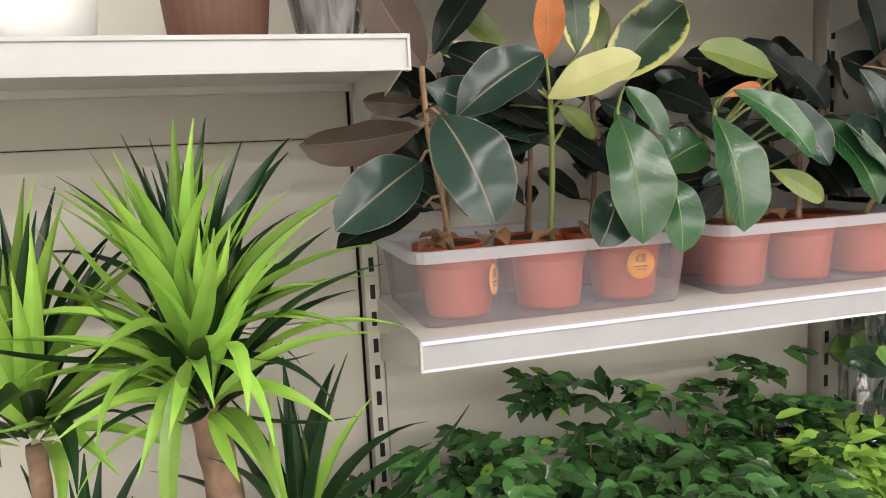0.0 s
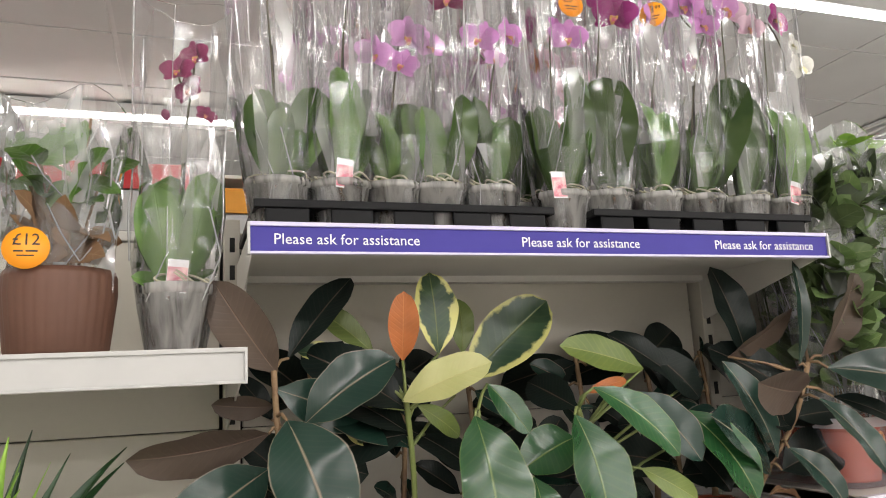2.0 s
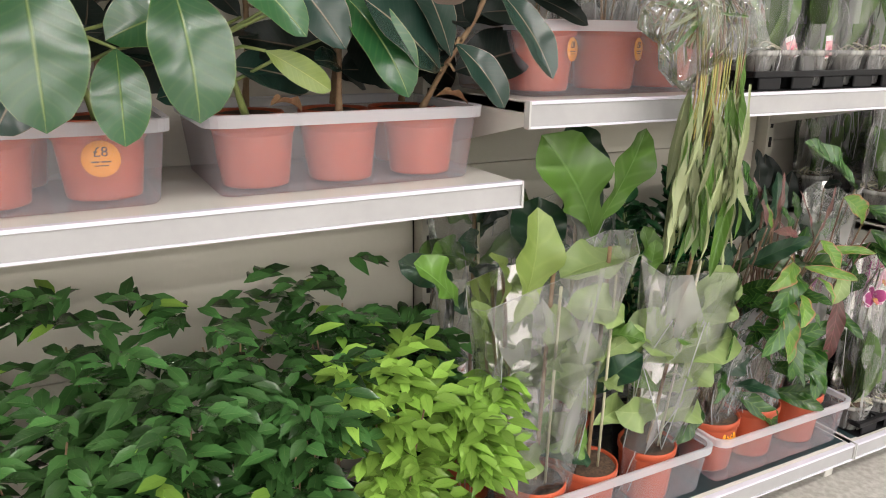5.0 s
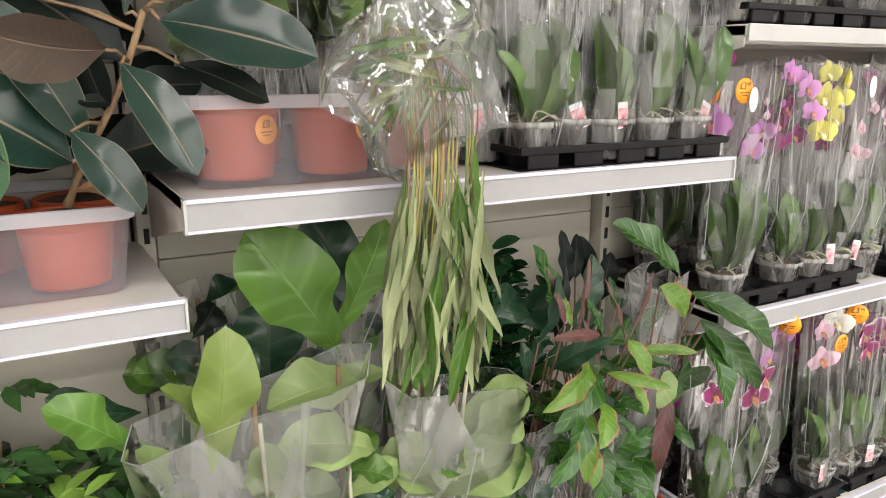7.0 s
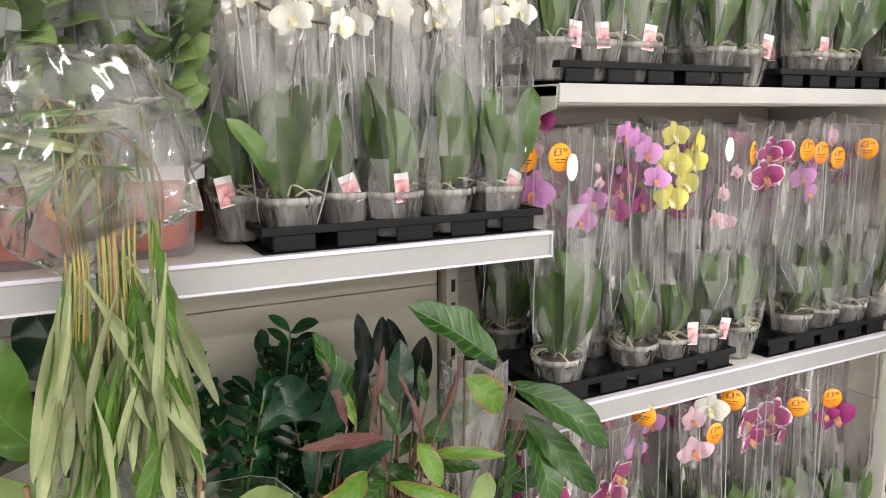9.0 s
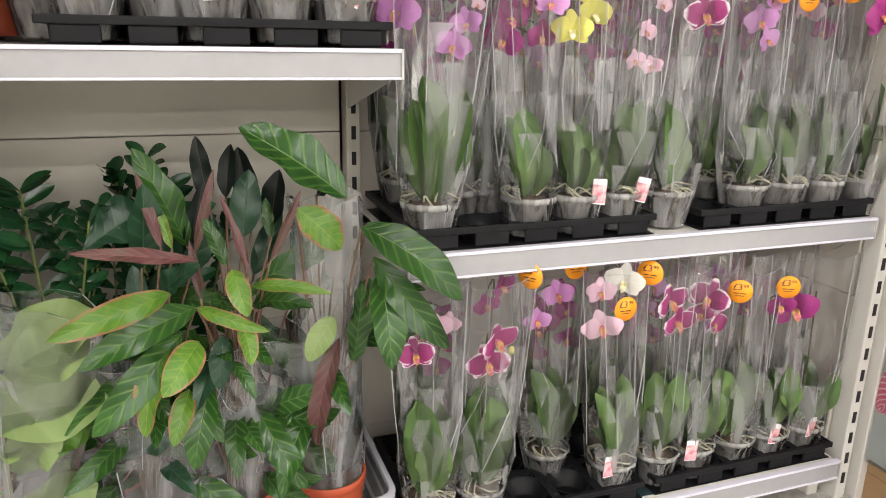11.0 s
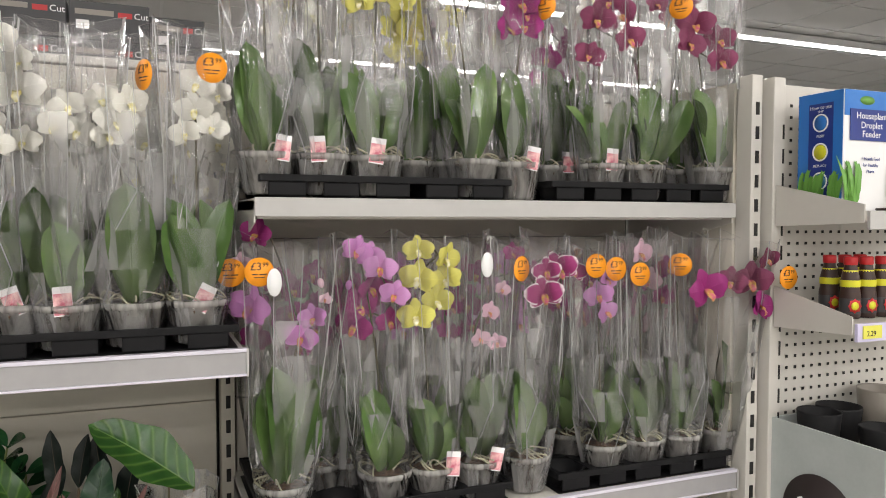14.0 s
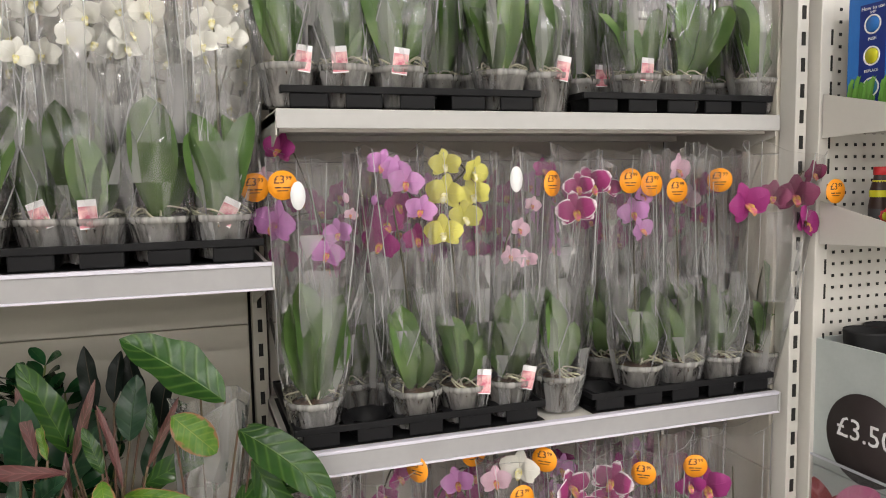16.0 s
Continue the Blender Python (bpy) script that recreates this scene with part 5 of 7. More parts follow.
stand_orchid("magenta", 2.737, 1.0, 0.209, 43, leaves=[(-0.059, 0.239, 0.36), (-0.006, 0.218, 0.36)], blooms=[(-0.036, 0.383, 0.91), (-0.061, 0.34, 0.83)], top=0.422)
stand_orchid("magenta", 2.875, 1.0, 0.209, 44, leaves=[(-0.07, 0.236, 0.36), (-0.013, 0.214, 0.36)], blooms=[(-0.047, 0.369, 0.95), (-0.072, 0.325, 0.87)], top=0.409)
# orchid bay, top shelf, front row
stand_orchid("white_f", 2.040, 0.94, 1.3125, 51, leaves=[(-0.037, 0.248, 0.3), (-0.05, 0.161, 0.3), (-0.013, 0.212, 0.3), (0.016, 0.165, 0.36)], blooms=[(-0.023, 0.367, 0.95), (-0.005, 0.423, 0.86), (-0.045, 0.361, 0.68), (0.005, 0.397, 0.68)], prices=[(0.03, 0.379, 60)], tag=(0.017, 8), top=0.512)
stand_orchid("white_f", 2.133, 0.94, 1.3125, 52, leaves=[(-0.044, 0.264, 0.28), (-0.029, 0.157, 0.36), (0.031, 0.151, 0.4)], blooms=[(-0.015, 0.393, 0.93), (-0.028, 0.365, 0.69), (-0.008, 0.427, 0.8)], tag=(-0.013, -4), top=0.536)
stand_orchid("yellow_f", 2.231, 0.94, 1.3125, 53, leaves=[(-0.067, 0.216, 0.35), (-0.037, 0.161, 0.36), (0.037, 0.185, 0.3)], blooms=[(0.005, 0.397, 0.99), (-0.014, 0.347, 0.87), (0.02, 0.361, 0.91), (-0.035, 0.331, 0.79), (0.042, 0.341, 0.7)], tag=(-0.013, 8), top=0.54)
stand_orchid("wine", 2.421, 0.94, 1.3125, 54, leaves=[(-0.066, 0.179, 0.4), (0.015, 0.248, 0.3), (-0.026, 0.171, 0.36)], blooms=[(-0.1, 0.417, 1.37), (-0.049, 0.397, 1.31), (-0.065, 0.423, 0.73)], prices=[(-0.145, 0.429, 0)], top=0.569)
stand_orchid("magenta", 2.508, 0.935, 1.309, 55, leaves=[(-0.033, 0.243, 0.28), (-0.004, 0.18, 0.36), (-0.039, 0.178, 0.36)], blooms=[(-0.008, 0.364, 1.08), (0.0, 0.324, 1.0), (-0.032, 0.321, 0.92), (0.023, 0.387, 0.87), (0.01, 0.35, 0.97)], prices=[(0.037, 0.36, 60)], tag=(0.009, 10), top=0.572)
stand_orchid("wine", 2.703, 0.94, 1.3125, 56, leaves=[(-0.096, 0.181, 0.35), (-0.032, 0.163, 0.36), (0.062, 0.19, 0.3)], blooms=[(-0.036, 0.349, 0.98), (0.024, 0.367, 1.05), (0.045, 0.321, 0.93), (-0.044, 0.28, 0.86), (-0.003, 0.387, 0.8)], tag=(-0.004, 4), top=0.587)
stand_orchid("wine", 2.803, 0.94, 1.3125, 57, leaves=[(0.09, 0.208, 0.35), (-0.052, 0.177, 0.36), (0.003, 0.145, 0.36)], blooms=[(0.062, 0.438, 1.03), (-0.019, 0.484, 0.84), (0.019, 0.399, 0.71)], prices=[(-0.028, 0.442, 0)], top=0.601)
stand_orchid("wine", 2.982, 0.94, 1.3125, 58, leaves=[(-0.067, 0.214, 0.35), (0.07, 0.228, 0.3)], blooms=[(-0.085, 0.357, 1.1), (-0.027, 0.331, 0.95), (-0.024, 0.29, 0.94), (-0.104, 0.319, 1.0)], prices=[(-0.149, 0.379, 55)], top=0.615, mouth=0.06, fore=-0.03)
# top shelf, second row
stand_orchid("white_f", 2.105, 1.03, 1.3125, 61, leaves=[(-0.035, 0.22, 0.36), (0.022, 0.202, 0.36), (0.001, 0.242, 0.3)], blooms=[(-0.026, 0.44, 0.81), (-0.048, 0.401, 0.64)], top=0.536)
stand_orchid("yellow_f", 2.213, 1.03, 1.3125, 62, leaves=[(-0.038, 0.226, 0.36), (0.022, 0.208, 0.36), (0.0, 0.25, 0.3)], blooms=[(0.114, 0.319, 1.13), (0.088, 0.278, 0.89)], top=0.55)
stand_orchid("yellow_f", 2.333, 1.03, 1.3125, 63, leaves=[(-0.041, 0.234, 0.36), (0.023, 0.216, 0.36), (-0.001, 0.258, 0.3)], blooms=[(-0.03, 0.351, 1.13), (-0.055, 0.31, 0.89)], top=0.567)
stand_orchid("yellow_f", 2.399, 1.03, 1.3125, 64, leaves=[(-0.043, 0.238, 0.36), (0.023, 0.218, 0.36), (-0.001, 0.262, 0.3)], blooms=[(0.092, 0.456, 1.04), (0.064, 0.413, 0.82)], top=0.577)
stand_orchid("magenta", 2.630, 1.03, 1.3125, 65, leaves=[(-0.05, 0.252, 0.36), (0.024, 0.232, 0.36), (-0.003, 0.278, 0.3)], blooms=[(-0.016, 0.29, 0.81), (-0.046, 0.246, 0.64)], top=0.611)
stand_orchid("white_f", 2.685, 1.03, 1.3125, 66, leaves=[(-0.051, 0.254, 0.36), (0.024, 0.236, 0.36), (-0.003, 0.282, 0.3)], blooms=[(0.026, 0.423, 0.97), (-0.005, 0.379, 0.77)], tag=(-0.028, 0), top=0.619)
stand_orchid("wine", 2.965, 1.03, 1.3125, 67, leaves=[(-0.059, 0.272, 0.36), (0.026, 0.252, 0.36), (-0.004, 0.3, 0.3)], blooms=[(-0.001, 0.456, 0.92), (-0.037, 0.407, 0.72)], top=0.659)
# white orchids on the next shelf
stand_orchid("white_f", 1.668, 0.96, 1.0725, 71, leaves=[(-0.033, 0.188, 0.4), (-0.009, 0.153, 0.4)], blooms=[(-0.018, 0.466, 0.94), (0.007, 0.391, 1.1), (-0.027, 0.341, 0.83), (0.013, 0.315, 0.73), (0.013, 0.432, 0.73)], tag=(0.003, -20), top=0.474)
stand_orchid("white_f", 1.738, 0.93, 1.0725, 72, leaves=[(-0.043, 0.248, 0.3), (-0.015, 0.196, 0.5), (0.032, 0.171, 0.42), (0.025, 0.109, 0.5)], blooms=[(0.018, 0.333, 0.8), (0.006, 0.369, 0.74), (-0.009, 0.335, 0.74)], tag=(-0.003, -3), top=0.474, mouth=0.078)
stand_orchid("white_f", 1.830, 0.93, 1.0725, 73, leaves=[(-0.008, 0.256, 0.42), (-0.032, 0.188, 0.36), (-0.04, 0.169, 0.36)], blooms=[(-0.022, 0.347, 0.9), (-0.004, 0.377, 0.8), (-0.034, 0.327, 0.74), (-0.042, 0.381, 0.71)], prices=[(0.019, 0.419, 60)], top=0.482)
stand_orchid("white_f", 1.926, 0.93, 1.0725, 74, leaves=[(-0.04, 0.208, 0.45), (0.048, 0.232, 0.3), (0.037, 0.167, 0.3)], blooms=[(0.002, 0.413, 0.78), (-0.003, 0.373, 0.81), (0.024, 0.345, 0.71), (-0.017, 0.335, 0.71), (0.034, 0.399, 0.68)], prices=[(0.022, 0.436, 0)], tag=(-0.003, 28), top=0.488, mouth=0.078)
stand_orchid("white_f", 1.573, 0.93, 1.0725, 75, leaves=[(-0.093, 0.182, 0.3), (-0.023, 0.224, 0.42), (0.066, 0.19, 0.35), (0.025, 0.165, 0.36)], blooms=[(0.006, 0.317, 0.83), (0.045, 0.351, 0.75), (0.075, 0.311, 0.7), (-0.059, 0.345, 0.72)], prices=[(-0.009, 0.361, 0)], top=0.48, mouth=0.08)
stand_orchid("white_f", 1.516, 1.0, 1.0725, 76, leaves=[(-0.02, 0.216, 0.3), (0.017, 0.163, 0.36)], blooms=[(-0.008, 0.351, 0.76), (0.021, 0.387, 0.68)], tag=(-0.024, -10), top=0.488)
stand_orchid("white_f", 1.731, 1.03, 1.0725, 77, leaves=[(0.009, 0.256, 0.28), (-0.036, 0.177, 0.36)], blooms=[(-0.004, 0.387, 0.84), (0.031, 0.351, 0.85), (0.053, 0.399, 0.76)], top=0.518)
stand_orchid("white_f", 1.901, 1.04, 1.0725, 78, leaves=[(-0.057, 0.216, 0.3), (0.062, 0.185, 0.36)], blooms=[(0.053, 0.383, 0.93), (0.105, 0.417, 0.84), (0.069, 0.333, 0.75)], top=0.538)
# orchids over the lettered strip, front row
stand_orchid("wine", 0.051, 0.935, 1.5215, 81, leaves=[(-0.038, 0.144, 0.4), (0.007, 0.182, 0.4), (0.058, 0.22, 0.45), (0.032, 0.147, 0.36)], blooms=[(-0.033, 0.411, 0.95), (-0.024, 0.444, 0.8)], top=0.542)
stand_orchid("lilac_f", 0.145, 0.935, 1.5215, 82, leaves=[(-0.005, 0.254, 0.35), (-0.028, 0.204, 0.4), (0.024, 0.161, 0.36)], blooms=[(-0.025, 0.44, 1.0), (0.034, 0.46, 0.98), (0.043, 0.412, 0.9)], tag=(-0.004, 4), top=0.58)
stand_orchid("lilac_f", 0.224, 0.935, 1.5215, 83, leaves=[(-0.028, 0.181, 0.4), (-0.011, 0.163, 0.36), (0.024, 0.11, 0.36)], blooms=[(-0.025, 0.281, 0.86), (0.032, 0.319, 0.94), (0.065, 0.304, 0.82), (0.02, 0.266, 0.77)], prices=[(0.025, 0.402, 45)], top=0.55)
stand_orchid("wine", 0.298, 0.935, 1.5215, 84, leaves=[(-0.028, 0.196, 0.4), (0.04, 0.22, 0.35), (-0.057, 0.174, 0.3)], blooms=[(0.025, 0.45, 0.94), (0.03, 0.392, 0.98), (0.046, 0.418, 0.76)], top=0.563)
stand_orchid("lilac_f", 0.389, 0.935, 1.5215, 85, leaves=[(-0.031, 0.22, 0.3), (0.037, 0.196, 0.45), (0.005, 0.173, 0.36)], blooms=[(-0.011, 0.323, 0.91), (0.041, 0.339, 0.86), (0.013, 0.289, 0.55)], top=0.534)
stand_orchid("lilac_f", 0.517, 0.935, 1.518, 86, leaves=[(-0.038, 0.222, 0.35), (0.027, 0.289, 0.3)], blooms=[(0.022, 0.344, 0.95), (0.007, 0.362, 0.68)], prices=[(0.026, 0.4, 0)], tag=(-0.023, -3), top=0.558)
stand_orchid("magenta", 0.601, 0.935, 1.5215, 87, leaves=[(0.009, 0.282, 0.48), (-0.051, 0.182, 0.36), (0.038, 0.186, 0.36)], blooms=[(0.049, 0.478, 1.33), (0.01, 0.442, 1.15), (0.088, 0.464, 1.15), (0.039, 0.394, 1.11)], top=0.617)
stand_orchid("lilac_f", 0.704, 0.935, 1.5215, 88, leaves=[(-0.024, 0.242, 0.35), (0.02, 0.224, 0.4), (-0.008, 0.19, 0.36)], blooms=[(0.08, 0.43, 1.07), (0.008, 0.399, 0.88)], prices=[(0.003, 0.397, 40)], top=0.611)
stand_orchid("lilac_f", 0.792, 0.935, 1.5215, 89, leaves=[(0.099, 0.307, 0.35), (-0.014, 0.183, 0.4), (0.037, 0.198, 0.36)], blooms=[(0.013, 0.43, 1.08), (0.089, 0.442, 0.99), (0.037, 0.4, 0.92)], prices=[(0.056, 0.476, 0)], top=0.625)
stand_orchid("pink_f", 0.891, 0.935, 1.5215, 90, leaves=[(0.014, 0.274, 0.3), (0.033, 0.235, 0.36), (-0.014, 0.222, 0.36)], blooms=[(0.01, 0.444, 0.88), (0.051, 0.411, 0.81)], top=0.615)
stand_orchid("white_f", 0.984, 0.935, 1.5215, 91, leaves=[(-0.031, 0.254, 0.35), (0.006, 0.24, 0.35), (0.031, 0.161, 0.36)], blooms=[(0.06, 0.335, 0.82), (0.056, 0.385, 0.71), (0.018, 0.432, 1.04, "magenta")], tag=(-0.013, 10), top=0.617)
# over the lettered strip, behind
stand_orchid("white_f", 0.106, 1.04, 1.5215, 92, leaves=[(-0.025, 0.202, 0.36), (0.017, 0.224, 0.36)], blooms=[(0.0, 0.512, 0.99), (0.022, 0.554, 0.81)], top=0.575)
stand_orchid("pink_f", 0.201, 1.04, 1.5215, 93, leaves=[(-0.026, 0.206, 0.36), (0.019, 0.229, 0.36)], blooms=[(-0.019, 0.315, 0.73), (0.004, 0.354, 0.6)], top=0.591)
stand_orchid("lilac_f", 0.290, 1.04, 1.5215, 94, leaves=[(-0.026, 0.212, 0.36), (0.021, 0.235, 0.36)], blooms=[(0.009, 0.325, 0.78), (0.034, 0.365, 0.64)], top=0.607)
stand_orchid("magenta", 0.383, 1.04, 1.5215, 95, leaves=[(-0.026, 0.218, 0.36), (0.023, 0.241, 0.36)], blooms=[(0.029, 0.341, 0.7), (0.057, 0.382, 0.57)], top=0.621)
stand_orchid("pink_f", 0.492, 1.04, 1.5215, 96, leaves=[(-0.027, 0.224, 0.36), (0.026, 0.248, 0.36)], blooms=[(0.058, 0.353, 0.84), (0.088, 0.395, 0.69)], top=0.64)
stand_orchid("lilac_f", 0.715, 1.04, 1.5215, 97, leaves=[(-0.027, 0.236, 0.36), (0.032, 0.262, 0.36)], blooms=[(0.021, 0.429, 0.91), (0.056, 0.476, 0.74)], top=0.679)
stand_orchid("magenta", 0.843, 1.04, 1.5215, 98, leaves=[(-0.028, 0.243, 0.36), (0.036, 0.27, 0.36)], blooms=[(0.045, 0.375, 0.82), (0.082, 0.422, 0.67)], top=0.7)
# third row, at the backs of the trays
for i_, (x_, z_, k_, h_) in enumerate([(2.08, 0.757, "magenta", 0.40), (2.30, 0.757, "lilac_f", 0.42), (2.46, 0.757, "magenta", 0.40), (2.68, 0.757, "rimmed", 0.42), (2.88, 0.757, "magenta", 0.41), (2.19, 0.757, "magenta", 0.41), (2.57, 0.757, "lilac_f", 0.42), (2.78, 0.757, "magenta", 0.40), (2.95, 0.757, "wine", 0.40), (2.40, 0.209, "magenta", 0.36), (2.84, 0.209, "lilac_f", 0.36), (1.60, 1.0725, "white_f", 0.36), (1.72, 1.0725, "white_f", 0.37), (1.84, 1.0725, "white_f", 0.36), (1.94, 1.0725, "white_f", 0.37), (2.12, 1.3125, "white_f", 0.40), (2.40, 1.3125, "yellow_f", 0.42), (2.70, 1.3125, "magenta", 0.38), (2.12, 0.209, "magenta", 0.36), (2.62, 0.209, "magenta", 0.36), (0.14, 1.5215, "lilac_f", 0.40), (0.44, 1.5215, "lilac_f", 0.38), (0.66, 1.5215, "pink_f", 0.40)]):
    stand_orchid(k_, x_, 1.13, z_, 140 + i_, blooms=[(0.045 * math.sin(2.3 * j + i_), h_ - 0.022 * j, 0.85) for j in range(7)], top=h_ + 0.05)


# ---- dry leaves fallen into the tub ----
for x_, y_, z_, a_ in ((0.045, 0.945, 1.056, 20), (0.075, 0.935, 1.06, 140), (0.13, 0.94, 1.058, 250), (0.30, 0.95, 1.055, 60), (0.66, 0.945, 1.057, 200), (0.035, 0.97, 1.05, 300), (0.16, 0.93, 1.055, 95), (0.20, 0.935, 1.05, 10), (0.93, 0.93, 1.06, 160)):
    t_ = thing("fallen_leaf", "curled dry brown leaf lying among the pots", "leaf", pose(x_, y_, z_, 0, -12, a_), "fallen leaves")
    part("blade", tinted(leaf_mesh(0.55, 1.3, 0.6, 0.5, 1.0, 0.2, 11, 0.03, 0, 2), "dry"), [], t_, "", Matrix.Scale(0.055, 4))


# ---- green plants ----
def many_leaves(name, rows, uvd=True):
    """One mesh of many small leaves: (base, way, length, width, face)."""
    vs, fs, uvs = [], [], []
    prof = ((0, 0.05, 0), (0.3, 0.85, 0.05), (0.62, 0.9, 0.03), (1, 0.03, -0.10))
    for b, d, L, w, f in rows:
        x = Vector(d).normalized()
        z = Vector(f) - x * x.dot(Vector(f))
        z = z.normalized() if z.length > 1e-4 else x.orthogonal().normalized()
        y = z.cross(x)
        k0 = len(vs)
        for s, q, dz in prof:
            for v in (-1, 0, 1):
                vs.append(Vector(b) + x * (s * L) + y * (v * q * w / 2) + z * (dz * L + 0.16 * abs(v) * q * w))
                uvs.append((s, 0.5 + 0.5 * v))
        for i in range(3):
            for j in range(2):
                fs.append((k0 + i * 3 + j, k0 + i * 3 + j + 3, k0 + i * 3 + j + 4, k0 + i * 3 + j + 1))
    return mesh_of(name, vs, fs, uvs, True)


def ficus(x, y, height, spread, seed, key, label, count=230, leaf=0.05):
    """A weeping fig: thin stems, drooping twigs, a crown of small pointed leaves."""
    rng = random.Random(seed)
    t = grow_pot("weeping_fig", x, y, 0.2065, 0.06, 0.11, label, "black")
    t["group"] = "weeping figs"
    top = height - 0.2065
    rows, new_rows = [], []
    for s in range(5):
        a = rng.uniform(0, 6.28)
        e = Vector((spread * 0.55 * math.cos(a), spread * 0.45 * math.sin(a), top * rng.uniform(0.8, 1.0)))
        path = curved([(0.01 * math.cos(a), 0.01 * math.sin(a), 0.1), (e.x * 0.3, e.y * 0.3, top * 0.5), e], 7)
        part("stem", tube("stem", path[:-3], [0.0035, 0.0025, 0.0015], 6), "woody", t)
        for k in range(count // 5 // 6):
            p = path[int(rng.uniform(0.4, 1.0) * (len(path) - 1))]
            b = rng.uniform(0, 6.28)
            out = Vector((math.cos(b), math.sin(b) * 0.9 - 0.25, rng.uniform(-0.1, 0.7)))
            tw = rng.uniform(0.4, 1.0) * spread * 0.75
            for j in range(6):
                q = (j + 1) / 6
                pos = p + out * (tw * q) + Vector((0, 0, -0.25 * tw * q * q))
                side = 1 if j % 2 else -1
                d = out + Vector((-out.y, out.x, 0)) * (0.8 * side) + Vector((0, 0, rng.uniform(-0.7, 0.1)))
                row = (pos, d, leaf * rng.uniform(0.7, 1.15), leaf * 0.42 * rng.uniform(0.8, 1.1), (rng.uniform(-0.4, 0.4), -0.5, 1))
                (new_rows if rng.random() < 0.09 and j > 3 else rows).append(row)
    crown = part("crown", many_leaves("crown", rows), key, t, "small pointed glossy leaves")
    if new_rows:
        part("young_leaves", many_leaves("young_leaves", new_rows), "ficus_new", t, "bright young leaves")
    return t


for i_, (x_, y_, h_, s_, k_) in enumerate([(0.08, 0.90, 0.74, 0.13, "ficus"), (0.25, 0.89, 0.75, 0.13, "ficus"), (0.45, 0.90, 0.77, 0.14, "ficus"), (0.61, 0.91, 0.69, 0.12, "ficus"), (0.14, 1.05, 0.80, 0.13, "ficus"), (0.36, 1.06, 0.84, 0.13, "ficus"), (0.56, 1.06, 0.83, 0.13, "ficus"), (0.73, 1.06, 0.82, 0.10, "ficus"),
                                            (0.79, 0.89, 0.71, 0.13, "ficus_new"), (0.92, 0.90, 0.64, 0.10, "ficus_new"), (0.90, 1.04, 0.70, 0.11, "ficus"), (-0.06, 1.0, 0.70, 0.1, "ficus")]):
    ficus(x_, y_, h_, s_, 200 + i_, k_, "weeping fig with glossy dark leaves on the base shelf" if k_ == "ficus" else "fresh light-green weeping fig on the base shelf", 400 if k_ == "ficus" else 420, 0.053 if k_ == "ficus" else 0.052)


def yucca(x, y, seed, top, lean, label, heads, trunk_r=0.026):
    """A yucca: ringed trunk, rosettes of long pointed leaves."""
    rng = random.Random(seed)
    t = grow_pot("yucca", x, y, 0.2065, 0.085, 0.15, label, "black")
    t["group"] = "yuccas"
    h = top - 0.2065
    path = curved([(0, 0, 0.12), (lean * 0.4, -0.01, h * 0.55), (lean, -0.02, h)], 12)
    vs = [trunk_r * (1.08 if i % 2 else 0.97) * (1 - 0.12 * i / len(path)) for i in range(len(path))]
    part("trunk", tube("trunk", path, vs, 12), "trunk", t, "brown ringed trunk")
    shapes = [leaf_mesh(w, b, 0.5, 0.36, 1.6, 0.0, 11, 0.0, 0, 0) for w, b in ((0.105, 0.3), (0.12, 0.8), (0.125, 1.4), (0.105, -0.5))]
    for hx, hy, hz, n, size in heads:
        low = hz < 0.5
        for i in range(n):
            q = i / n
            a = i * 2.39996 + rng.uniform(-0.3, 0.3)
            lift = 1.5 - 1.9 * q ** 1.5 + rng.uniform(-0.15, 0.15)
            L = size * rng.uniform(0.75, 1.1) * (0.8 + 0.35 * math.sin(3.1 * q))
            a += rng.uniform(-0.35, 0.35)
            lift += rng.uniform(-0.2, 0.2)
            d = Vector((math.cos(a) * math.cos(lift), math.sin(a) * math.cos(lift) * 0.9, math.sin(lift)))
            b = Vector((hx + 0.012 * math.cos(a), hy + 0.012 * math.sin(a), hz - 0.0 - 0.07 * q))
            tip = b + d * L
            if tip.y + y > 1.22:
                tip.y = 1.22 - y
            # leaves behind always take the dark copy, shade put into the colour
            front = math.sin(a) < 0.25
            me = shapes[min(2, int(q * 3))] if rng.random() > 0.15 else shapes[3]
            part("leaf", tinted(me, "yucca" if front and rng.random() < (0.25 if low else 0.85) else "yucca_dark"), [], t, "", along(b, tip, (-d.x, -d.y, 0.9), rng.uniform(-25, 25)))
    return t


YU = yucca(-0.235, 0.93, 5, 0.93, -0.055, "tall yucca with bright green leaves on a ringed trunk", [(-0.06, -0.06, 0.80, 84, 0.24), (-0.045, -0.07, 0.74, 60, 0.23), (0.06, 0.03, 0.42, 24, 0.30)])
yucca(-0.50, 0.95, 9, 0.85, 0.0, "yucca with darker strap leaves beside its neighbour", [(0.0, -0.04, 0.72, 60, 0.27), (0.03, 0.02, 0.35, 20, 0.3)], 0.014)
part("bent_leaf", tinted(leaf_mesh(0.11, 1.5, 0.3, 0.4, 1.2, 0, 11, 0.0), "yucca"), [], YU, "bright leaf hanging down", along((-0.055, -0.13, 0.77), (-0.085, -0.19, 0.56), (-0.3, -1, 0.3)))

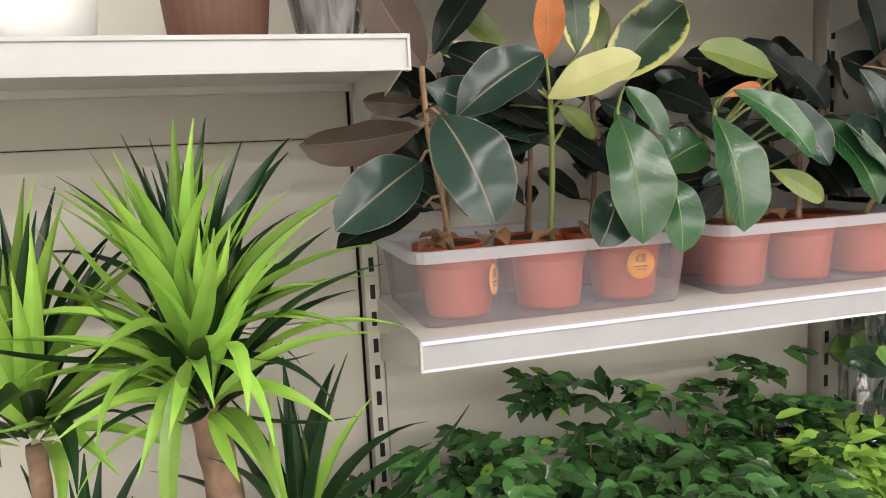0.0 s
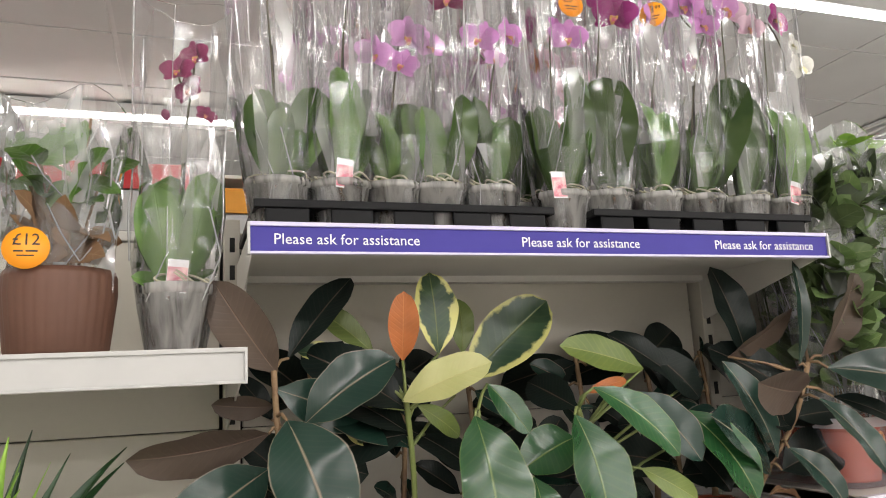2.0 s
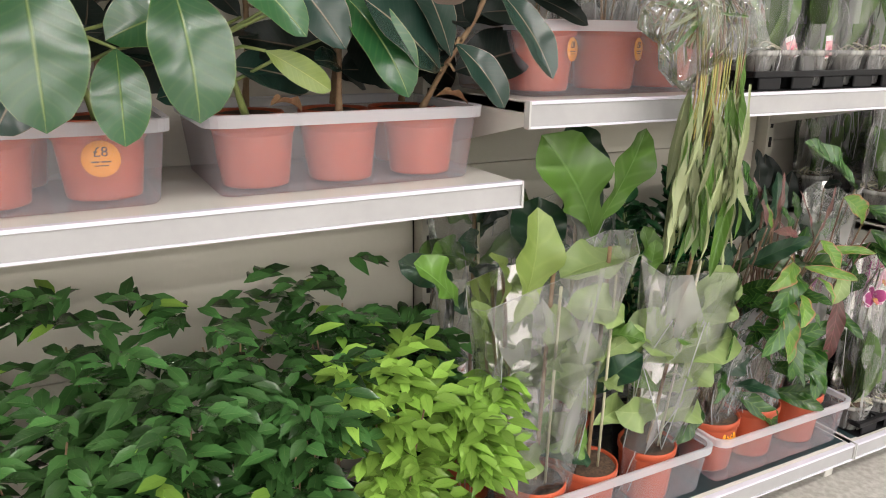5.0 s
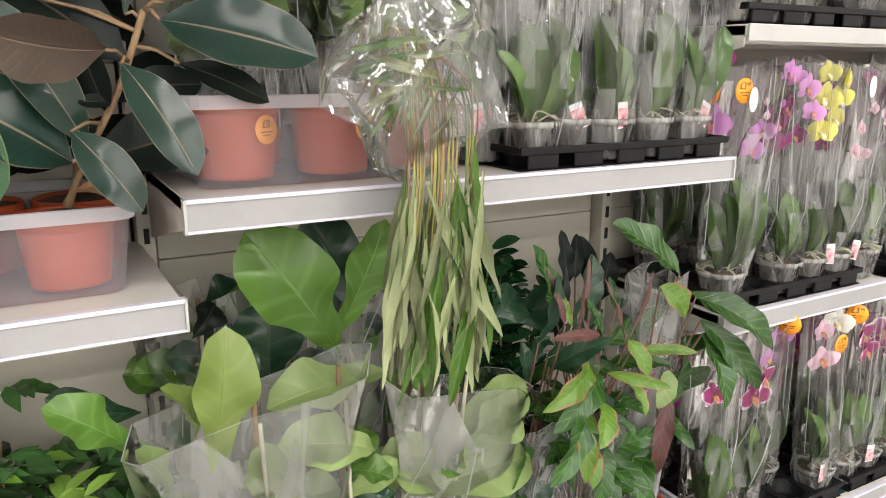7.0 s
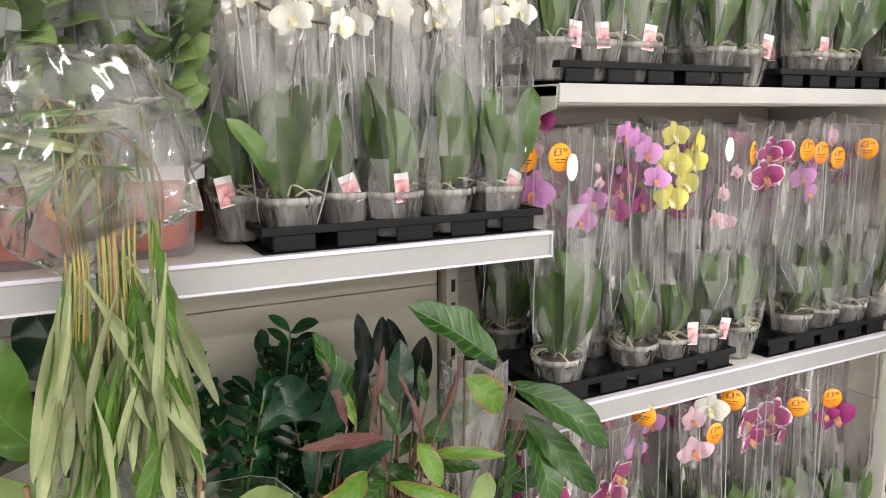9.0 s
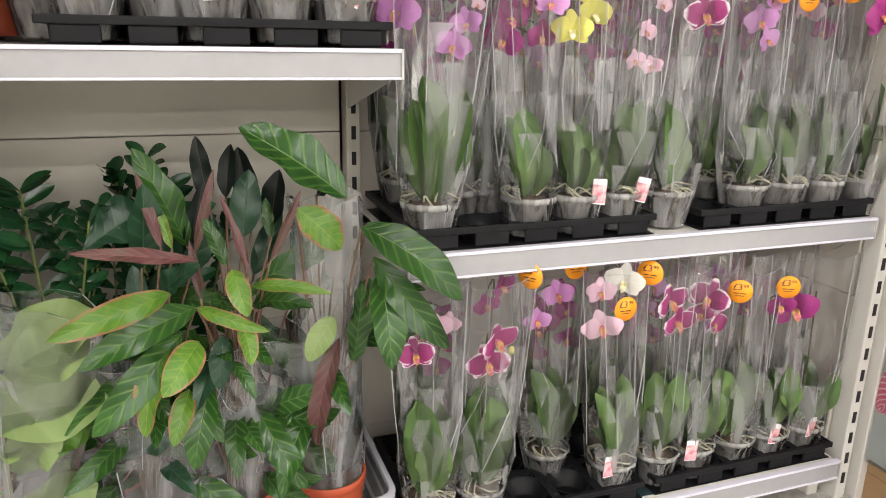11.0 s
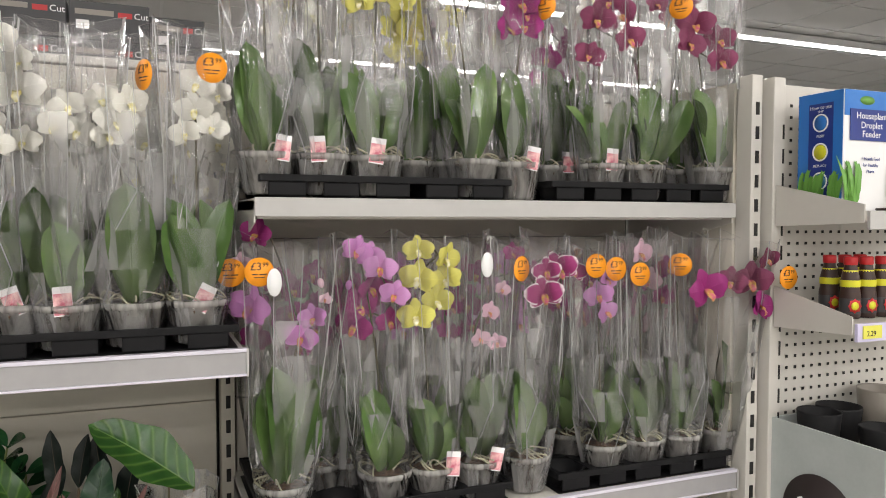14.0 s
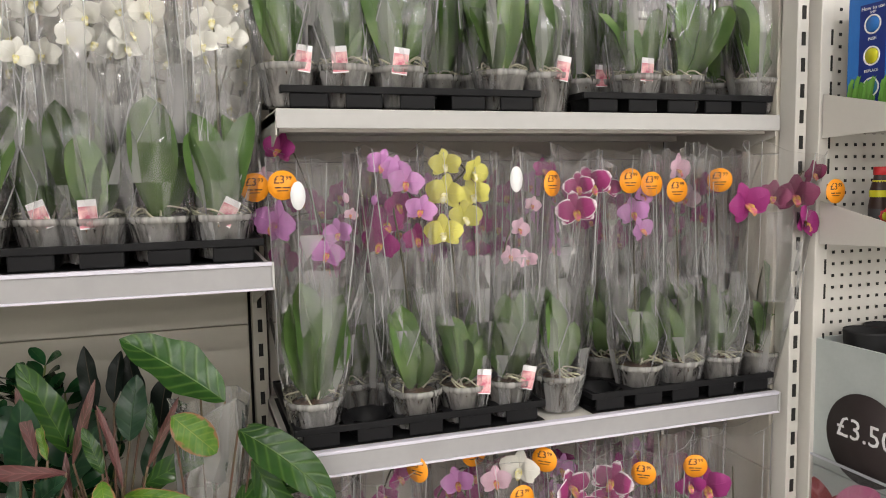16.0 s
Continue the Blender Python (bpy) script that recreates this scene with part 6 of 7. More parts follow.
FIG = [
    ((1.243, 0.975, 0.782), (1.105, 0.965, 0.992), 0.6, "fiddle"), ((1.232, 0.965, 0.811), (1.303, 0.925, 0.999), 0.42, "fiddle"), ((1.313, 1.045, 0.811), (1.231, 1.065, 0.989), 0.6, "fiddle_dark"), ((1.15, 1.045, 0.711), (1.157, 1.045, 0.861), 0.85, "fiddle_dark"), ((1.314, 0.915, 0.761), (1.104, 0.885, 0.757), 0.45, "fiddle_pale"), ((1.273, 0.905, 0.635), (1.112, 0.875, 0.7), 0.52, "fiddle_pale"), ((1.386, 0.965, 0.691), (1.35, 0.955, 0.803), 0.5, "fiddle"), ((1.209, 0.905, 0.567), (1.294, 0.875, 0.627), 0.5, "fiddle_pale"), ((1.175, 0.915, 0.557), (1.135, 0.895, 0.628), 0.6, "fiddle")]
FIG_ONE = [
    ((1.019, 0.915, 0.661), (1.049, 0.895, 0.88), 0.44, "fiddle_lime"), ((0.999, 0.925, 0.706), (0.962, 0.905, 0.808), 0.5, "fiddle_lime"), ((0.93, 0.945, 0.705), (0.824, 0.905, 0.812), 0.5, "fiddle"), ((0.944, 0.995, 0.741), (0.829, 0.975, 0.797), 0.5, "fiddle_dark"), ((1.093, 0.905, 0.588), (1.089, 0.885, 0.706), 0.6, "fiddle_pale"), ((0.962, 0.915, 0.642), (0.923, 0.895, 0.732), 0.5, "fiddle_pale"), ((1.075, 0.965, 0.732), (1.09, 0.965, 0.837), 0.5, "fiddle_dark"), ((1.031, 1.045, 0.821), (1.073, 1.065, 0.864), 0.9, "rub_shaded")]
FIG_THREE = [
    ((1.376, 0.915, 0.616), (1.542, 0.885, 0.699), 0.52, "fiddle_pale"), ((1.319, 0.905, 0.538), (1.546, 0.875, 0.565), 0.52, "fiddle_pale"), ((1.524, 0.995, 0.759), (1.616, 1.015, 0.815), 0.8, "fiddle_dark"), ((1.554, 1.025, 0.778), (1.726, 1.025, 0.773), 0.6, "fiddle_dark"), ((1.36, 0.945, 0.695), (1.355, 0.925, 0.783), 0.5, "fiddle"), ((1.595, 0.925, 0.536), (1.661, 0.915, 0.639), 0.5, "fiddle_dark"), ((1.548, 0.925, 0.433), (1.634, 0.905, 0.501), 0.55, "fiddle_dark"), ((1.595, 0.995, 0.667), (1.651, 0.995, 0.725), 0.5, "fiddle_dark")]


def wrap_mesh(r0, r1, h, z0, lean, seed, squash=0.55, n=18, rows=8, crumple=1.0, slant=0.0):
    """Loose film round a plant: flattened, creased into large facets, with a slanted, straight-cut mouth."""
    rng = random.Random(seed)
    ph = [rng.uniform(0, 6.28) for _ in range(8)]
    vs = []
    for i in range(rows):
        s = i / (rows - 1)
        r = r0 + (r1 - r0) * s
        for k in range(n):
            a = 2 * math.pi * k / n + rng.uniform(-0.12, 0.12)
            f = 1 + crumple * (rng.uniform(-0.10, 0.10) + 0.07 * math.sin(4 * a + ph[0] + 3 * s) * (0.3 + s) + 0.04 * math.sin(9 * a + ph[1] - 5 * s))
            z = z0 + h * s + slant * s * math.cos(a) + 0.014 * math.sin(3 * a + ph[5]) * (s > 0.99)
            vs.append((r * f * math.cos(a) + lean[0] * s, squash * r * f * math.sin(a) + lean[1] * s, z))
    fs = tri_grid(n, rows)
    runs = []
    for q in range(int(16 * crumple) + 4):
        i, k = rng.randrange(0, rows - 3), rng.randrange(n)
        step = rng.choice((-1, 0, 1))
        runs.append([(i + j) * n + (k + step * j) % n for j in range(rng.choice((2, 3, 4)))])
    runs.append([(rows - 1) * n + k % n for k in range(n + 1)])
    return folded(mesh_of("wrap", vs, fs, None, False), runs, 0.0012, (0, 0), pane_patches(rng, n, rows, n, 0, rows - 1))


def fig_plant(x, y, label, rows, wrap, seed, extra=6, top=0.8):
    """A fiddle-leaf fig in loose film."""
    rng = random.Random(seed)
    t = grow_pot("fiddle_leaf_fig", x, y, 0.212, 0.062, 0.12, label)
    t["group"] = "fiddle-leaf figs in film"
    lean = wrap[4]
    path = curved([(0, 0, 0.1), (lean[0] * 0.5, lean[1] * 0.5, 0.34), (lean[0] * 0.9, lean[1], top - 0.212)], 8)
    part("stem", tube("stem", path, [0.006, 0.005, 0.004], 7), "woody", t)
    part("cane", tube("cane", [(0.01, -0.02, 0.1), (lean[0] * 0.8, lean[1] - 0.02, top - 0.26)], [0.003], 6), "root", t, "pale bamboo cane")
    todo = [(local(t, b), local(t, e), w, k) for b, e, w, k in rows]
    for i in range(extra):
        a = rng.uniform(0, 6.28)
        p = path[int(len(path) * (rng.uniform(0.15, 0.62) if y < 1 else rng.uniform(0.3, 0.9)))]
        # front figs draw mostly pale copies, figs behind the darker, shade-coloured ones
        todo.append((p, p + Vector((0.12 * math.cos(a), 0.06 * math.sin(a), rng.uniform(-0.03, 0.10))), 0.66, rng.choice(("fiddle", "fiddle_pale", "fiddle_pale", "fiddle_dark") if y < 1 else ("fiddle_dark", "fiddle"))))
    for b, e, w, k in todo:
        me = leaf_mesh(round(w * 0.86, 2), rng.choice((0.5, 0.9, 1.3)), 0.4, 0.66, 0.75, 0.30, 17, 0.02, 0.26, rng.randrange(5))
        e = b + (e - b) * 1.03
        part("leaf", tinted(me, k), [], t, "", along(b, e, (rng.uniform(-0.5, 0.5), -0.8, 0.5), rng.uniform(-28, 28)))
    if wrap[1]:
        part("film_wrap", wrap_mesh(*wrap[:5], seed, *wrap[5:]), ["film_sheet", "crease", "film_pane"], t, "loose clear film wrap")
    return t


FIGS = [(1.095, 0.925, FIG_ONE, (0.075, 0.175, 0.55, 0.02, (-0.02, -0.05), 0.42, 12, 6, 0.45, 0.035), "fiddle-leaf fig leaning in clear film"), (1.225, 0.925, FIG, (0, 0, 0, 0, (-0.02, -0.04)), "fiddle-leaf fig with a large upright leaf"), (1.39, 0.93, FIG_THREE, (0.065, 0.135, 0.50, 0.02, (0.03, -0.05), 0.42, 12, 6, 0.5, -0.03), "fiddle-leaf fig wrapped in clear film")]
for i_, (x_, y_, r_, w_, l_) in enumerate(FIGS):
    fig_plant(x_, y_, l_, r_, w_, 31 + i_, 12)
fig_plant(1.04, 1.10, "fiddle-leaf fig in film behind the others, leaves coloured as in shade", [], (0.06, 0.11, 0.56, 0.10, (0.02, 0.02)), 41, 18, 0.86)
fig_plant(1.30, 1.11, "fiddle-leaf fig in film behind the others, leaves coloured as in shade", [], (0.06, 0.11, 0.52, 0.10, (0.02, 0.02)), 42, 18, 0.86)

CAL_A = [
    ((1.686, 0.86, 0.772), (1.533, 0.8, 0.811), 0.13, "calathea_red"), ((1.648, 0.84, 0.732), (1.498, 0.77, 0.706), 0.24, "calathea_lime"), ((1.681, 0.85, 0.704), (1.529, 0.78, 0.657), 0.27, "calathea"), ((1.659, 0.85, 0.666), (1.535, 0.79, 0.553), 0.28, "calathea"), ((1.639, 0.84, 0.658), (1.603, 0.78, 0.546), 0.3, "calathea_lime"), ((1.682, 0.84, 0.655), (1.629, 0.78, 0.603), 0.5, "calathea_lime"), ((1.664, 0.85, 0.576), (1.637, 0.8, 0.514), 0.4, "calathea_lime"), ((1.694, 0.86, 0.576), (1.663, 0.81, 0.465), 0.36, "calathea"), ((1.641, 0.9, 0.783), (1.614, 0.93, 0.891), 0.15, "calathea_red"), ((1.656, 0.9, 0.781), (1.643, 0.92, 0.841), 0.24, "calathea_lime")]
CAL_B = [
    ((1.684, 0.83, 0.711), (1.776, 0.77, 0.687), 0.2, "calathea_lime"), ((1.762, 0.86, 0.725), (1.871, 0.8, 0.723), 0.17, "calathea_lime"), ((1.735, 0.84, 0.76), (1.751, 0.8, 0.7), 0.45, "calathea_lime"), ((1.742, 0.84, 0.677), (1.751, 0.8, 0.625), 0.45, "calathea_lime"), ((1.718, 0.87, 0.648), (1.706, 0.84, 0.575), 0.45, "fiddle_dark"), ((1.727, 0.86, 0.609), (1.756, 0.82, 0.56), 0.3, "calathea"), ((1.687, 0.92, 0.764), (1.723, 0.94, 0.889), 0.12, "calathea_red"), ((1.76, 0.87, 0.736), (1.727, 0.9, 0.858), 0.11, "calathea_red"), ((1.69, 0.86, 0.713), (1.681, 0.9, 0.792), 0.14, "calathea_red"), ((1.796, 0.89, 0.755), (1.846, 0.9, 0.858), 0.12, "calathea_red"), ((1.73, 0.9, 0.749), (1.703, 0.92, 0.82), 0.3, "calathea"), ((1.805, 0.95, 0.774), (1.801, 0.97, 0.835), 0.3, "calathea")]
# leaves behind, in dark rubber and fig colours that hold their shade
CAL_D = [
    ((1.715, 0.99, 0.826), (1.702, 1.0, 0.932), 0.3, "rub_shaded"), ((1.742, 1.0, 0.832), (1.756, 1.02, 0.915), 0.35, "rub_shaded"), ((1.785, 1.0, 0.811), (1.766, 1.02, 0.91), 0.4, "rub_shaded"), ((1.764, 0.98, 0.77), (1.78, 1.0, 0.876), 0.45, "fiddle_dark"), ((1.674, 0.97, 0.733), (1.709, 0.99, 0.863), 0.2, "rub_shaded"), ((1.811, 1.0, 0.78), (1.829, 1.0, 0.874), 0.45, "rub_shaded"), ((1.602, 0.95, 0.663), (1.596, 0.97, 0.74), 0.4, "fiddle_dark"), ((1.859, 0.96, 0.72), (1.845, 0.98, 0.783), 0.4, "fiddle_dark")]
CAL_C = [
    ((1.916, 0.9, 0.843), (1.762, 0.93, 0.952), 0.46, "calathea"),
    ((1.879, 0.95, 0.839), (1.91, 0.93, 0.851), 0.6, "rub_shaded"),
    ((1.933, 0.87, 0.802), (2.071, 0.79, 0.695), 0.34, "calathea"),
    ((1.952, 0.87, 0.752), (2.056, 0.8, 0.612), 0.26, "calathea"),
    ((1.958, 0.87, 0.721), (1.96, 0.8, 0.589), 0.38, "calathea"),
    ((1.95, 0.9, 0.8), (2.031, 0.83, 0.734), 0.3, "calathea"),
    ((1.835, 0.87, 0.837), (1.899, 0.86, 0.773), 0.6, "calathea_lime"),
    ((1.888, 0.88, 0.656), (1.842, 0.86, 0.593), 0.5, "fiddle_pale"),
    ((1.898, 0.89, 0.612), (1.853, 0.87, 0.436), 0.2, "calathea_red"),
    ((1.923, 0.9, 0.565), (1.937, 0.89, 0.705), 0.3, "calathea")]


def calathea(x, y, label, rows, seed, extra, wrap, upright=10):
    rng = random.Random(seed)
    t = grow_pot("calathea", x, y, 0.214, 0.068, 0.125, label)
    t["group"] = "calatheas in film"
    todo = [(local(t, b), local(t, e), w, k) for b, e, w, k in rows]
    # filler leaves; dark fig and rubber colours put shade inside the clump
    for i in range(extra):
        a = rng.uniform(0, 6.28)
        b = Vector((0.05 * math.cos(a), 0.04 * math.sin(a), rng.uniform(0.14, 0.50)))
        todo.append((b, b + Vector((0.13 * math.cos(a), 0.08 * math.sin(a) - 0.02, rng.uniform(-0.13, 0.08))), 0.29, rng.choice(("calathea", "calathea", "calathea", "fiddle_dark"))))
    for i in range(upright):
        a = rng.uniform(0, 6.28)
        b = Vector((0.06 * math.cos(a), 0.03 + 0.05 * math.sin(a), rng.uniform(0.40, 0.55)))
        todo.append((b, b + Vector((0.07 * math.cos(a), 0.03 * math.sin(a), rng.uniform(0.09, 0.17))), rng.choice((0.3, 0.4)), rng.choice(("calathea", "calathea", "fiddle_dark", "rub_shaded"))))
    for b, e, w, k in todo:
        foot = Vector((rng.uniform(-0.02, 0.02), rng.uniform(-0.02, 0.02), 0.112))
        part("petiole", tube("petiole", curved([foot, foot * 0.45 + b * 0.55 + Vector((0, 0, 0.05)), b], 5), [0.0026, 0.0022, 0.002], 5), "calathea_stem", t)
        me = leaf_mesh(round(w, 2), 1.05 if e.z < b.z + 0.03 else 0.3, 0.34, 0.45, 1.0, 0.30 if w < 0.34 else 0.14, 17, 0.02, 0, rng.randrange(4))
        part("leaf", tinted(me, k), [], t, "", along(b, e, (rng.uniform(-0.3, 0.3), -0.9, 0.5), rng.uniform(-22, 22)))
    part("film_wrap", wrap_mesh(*wrap[:5], seed, *wrap[5:]), ["film_heavy", "crease", "film_pane"], t, "crumpled clear film")
    return t


M["calathea_stem"] = surface("calathea_stem", (0.16, 0.06, 0.05), 0.5, (0.10, 0.09, 0.04), 30, 0.6, 0.1)
tub(1.535, 1.99, 0.855, 1.17, 0.2065, 0.118, "frosted clear tub holding calathea pots")
tub(1.05, 1.525, 0.855, 1.17, 0.2065, 0.118, "frosted clear tub holding fig pots")
calathea(1.60, 0.955, "calathea with drooping lime-green leaves", CAL_A, 61, 30, (0.07, 0.10, 0.33, 0.07, (0.0, -0.02)), 2)
calathea(1.735, 0.955, "calathea with rolled pink-backed leaves", CAL_B + CAL_D, 62, 42, (0.07, 0.11, 0.33, 0.07, (0.01, -0.02)), 2)
calathea(1.885, 0.95, "calathea in a tall clear sleeve with striped leaves", CAL_C, 63, 9, (0.06, 0.062, 0.55, 0.07, (0.01, -0.01), 0.9, 14, 8, 0.8), 0)
sticker(bpy.data.objects["calathea"], pose(0.0, -0.063, 0.085, 86, 0, 0), "£12", 0.021)


def zz_plant(x, y, seed, top):
    rng = random.Random(seed)
    t = grow_pot("zz_plant", x, y, 0.214, 0.06, 0.115, "glossy dark zz plant in a pot", "black")
    t["group"] = "zz plants"
    for s in range(7):
        a = rng.uniform(0, 6.28)
        e = Vector((0.09 * math.cos(a), 0.07 * math.sin(a), (top - 0.214) * rng.uniform(0.8, 1)))
        path = curved([(0, 0, 0.1), (e.x * 0.4, e.y * 0.4, e.z * 0.6), e], 7)
        part("stem", tube("stem", path, [0.005, 0.004, 0.002], 6), "green_stem", t)
        for k in range(5, len(path)):
            for side in (-1, 1):
                d = Vector((math.cos(a + 1.5 * side), math.sin(a + 1.5 * side) - 0.2, 0.5))
                part("leaf", tinted(leaf_mesh(0.42, 0.3, 0.3, 0.5, 1.0, 0.0, 9), "zz"), [], t, "", along(path[k], path[k] + d * 0.055, (0, -0.7, 0.7), rng.uniform(-20, 20)))
    return t


for x_, y_, s_ in ((1.47, 1.05, 71), (1.55, 1.08, 72), (1.66, 1.1, 73)):
    zz_plant(x_, y_, s_, 0.88)


# ---- drooping bunch hung over the shelf edge ----
def bunch():
    rng = random.Random(8)
    t = thing("hanging_plant", "wilted long-leaved plant drooping from crumpled clear film", "plant", pose(1.32, 0.80, 1.09))
    for i in range(34):
        x = rng.uniform(-0.05, 0.055)
        far = rng.uniform(-0.10, 0.0) if i % 3 else x
        z1 = rng.uniform(0.12, 0.19)
        p = curved([(far, 0.05, rng.uniform(0.05, 0.15)), (far * 0.6 + x * 0.3, 0.02, z1), (x, -0.01, z1 - 0.05), (x * 0.95, -0.018, 0.0), (x * 1.05 - 0.004, -0.012, rng.uniform(-0.14, -0.06))], 4)
        part("stem", tube("stem", p, [0.0022, 0.002, 0.0015], 5), ("green_stem", "droop_stem", "woody")[i % 3], t)
    shapes = [leaf_mesh(w, b, 0.9, 0.5, 1.0, 0.45, 15, 0.10, 0, s) for s, (w, b) in enumerate(((0.075, 0.35), (0.10, -0.5), (0.06, 0.6), (0.12, -0.3)))]
    for i in range(64):
        x = rng.uniform(-0.06, 0.062)
        b = Vector((x, rng.uniform(-0.035, 0.01), rng.uniform(-0.14, 0.02)))
        L = rng.uniform(0.13, 0.21)
        e = b + Vector((rng.uniform(-0.40, 0.30) * L + 0.15 * x, rng.uniform(-0.10, 0.06) * L, -L))
        part("leaf", tinted(shapes[i % 4], "droop" if rng.random() < 0.8 else "fiddle"), [], t, "", along(b, e, (rng.uniform(-0.8, 0.8), -1, 0.1), rng.uniform(-35, 35)))
    for b, e, key in (((-0.03, -0.035, -0.01), (0.085, -0.05, -0.235), "droop"), ((0.045, -0.03, 0.05), (0.062, -0.03, -0.10), "fiddle"), ((0.02, -0.03, 0.0), (0.012, -0.04, -0.14), "fiddle"), ((-0.03, -0.03, 0.115), (0.03, -0.04, 0.11), "fiddle"), ((-0.06, -0.03, -0.12), (-0.10, -0.04, -0.28), "droop"), ((0.03, -0.03, -0.12), (0.045, -0.035, -0.32), "droop")):
        part("leaf", tinted(shapes[1], key), [], t, "", along(b, e, (0.1, -1, 0.2), rng.uniform(-15, 15)))
    for i in range(30):
        b = Vector((rng.uniform(-0.04, 0.03), rng.uniform(-0.02, 0.04), rng.uniform(0.08, 0.19)))
        e = b + Vector((rng.uniform(-0.11, 0.0), rng.uniform(-0.03, 0.02), rng.uniform(-0.09, 0.03)))
        part("leaf", tinted(shapes[i % 4], "droop" if i % 3 else "fiddle"), [], t, "", along(b, e, (0, -1, 0.3), rng.uniform(-60, 60)))
    bm = bmesh.new()
    bmesh.ops.create_icosphere(bm, subdivisions=3, radius=1)
    for v in bm.verts:
        n1 = noise.noise(v.co * 1.7 + Vector((3, 1, 7)))
        n2 = abs(noise.noise(v.co * 3.6 + Vector((9, 2, 5))))
        q = 1 + 0.35 * n1 - 0.34 * n2 + rng.uniform(-0.04, 0.04)
        v.co = Vector((v.co.x * 0.135 * q - 0.012, v.co.y * 0.062 * q + 0.005, v.co.z * 0.125 * q + 0.125))
    part("film", from_bm("film", bm), "film_bag", t, "crumpled clear film bag")


bunch()


# ---- tub and tall wrapped plants on the shelf beside the white orchids ----
tub(1.02, 1.455, 0.90, 1.19, 1.068, 0.125, "frosted clear tub holding wrapped foliage plants")


def wrapped_foliage(x, y, seed, top, key="foliage", label="tall foliage plant in shiny clear film", crown=None):
    rng = random.Random(seed)
    t = grow_pot("foliage_plant", x, y, 1.075, 0.064, 0.11, label)
    t["group"] = "wrapped foliage plants"
    h = top - 1.075
    rows = []
    for s in range(4):
        a = rng.uniform(0, 6.28)
        e = Vector((0.05 * math.cos(a), 0.04 * math.sin(a), h * rng.uniform(0.85, 1)))
        path = curved([(0.01 * math.cos(a), 0, 0.1), (e.x * 0.5, e.y * 0.5, h * 0.5), e], 8)
        part("stem", tube("stem", path, [0.004, 0.003, 0.002], 6), "woody", t)
        for k in range(4, len(path)):
            for j in range(4):
                b = rng.uniform(0, 6.28)
                d = Vector((math.cos(b), math.sin(b) - 0.2, rng.uniform(-0.2, 0.8)))
                me = leaf_mesh(0.5, 0.4, 0.2, 0.5, 0.9, 0.08, 9, 0.04, 0, j % 3)
                kk = crown if crown and k > len(path) - 4 else key
                part("leaf", tinted(me, kk), [], t, "", along(path[k], path[k] + d * rng.uniform(0.06, 0.09), (0, -0.8, 0.5), rng.uniform(-40, 40)))
    part("film_wrap", wrap_mesh(0.062, 0.095, h * 0.93, 0.07, (0, 0), seed, 0.8), ["film_heavy", "crease", "film_pane"], t, "shiny creased clear film")


wrapped_foliage(1.10, 0.985, 91, 1.66)
wrapped_foliage(1.245, 0.985, 92, 1.70)
wrapped_foliage(1.385, 0.99, 93, 1.66)
wrapped_foliage(1.15, 1.11, 94, 1.80, "foliage", "tall leafy plant with bright tips in film", "ficus_new")
wrapped_foliage(1.31, 1.12, 95, 1.78, "foliage", "tall leafy plant with bright tips in film", "ficus_new")
wrapped_foliage(1.43, 1.12, 96, 1.72)
for ob_ in [o for o in scene.objects if o.name.startswith("foliage_plant")][:2]:
    sticker(ob_, pose(0.03, -0.056, 0.07, 88, 0, 28), "£8", 0.02)


# ---- decorative pots on the first shelf ----
def ribbed_pot(x, y, z, r, h):
    t = thing("ribbed_planter", "brown ribbed planter with a drying leafy plant in film", "planter", pose(x, y, z))
    n = 96
    part("pot", lathe("ribbed", [(0.001, 0.001), (r * 0.84, 0.001), (r * 0.88, 0.006), (r * 1.0, h * 0.72), (r * 0.99, h - 0.008), (r * 0.96, h), (r * 0.9, h - 0.004), (r * 0.88, h - 0.02)], n, lambda a, i: 1 + (0.014 * math.cos(32 * a) if 1 < i < 5 else 0)), "cotta_brown", t)
    part("soil", lathe("soil", [(r * 0.89, h - 0.015), (r * 0.4, h - 0.008), (0.001, h - 0.012)], 24), "soil", t)
    rng = random.Random(4)
    for s in range(6):
        a = s * 1.05
        e = Vector((0.05 * math.cos(a), 0.04 * math.sin(a), h + rng.uniform(0.12, 0.24)))
        path = curved([(0.02 * math.cos(a), 0.02 * math.sin(a), h - 0.01), (e.x * 0.5, e.y * 0.5, h + 0.05), e], 5)
        part("stem", tube("stem", path, [0.003, 0.002], 5), "woody", t)
        for k in range(3, len(path), 2):
            for j in range(2):
                b = rng.uniform(0, 6.28)
                d = Vector((0.8 * math.cos(b), 0.8 * math.sin(b) - 0.2, rng.uniform(-0.3, 0.8)))
                part("leaf", tinted(leaf_mesh(0.62, 0.5, 0.2, 0.4, 1.2, 0.1, 9, 0.04, 0, j), "dry" if path[k].z < h + 0.06 else "fiddle"), [], t, "", along(path[k], path[k] + d * rng.uniform(0.045, 0.075), (0, -0.8, 0.5), rng.uniform(-40, 40)))
    part("film_wrap", wrap_mesh(r * 0.9, r * 1.12, 0.25, h - 0.03, (0, 0), 17, 0.9), ["film_heavy", "crease", "film_pane"], t, "open clear film collar")
    sticker(t, pose(-0.028, -r * 1.02, h + 0.02, 88, 0, 0), "£12", 0.026)


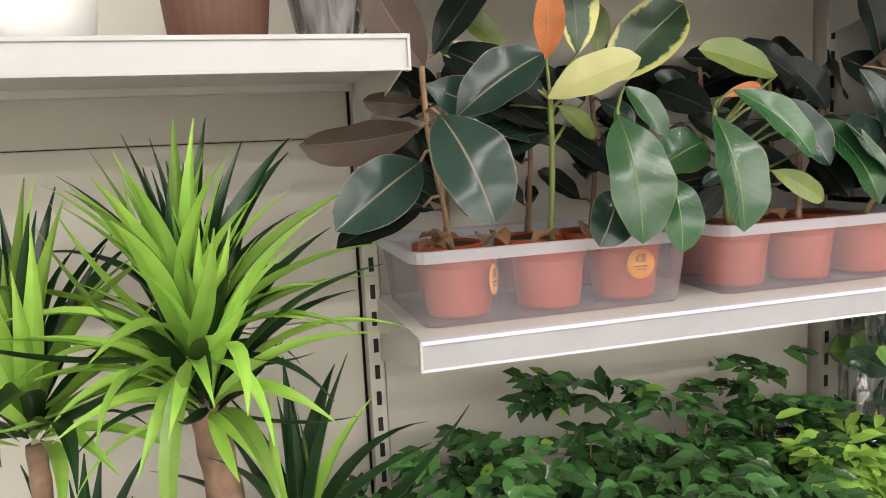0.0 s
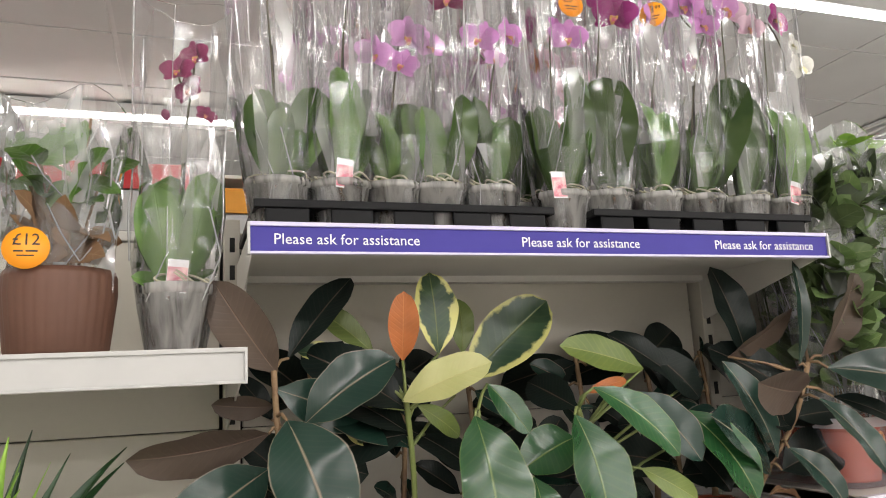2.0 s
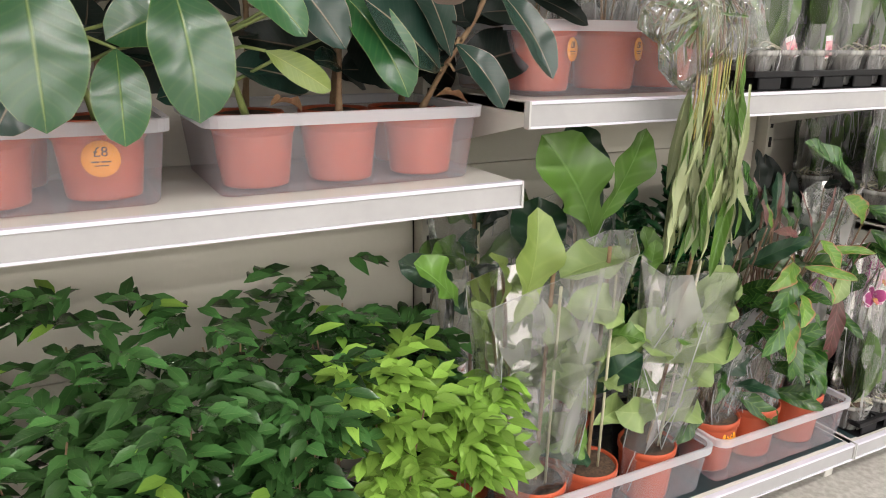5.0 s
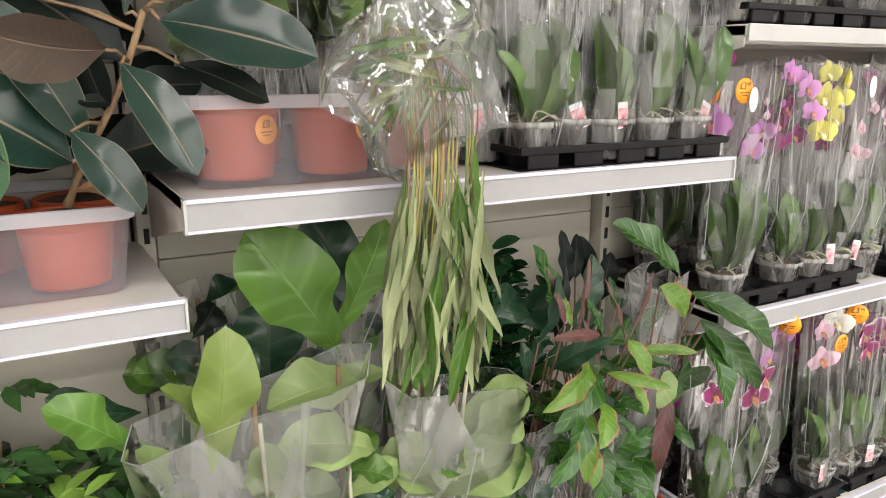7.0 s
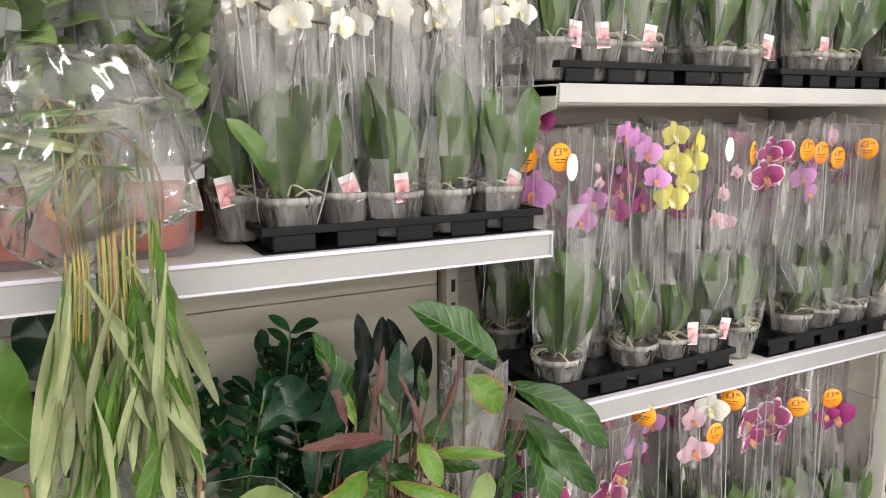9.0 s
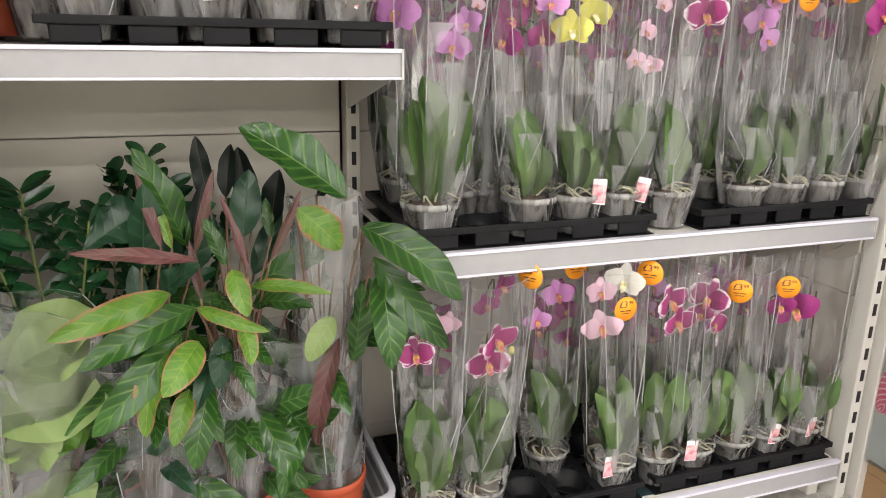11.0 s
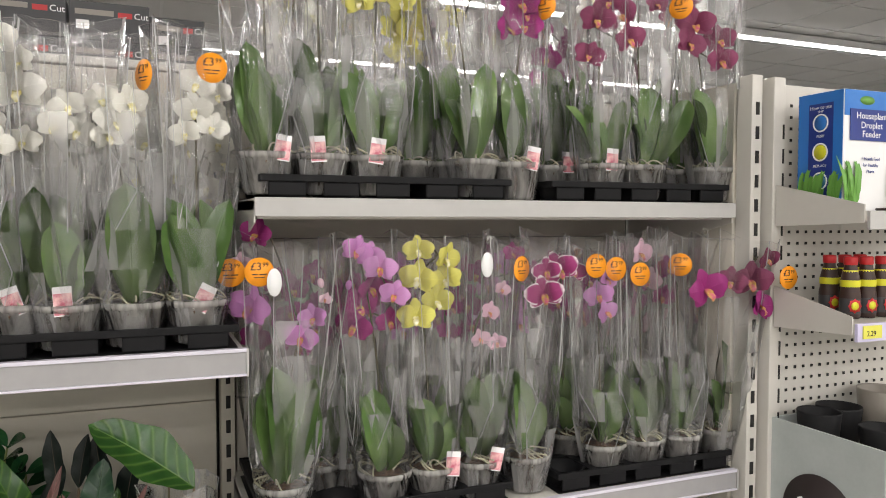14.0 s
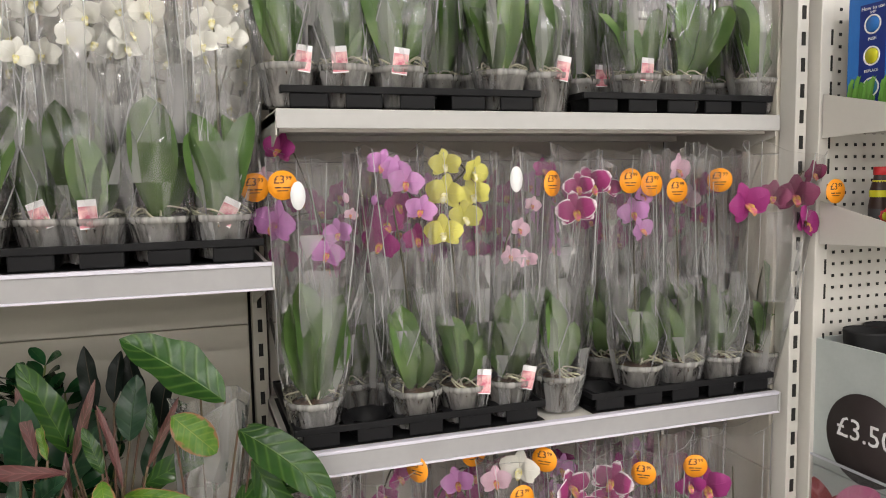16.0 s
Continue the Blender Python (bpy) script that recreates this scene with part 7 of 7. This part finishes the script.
ribbed_pot(-0.228, 0.905, 1.346, 0.068, 0.108)
t_ = thing("white_planter", "plain glossy white ceramic planter", "planter", pose(-0.435, 0.91, 1.346))
part("pot", lathe("white_pot", [(0.001, 0.001), (0.058, 0.001), (0.062, 0.006), (0.072, 0.085), (0.07, 0.092), (0.066, 0.09), (0.064, 0.04)], 40), "white_pot", t_)
t_ = thing("paper_sheet", "thin dark card lying under the planter", "card", pose(-0.39, 0.87, 1.3465))
part("card", boxes("card", [(-0.09, -0.035, 0, 0.06, 0.03, 0.003)]), "black", t_)
GO = stand_orchid("wine", -0.088, 0.915, 1.3465, 301, leaves=[(-0.03, 0.225, 0.5), (0.036, 0.215, 0.34), (-0.055, 0.10, 0.5), (0.05, 0.11, 0.3)], blooms=[(0.024, 0.412, 0.62), (0.0, 0.388, 0.66), (0.016, 0.368, 0.66), (0.036, 0.33, 0.42), (-0.016, 0.326, 0.3)], tag=(0.0, 5), top=0.50, mouth=0.06, pot_height=1.28)
tagged(GO, "wine-red moth orchid in a tall dark pot and film sleeve", "orchid", "single orchid on the first shelf")


# ---- cardboard display unit ----
for k_, c_ in (("card_grey", (0.46, 0.50, 0.49)), ("kraft", (0.42, 0.28, 0.15)), ("mint", (0.42, 0.62, 0.58)),
               ("bowl_grey", (0.30, 0.27, 0.24)), ("bottle_brown", (0.035, 0.015, 0.012)), ("cap_red", (0.50, 0.015, 0.02)), ("label_yellow", (0.62, 0.60, 0.02)), ("box_blue", (0.02, 0.17, 0.55)), ("box_navy", (0.01, 0.03, 0.22)),
               ("grass", (0.13, 0.33, 0.05)), ("carton_dark", (0.045, 0.045, 0.05)), ("red", (0.55, 0.02, 0.025)), ("amber", (0.72, 0.30, 0.01)), ("wood", (0.36, 0.22, 0.11)), ("pinkish", (0.5, 0.25, 0.3)), ("price_yellow", (0.70, 0.68, 0.10)), ("teal", (0.02, 0.16, 0.28)), ("stem_print", (0.20, 0.22, 0.06))):
    M[k_] = surface(k_, c_, 0.45, tuple(v * 0.86 for v in c_), 14, 0.5, 0.06, 120)
M["petal_vein"] = leaf_surface("printed_petal", (0.78, 0.58, 0.64), (0.72, 0.46, 0.56), (0.62, 0.14, 0.34), 0.45, 2, 0.6, spread=0.05, light=0.0, mid=0.5, patch=(0.60, 0.12, 0.30), patch_scale=7)
M["petal_deep"] = leaf_surface("printed_petal_deep", (0.62, 0.14, 0.32), (0.70, 0.32, 0.46), (0.72, 0.42, 0.52), 0.45, 4, 0.25, spread=0.05, light=0.0, mid=0.15)
M["petal_striped"] = leaf_surface("printed_petal_striped", (0.62, 0.10, 0.20), (0.50, 0.05, 0.12), (0.82, 0.62, 0.64), 0.45, 14, 0.9, spread=0.05, light=0.0, mid=0.2)
M["petal_hot"] = leaf_surface("printed_petal_hot", (0.70, 0.20, 0.42), (0.78, 0.38, 0.54), (0.80, 0.52, 0.62), 0.45, 5, 0.4, spread=0.05, light=0.0, mid=0.4)
M["petal_crimson"] = leaf_surface("printed_petal_crimson", (0.34, 0.02, 0.03), (0.16, 0.012, 0.02), (0.6, 0.2, 0.24), 0.45, 3, 0.6, spread=0.05, light=0.0, mid=0.15)
M["bowl_black"] = surface("matt_black_glaze", (0.010, 0.010, 0.011), 0.6, (0.014, 0.014, 0.015), 20, 0.4, 0.05, 120, spec=0.2)
M["wrap_film"] = film_surface("shrink_wrap", 0.10, 0.3, (1, 1, 1), 0.25, 5, 0.15)


def display_unit():
    t = thing("display_bin", "pale grey cardboard bin printed with pink orchids", "display bin", pose(3.06, 0, 0))
    d0, d1, w = 0.575, 0.838, 0.36
    body = part("body", boxes("body", [(0, d0, 0.205, w, d1, 0.60)], 0.004), "card_grey", t)
    part("side", boxes("side", [(0, d0, 0.602, 0.006, d1, 0.862)], 0.001), "card_grey", t)
    part("side", boxes("side", [(w - 0.006, d0, 0.602, w, d1, 0.862)], 0.001), "card_grey", t)
    part("flange", boxes("flange", [(0.007, d0 - 0.001, 0.602, 0.10, d0 + 0.004, 0.855)], 0.001), "card_grey", t)
    part("back", boxes("back", [(0.007, d1 - 0.006, 0.602, w - 0.007, d1, 0.862)], 0.001), "card_grey", t)
    part("inner_shelf", boxes("inner_shelf", [(0.008, d0 + 0.006, 0.76, w - 0.008, d1 - 0.008, 0.768), (0.1, d0 + 0.004, 0.66, w - 0.008, d1 - 0.008, 0.668)], 0.001), "kraft", t)
    # round black price spot and figures on the side that faces the orchids
    turn = pose(-0.0025, 0, 0, 90, 0, -90)
    spot = part("price_spot", lathe("price_spot", [(0.088, 0), (0.088, 0.0008), (0.0005, 0.0008)], 44), "ink", t, "round black price spot", pose(-0.001, 0.712, 0.688, 90, 0, -90))
    words("price", "£3.50", 0.058, "white", spot, pose(0.0, 0.012, 0.0016), "CENTER", 0.0003)
    def petal(y0, z0, y1, z1, wid, key, lift):
        me = leaf_mesh(wid * 0.85, 0.0, 0.0, 0.5, 1.0, 0.03, 27, 0.0)
        part("printed_petal", tinted(me, key), [], body, "", along((-0.0012 - lift, y0, z0), (-0.0012 - lift, y1, z1), (-1, 0, 0)))
    petal(0.786, 0.455, 0.828, 0.575, 0.75, "petal_crimson", 0.0000)
    petal(0.775, 0.47, 0.832, 0.52, 0.8, "petal_crimson", 0.0005)
    petal(0.80, 0.50, 0.715, 0.56, 0.7, "petal_crimson", 0.0010)
    petal(0.775, 0.53, 0.672, 0.60, 0.55, "petal_deep", 0.0015)
    petal(0.715, 0.51, 0.826, 0.325, 0.55, "petal_striped", 0.0020)
    petal(0.688, 0.605, 0.663, 0.45, 0.42, "petal_vein", 0.0012)
    petal(0.70, 0.45, 0.665, 0.40, 0.5, "stem_print", 0.0008)
    petal(0.66, 0.545, 0.578, 0.522, 0.13, "stem_print", 0.0012)
    petal(0.60, 0.30, 0.80, 0.36, 0.62, "petal_hot", 0.0024)
    petal(0.60, 0.29, 0.775, 0.225, 0.6, "petal_deep", 0.0029)
    petal(0.588, 0.26, 0.60, 0.50, 0.5, "petal_vein", 0.0034)
    petal(0.60, 0.225, 0.72, 0.215, 0.5, "petal_vein", 0.0038)
    for x0, z0, x1, z1, wid, key in ((0.02, 0.30, 0.16, 0.50, 0.5, "petal_vein"), (0.05, 0.26, 0.30, 0.30, 0.6, "petal_deep"), (0.12, 0.42, 0.26, 0.54, 0.5, "petal_vein")):
        me = leaf_mesh(wid * 0.85, 0.0, 0.0, 0.5, 1.0, 0.03, 27, 0.0)
        part("printed_petal", tinted(me, key), [], body, "", along((x0, d0 - 0.002 - 0.001 * z0, z0), (x1, d0 - 0.002 - 0.001 * z0, z1), (0, -1, 0)))
    words("lettering", "INDO", 0.045, "bowl_grey", body, pose(0.06, d0 - 0.003, 0.235, *FACE))
    part("film_wrap", boxes("film_wrap", [(-0.006, d0 - 0.007, 0.20, w + 0.006, d1 + 0.001, 0.625)], 0.004), "wrap_film", t, "clear shrink film round the lower half")
    part("film_edge", boxes("film_edge", [(-0.0075, d0 - 0.008, 0.621, -0.0055, d1, 0.626), (-0.0075, d0 - 0.0085, 0.621, w, d0 - 0.0065, 0.626)]), "tub_rim", t, "rolled film edge")
    pal = thing("wooden_pallet", "rough brown wooden pallet on the floor", "pallet", pose(3.07, 0, FLOOR))
    for i, y in enumerate((0.56, 0.66, 0.77)):
        part("plank", boxes("plank", [(0, y, 0.07, 0.36, y + 0.075, 0.10)], 0.004), "wood", pal)
    for x in (0.0, 0.15, 0.30):
        part("block", boxes("block", [(x, 0.57, 0, x + 0.06, 0.84, 0.07)], 0.005), "wood", pal)


display_unit()


def bowl(x, y, z, r, h, key, label):
    t = thing("plant_bowl", label, "bowl", pose(x, y, z), "bowls in the display bin")
    part("bowl", lathe("bowl", [(0.001, 0.001), (r * 0.72, 0.001), (r * 0.76, 0.006), (r, h - 0.004), (r * 0.99, h), (r * 0.94, h - 0.003), (r * 0.70, 0.012), (0.001, 0.01)], 40), key, t)


bowl(3.115, 0.765, 0.769, 0.042, 0.118, "bowl_black", "matt black plant bowl")
bowl(3.20, 0.79, 0.769, 0.045, 0.115, "bowl_black", "matt black plant bowl")
bowl(3.165, 0.665, 0.769, 0.040, 0.105, "bowl_black", "black bowl holding a small candle")
bowl(3.255, 0.66, 0.769, 0.050, 0.12, "mint", "mint green plant bowl")
bowl(3.31, 0.775, 0.769, 0.05, 0.145, "bowl_grey", "warm grey stoneware bowl")
bowl(3.36, 0.655, 0.769, 0.045, 0.11, "white_pot", "glazed white ceramic plant bowl")
bowl(3.20, 0.62, 0.669, 0.03, 0.08, "white_pot", "small white pot on the lower card shelf")


def bottle(x, y, z, i):
    t = thing("feed_bottle", "dark plant-food bottle with red cap and yellow label", "bottle", pose(x, y, z, 0, 0, 7 * i - 14), "plant-food bottles")
    part("bottle", lathe("bottle", [(0.001, 0.001), (0.017, 0.001), (0.019, 0.006), (0.019, 0.045), (0.0165, 0.06), (0.0175, 0.075), (0.012, 0.098), (0.011, 0.104)], 20), "bottle_brown", t)
    part("cap", lathe("cap", [(0.0115, 0.104), (0.0125, 0.105), (0.0125, 0.118), (0.011, 0.120), (0.0005, 0.120)], 18), "cap_red", t, "red screw cap")
    part("label", lathe("label", [(0.0196, 0.010), (0.0196, 0.014), (0.0196, 0.040)], 20, lambda a, k: 1.0 if math.sin(a) < 0.3 else 0.97), "carton_dark", t, "dark wrap label")
    part("label_band", lathe("label_band", [(0.0178, 0.062), (0.0183, 0.070), (0.0182, 0.075)], 20), "label_yellow", t, "yellow band")
    part("burst", lathe("burst", [(0.013, 0), (0.013, 0.0006), (0.0005, 0.0006)], 24, lambda a, i: 1 + 0.14 * math.cos(8 * a)), "cap_red", t, "red starburst", pose(-0.004, -0.0198, 0.026, 90))
    part("spot", lathe("spot", [(0.008, 0), (0.008, 0.0006), (0.0005, 0.0006)], 16), "label_yellow", t, "yellow spot", pose(-0.004, -0.0205, 0.026, 90))
    part("neck_band", lathe("neck_band", [(0.0142, 0.086), (0.0134, 0.094)], 16), "label_yellow", t)


for i_ in range(9):
    bottle(3.115 + 0.043 * (i_ % 6) + (0.02 if i_ > 5 else 0), 0.70 if i_ < 6 else 0.765, 1.0825, i_ % 5)
pt_ = part("price_ticket", boxes("price_ticket", [(0.012, 0.6345, -0.028, 0.06, 0.6365, -0.004)]), "price_yellow", PEG_LOW, "yellow shelf price ticket")
words("price", "2.29", 0.014, "ink", pt_, pose(0.020, 0.634, -0.019, *FACE), "LEFT", 0.0002)


def feeder_box():
    t = thing("feeder_box", "blue and white carton of houseplant feeders", "carton", pose(3.082, 0.695, 1.291))
    w, d, h = 0.17, 0.105, 0.232
    part("body", boxes("body", [(0, 0, 0, w, d, h)], 0.0015), "white", t)
    s = part("side_print", boxes("side_print", [(-0.0012, 0.001, 0.02, -0.0003, d - 0.001, h - 0.001)]), "box_blue", t, "blue printed side")
    part("panel", boxes("panel", [(-0.0022, 0.022, 0.02, -0.0013, 0.078, h - 0.022)]), "box_navy", t, "navy how-to panel")
    for i, z in enumerate((0.172, 0.115, 0.058)):
        part("picture", lathe("picture", [(0.018, 0), (0.018, 0.0006), (0.0150, 0.0006), (0.0150, 0)], 24), "white", t, "round instruction picture", pose(-0.0024, 0.05, z, 90, 0, -90))
        part("picture_fill", lathe("picture_fill", [(0.0145, 0), (0.0145, 0.0003), (0.0004, 0.0003)], 20), ("box_blue", "label_yellow", "teal")[i], t, "", pose(-0.0024, 0.05, z, 90, 0, -90))
    for text, z, size in (("How to use", 0.202, 0.0105), ("SNIP", 0.194, 0.0065), ("PUSH", 0.146, 0.0075), ("REPLACE", 0.088, 0.0075)):
        words("lettering", text, size, "white", t, pose(-0.0026, 0.05, z, 90, 0, -90), "CENTER", 0.0002)
    part("front_band", boxes("front_band", [(0.001, -0.0012, h - 0.05, w - 0.001, -0.0003, h - 0.001)]), "box_blue", t, "blue front band")
    part("title_panel", boxes("title_panel", [(0.015, -0.0024, 0.135, 0.13, -0.0013, 0.195)]), "box_navy", t, "navy title panel")
    for text, z in (("Houseplant", 0.182), ("Droplet", 0.164), ("Feeder", 0.147)):
        words("lettering", text, 0.018, "white", t, pose(0.072, -0.0026, z, *FACE), "CENTER", 0.0002)
    for i, text in enumerate(("1 Month Feed", "for Healthy", "Plants")):
        words("lettering", text, 0.009, "box_navy", t, pose(0.072, -0.0016, 0.10 - 0.012 * i, *FACE), "CENTER", 0.0002)
    part("logo_shape", lathe("logo_shape", [(0.014, 0), (0.014, 0.0006), (0.0005, 0.0006)], 16), "grass", t, "", pose(0.06, -0.0013, 0.212, 90) @ Matrix.Diagonal((1.4, 0.6, 1, 1)))
    rng = random.Random(6)
    rows = []
    for i in range(26):
        y = rng.uniform(0.002, d - 0.004) if i % 2 else rng.choice((rng.uniform(0.002, 0.02), rng.uniform(0.08, d - 0.004)))
        rows.append(((-0.0016, y, 0.005), (0, rng.uniform(-0.2, 0.2), 1), rng.uniform(0.05, 0.11), 0.012, (-1, 0, 0)))
        x = rng.choice((rng.uniform(0.004, 0.03), rng.uniform(0.12, w - 0.006)))
        rows.append(((x, -0.0016, 0.005), (rng.uniform(-0.2, 0.2), 0, 1), rng.uniform(0.05, 0.12), 0.012, (0, -1, 0)))
    part("printed_grass", many_leaves("printed_grass", rows), "grass", t, "printed green blades")["kind"] = "stuff"


feeder_box()
for i_, (x_, k_) in enumerate(((3.20, "bottle_brown"), (3.23, "price_yellow"), (3.25, "white"))):
    t_ = thing("seed_packet", "small flat packet lying on the shelf", "packet", pose(x_, 0.655, 1.2915 + 0.006 * i_, 0, 0, 15 * i_ - 10), "packets on the shelf")
    part("packet", boxes("packet", [(-0.04, -0.022, 0, 0.05, 0.03, 0.005)], 0.002), k_, t_)


# ---- what stands beyond ----
def carton(x, y, z, w, d, h, i):
    t = thing("dark_carton", "dark grey carton stacked behind the shelving", "carton", pose(x, y, z), "dark grey cartons")
    part("box", boxes("box", [(0, 0, 0, w, d, h)], 0.002), "carton_dark", t)
    part("print", boxes("print", [(0.012, -0.0008, h - 0.03, w * 0.55, -0.0002, h - 0.018)]), "bowl_grey", t)
    part("mark", boxes("mark", [(w * 0.6, -0.0008, h - 0.032, w * 0.78, -0.0002, h - 0.02)]), "red", t)
    words("lettering", "Cut", 0.02, "white", t, pose(w * 0.80, -0.001, h - 0.026, *FACE), "LEFT", 0.0002)
    part("picture", boxes("picture", [(0.014, -0.0008, h - 0.062, 0.04, -0.0002, h - 0.042)]), "white", t)


for i_, (x_, z_) in enumerate(((1.36, 1.58), (1.53, 1.58), (1.70, 1.58), (1.36, 1.672), (1.53, 1.672), (1.70, 1.67), (1.87, 1.58), (1.20, 1.58), (1.20, 1.672), (1.04, 1.58))):
    carton(x_, 1.50, z_, 0.165, 0.2, 0.09 if z_ < 1.6 else 0.085, i_)
carton(1.865, 1.50, 1.672, 0.12, 0.2, 0.062, 11)
t_ = thing("rear_shelf", "steel shelf on the far side of the run", "shelf", pose(0, 0, 0))
part("deck", boxes("deck", [(-0.99, 1.30, 1.55, 3.0, 1.75, 1.578)], 0.002), "steel", t_)
part("rear_panel", boxes("rear_panel", [(-0.99, 1.285, FLOOR, 3.0, 1.299, 1.56)], 0.002), "panel", t_)


def far_stand(x0, x1, y, top, seed, bands):
    """A tall stocked stand: frame, shelves, rows of packets."""
    rng = random.Random(seed)
    t = thing("stocked_stand", "tall white stand with red and yellow packaged goods", "display stand", pose(x0, y, FLOOR))
    n = x1 - x0
    part("back", boxes("back", [(0, 0.4, 0, n, 0.44, top - FLOOR)], 0.004), "rail_white", t)
    part("base", boxes("base", [(0, 0, 0, n, 0.4, 0.12)], 0.004), "steel", t)
    part("header", boxes("header", [(0, -0.02, top - FLOOR - 0.22, n, 0.0, top - FLOOR - 0.08)], 0.003), bands[0], t, "coloured header board")
    part("header_trim", boxes("header_trim", [(0, -0.02, top - FLOOR - 0.45, n, 0.0, top - FLOOR - 0.23)], 0.003), "rail_white", t)
    part("header", boxes("header", [(0, -0.02, top - FLOOR - 0.52, n, 0.0, top - FLOOR - 0.46)], 0.003), bands[0], t, "coloured header board")
    z = 0.12
    k = 0
    while z < top - FLOOR - 0.3:
        part("shelf_board", boxes("shelf_board", [(0, 0, z + 0.36, n, 0.39, z + 0.38)], 0.002), "steel", t)
        x = 0.03
        while x < n - 0.12:
            w = rng.uniform(0.14, 0.26)
            w = min(w, n - x - 0.02)
            part("packet", boxes("packet", [(x, 0.04, z + 0.001 if k else z + 0.001, x + w - 0.01, 0.3, z + rng.uniform(0.2, 0.33))], 0.006), rng.choice(bands), t)
            x += w
        z += 0.38
        k += 1


far_stand(-1.9, -0.08, 4.0, 2.62, 3, ("red", "white", "red", "rail_white"))
far_stand(-0.07, 0.75, 4.0, 2.5, 4, ("amber", "white", "amber"))
far_stand(4.6, 6.4, 2.2, 1.75, 5, ("pinkish", "carton_dark", "white", "bottle_brown", "mint"))
far_stand(6.5, 8.3, 2.2, 1.75, 6, ("carton_dark", "white", "pinkish"))
